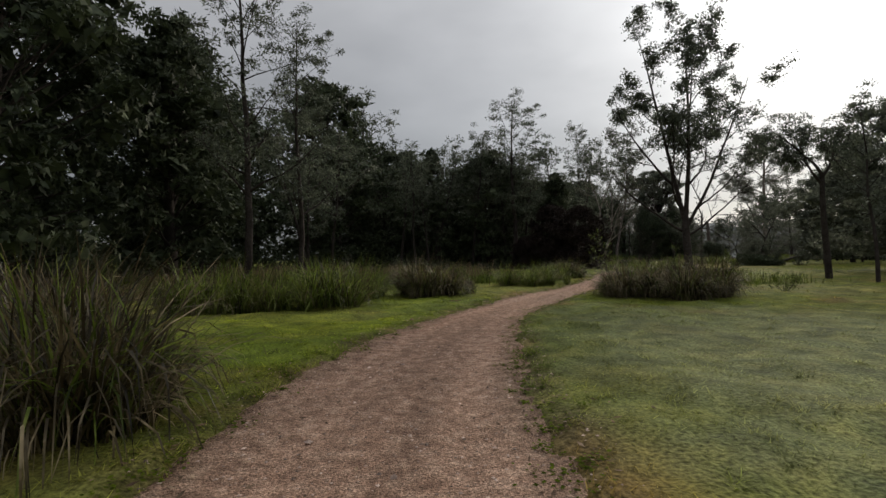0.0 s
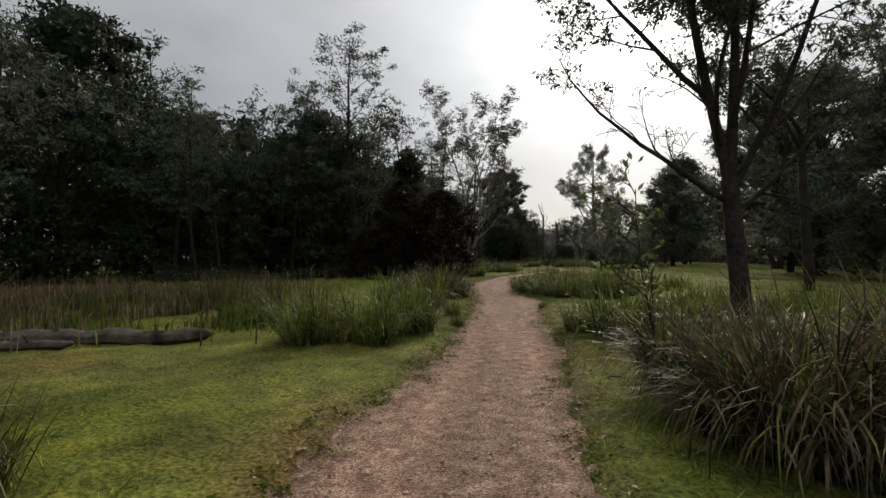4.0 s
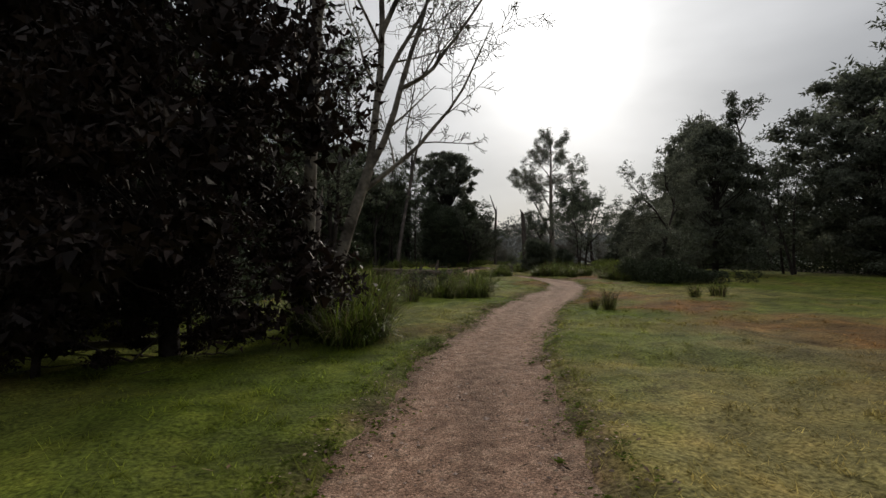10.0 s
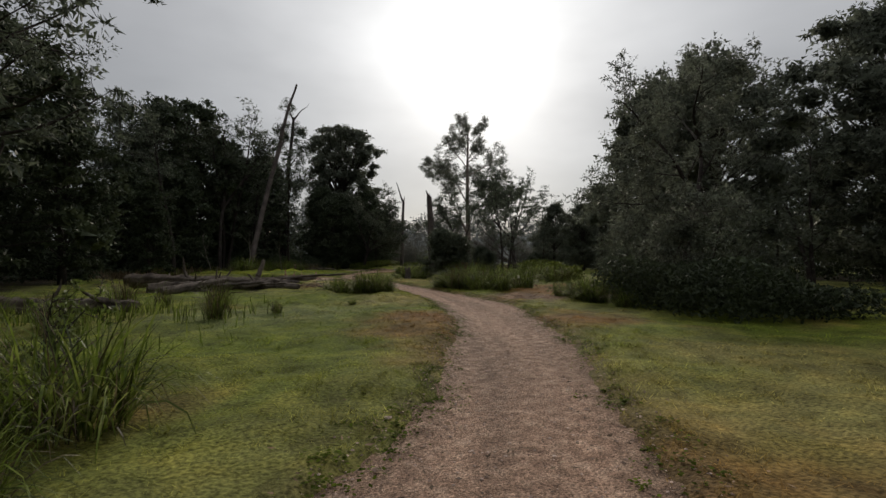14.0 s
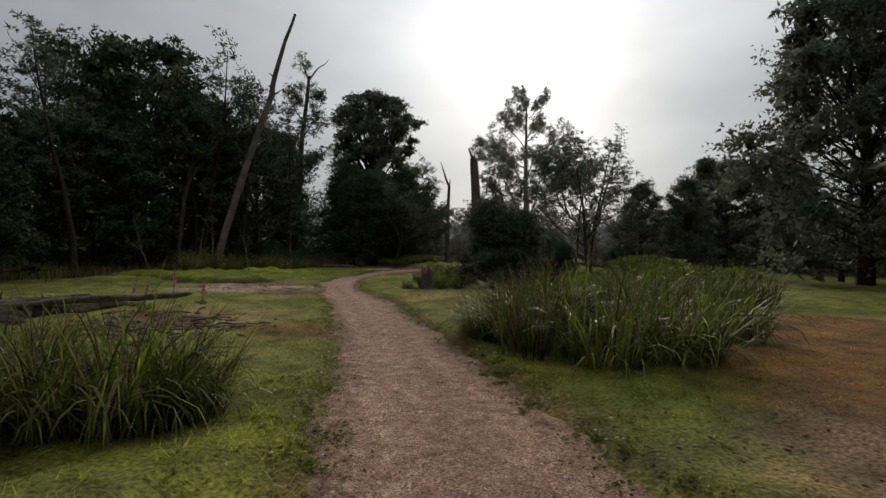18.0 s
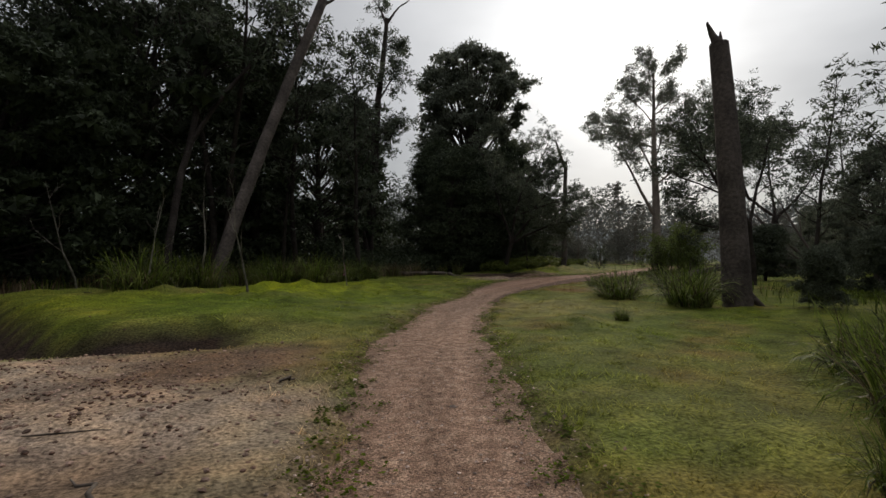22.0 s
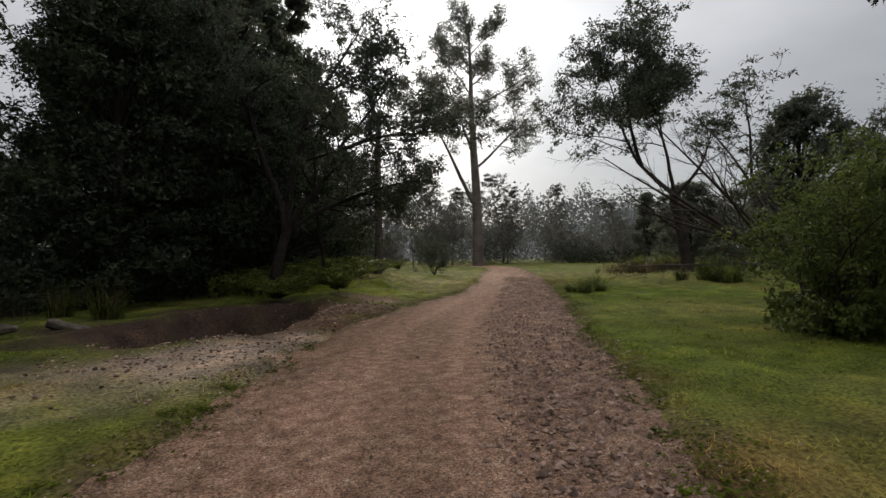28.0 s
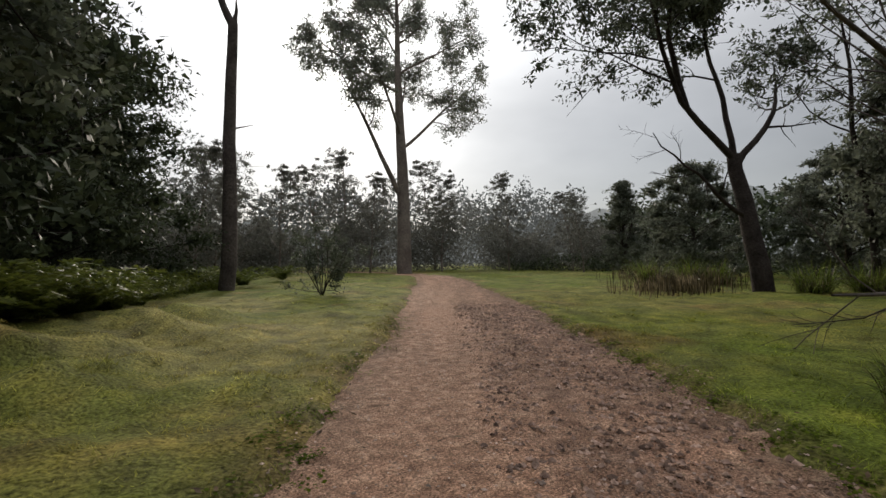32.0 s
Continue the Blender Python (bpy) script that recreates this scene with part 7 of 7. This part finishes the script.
def make_foxglove(at, seed, height):
    """A foxglove: a stem, a rosette of leaves and a spike of bells."""
    rng = np.random.default_rng(seed)
    ob = empty("foxglove", "foxglove with a spike of purple-pink bells", "flower", "foxgloves", (*at, height_at(*at)))
    stem = limb(rng, (0, 0, -0.02), (0.05, 0.02, 1), height, 0.008, 0.003, 6, 0.04)
    v, f = tubes([stem], 6)
    part("stem", mesh_from("stem", v, f, M["frond"], True), ob)
    for k in range(18):
        t = 0.45 + 0.5 * k / 18
        p = np.array([np.interp(t * 6, range(7), stem[0][:, c]) for c in range(3)])
        a = k * 2.4
        size = 0.035 * (1.25 - t)
        way = np.array([math.cos(a), math.sin(a), -0.6])
        v, f = tubes([(np.array([p, p + way * size * 0.6, p + way * size * 1.5]), np.array([0.003, size * 0.28, size * 0.42]))], 7)
        part("bell", mesh_from("bell", v, f, M["flower"], True), ob)
    c = np.c_[np.cos(np.arange(10) * 2.4), np.sin(np.arange(10) * 2.4), np.full(10, 0.4)]
    v, f = leaf_quads(rng, c * 0.08, 0.16, 0.06, 0.1, c)
    part("leaves", mesh_from("leaves", v, f, M["frond"]), ob)


for k, (x, y, h) in enumerate(((24.1, 61.0, 0.6), (19.45, 46.6, 0.4), (19.6, 46.3, 0.42), (19.9, 48.9, 0.6), (20.3, 46.9, 0.4), (34.8, 61.2, 0.6))):
    make_foxglove((x, y), 740 + k, h)


def make_seed_stalk(at, seed, height):
    """A sedge stalk with a burst of brown seed heads."""
    rng = np.random.default_rng(seed)
    ob = empty("seed_stalk", "tall sedge stalk with brown seed heads", "sedge", "seed stalks", (*at, height_at(*at)))
    stem = limb(rng, (0, 0, -0.02), (rng.normal() * 0.12, rng.normal() * 0.12, 1), height, 0.006, 0.003, 6, 0.04)
    v, f = tubes([stem], 5)
    part("stem", mesh_from("stem", v, f, M["sedge"], True), ob)
    tip = stem[0][-1]
    for _ in range(7):
        ray = limb(rng, tip, unit(rng, 1)[0] + np.array([0, 0, 0.4]), 0.07, 0.003, 0.011, 3, 0.1)
        v, f = tubes([ray], 5)
        part("seed_head", mesh_from("seed_head", v, f, M["seed"], True), ob)


for k, (x, y, h) in enumerate(((23.0, 42.7, 0.62), (22.85, 42.45, 0.5), (22.55, 42.5, 0.4), (23.2, 42.4, 0.6), (23.9, 43.3, 0.66), (23.5, 42.9, 0.7), (24.4, 43.4, 0.7), (8.6, 17.3, 0.7), (9.0, 17.9, 0.75), (8.1, 16.6, 0.7))):
    make_seed_stalk((x, y), 760 + k, h)

# clods and stones that lie about on the bare ground


def make_clods(label, cx, cy, r, count, size, mat, seed):
    rng = np.random.default_rng(seed)
    x, y = cx + rng.normal(size=count) * r, cy + rng.normal(size=count) * r
    out, _, _ = beside_path(x, y)
    z = ground_z(x, y, out)
    rad = size * rng.uniform(0.4, 1.3, count)
    ico = bmesh.new()
    bmesh.ops.create_icosphere(ico, subdivisions=1, radius=1)
    base = np.array([v.co[:] for v in ico.verts])
    tri = np.array([[v.index for v in f.verts] for f in ico.faces])
    ico.free()
    v = base[None] * rng.uniform(0.65, 1.25, (count, len(base), 1)) * rad[:, None, None] * np.array([1, 1, 0.6])
    v = v + np.c_[x, y, z + rad * 0.25][:, None, :]
    me = mesh_from("clods", v.reshape(-1, 3), (tri[None] + len(base) * np.arange(count)[:, None, None]).reshape(-1, 3), M[mat])
    tagged(new("clods", me), label, "clods", kind="stuff")


make_clods("pale crumbling clods on the bare ground", 21.4, 51.2, 0.75, 900, 0.013, "clod", 781)
make_clods("dark damp clods on the bare ground", 21.4, 51.2, 0.8, 700, 0.011, "soil", 786)
make_clods("pale crumbling clods beside the pit", 30.2, 64.3, 0.7, 900, 0.014, "clod", 782)
make_clods("dark soil clods round the washed-out pit", 31.5, 66.1, 0.9, 300, 0.02, "soil", 783)
make_clods("pale crumbling clods along the brink of the pit", 32.6, 66.4, 0.6, 500, 0.02, "clod", 785)
make_clods("dark soil and bark heaped in the debris", 19.7, 44.9, 0.42, 420, 0.024, "soil", 787)
make_clods("dark soil clods at the side track", 22.4, 39.6, 0.45, 140, 0.012, "soil", 784)


def make_track_clods(seed, count, s_lo, s_hi):
    """Churned crumbs of gravel along the path's right-hand side."""
    rng = np.random.default_rng(seed)
    k = rng.integers(int((s_lo + 14) / 0.2), int((s_hi + 14) / 0.2), count)
    lo, hi = edges(LINE_S[k])
    off = 0.25 + (hi - 0.25) * rng.random(count)
    p = LINE[k] + off[:, None] * LINE_N[k] + rng.uniform(-0.1, 0.1, (count, 2))
    rad = 0.005 + 0.018 * rng.random(count) ** 2.5
    base = np.array([(1, 0, 0), (0.3, 0.95, 0), (-0.8, 0.6, 0), (-0.8, -0.6, 0), (0.3, -0.95, 0), (0.1, 0.1, 0.75), (-0.25, -0.1, 0.6)], float)
    tri = np.array([(0, 1, 5), (1, 2, 5), (2, 6, 5), (2, 3, 6), (3, 4, 6), (4, 5, 6), (4, 0, 5)])
    turn = rng.uniform(0, 6.28, count)
    v = base[None] * rng.uniform(0.6, 1.3, (count, 7, 1)) * rad[:, None, None]
    v = np.stack([v[..., 0] * np.cos(turn)[:, None] - v[..., 1] * np.sin(turn)[:, None], v[..., 0] * np.sin(turn)[:, None] + v[..., 1] * np.cos(turn)[:, None], v[..., 2]], -1)
    v = v + np.c_[p, np.full(count, 0.004)][:, None, :]
    me = mesh_from("clods", v.reshape(-1, 3), (tri[None] + 7 * np.arange(count)[:, None, None]).reshape(-1, 3), M["clod"])
    tagged(new("clods", me), "churned crumbs and small clods along the path", "clods", kind="stuff")


make_track_clods(790, 20000, 63, 86)


def make_litter(seed, count, s_lo, s_hi):
    """Dead leaves, bark flakes and bits of twig strewn along both edges of the path."""
    rng = np.random.default_rng(seed)
    k = rng.integers(int((s_lo + 14) / 0.2), int((s_hi + 14) / 0.2), count)
    lo, hi = edges(LINE_S[k])
    d = rng.normal(size=count) * 0.16
    off = np.where(rng.random(count) < 0.5, lo + d, hi + d)
    loose = rng.random(count) < 0.25
    off = np.where(loose, lo + (hi - lo) * rng.random(count), off)
    p = LINE[k] + off[:, None] * LINE_N[k] + rng.uniform(-0.1, 0.1, (count, 2))
    out, _, _ = beside_path(p[:, 0], p[:, 1])
    z = np.where(out > 0.03, ground_z(p[:, 0], p[:, 1], out) + 0.012, 0.012) + rng.uniform(0, 0.006, count)
    a = rng.uniform(0, 6.28, count)
    long, thin = rng.uniform(0.008, 0.03, (count, 1)), rng.uniform(0.003, 0.009, (count, 1))
    u = np.c_[np.cos(a), np.sin(a), rng.uniform(-0.25, 0.25, count)] * long
    w = np.c_[-np.sin(a), np.cos(a), rng.uniform(-0.4, 0.4, count)] * thin
    c = np.c_[p, z]
    v = np.stack([c - u, c + w, c + u, c - w], 1).reshape(-1, 3)
    me = mesh_from("litter", v, np.arange(4 * count).reshape(-1, 4)[:, ::-1], M["litter"])
    tagged(new("leaf_litter", me), "dead leaves and bark flakes strewn along the path", "litter", kind="stuff")


make_litter(791, 9000, -1, 84)
for k, (x, y, r, n) in enumerate(((-0.45, 4.65, 0.05, 60), (10.6, 28.3, 0.06, 70), (-0.35, 6.2, 0.08, 50), (0.2, 8.4, 0.05, 40), (23.9, 54.4, 0.03, 20), (26.1, 57.8, 0.1, 50), (20.6, 42.0, 0.05, 30), (12.0, 29.6, 0.05, 30))):
    make_clods("small heap of dark damp leaf mould on the path", x, y, r, n, 0.008, "soil", 792 + k)
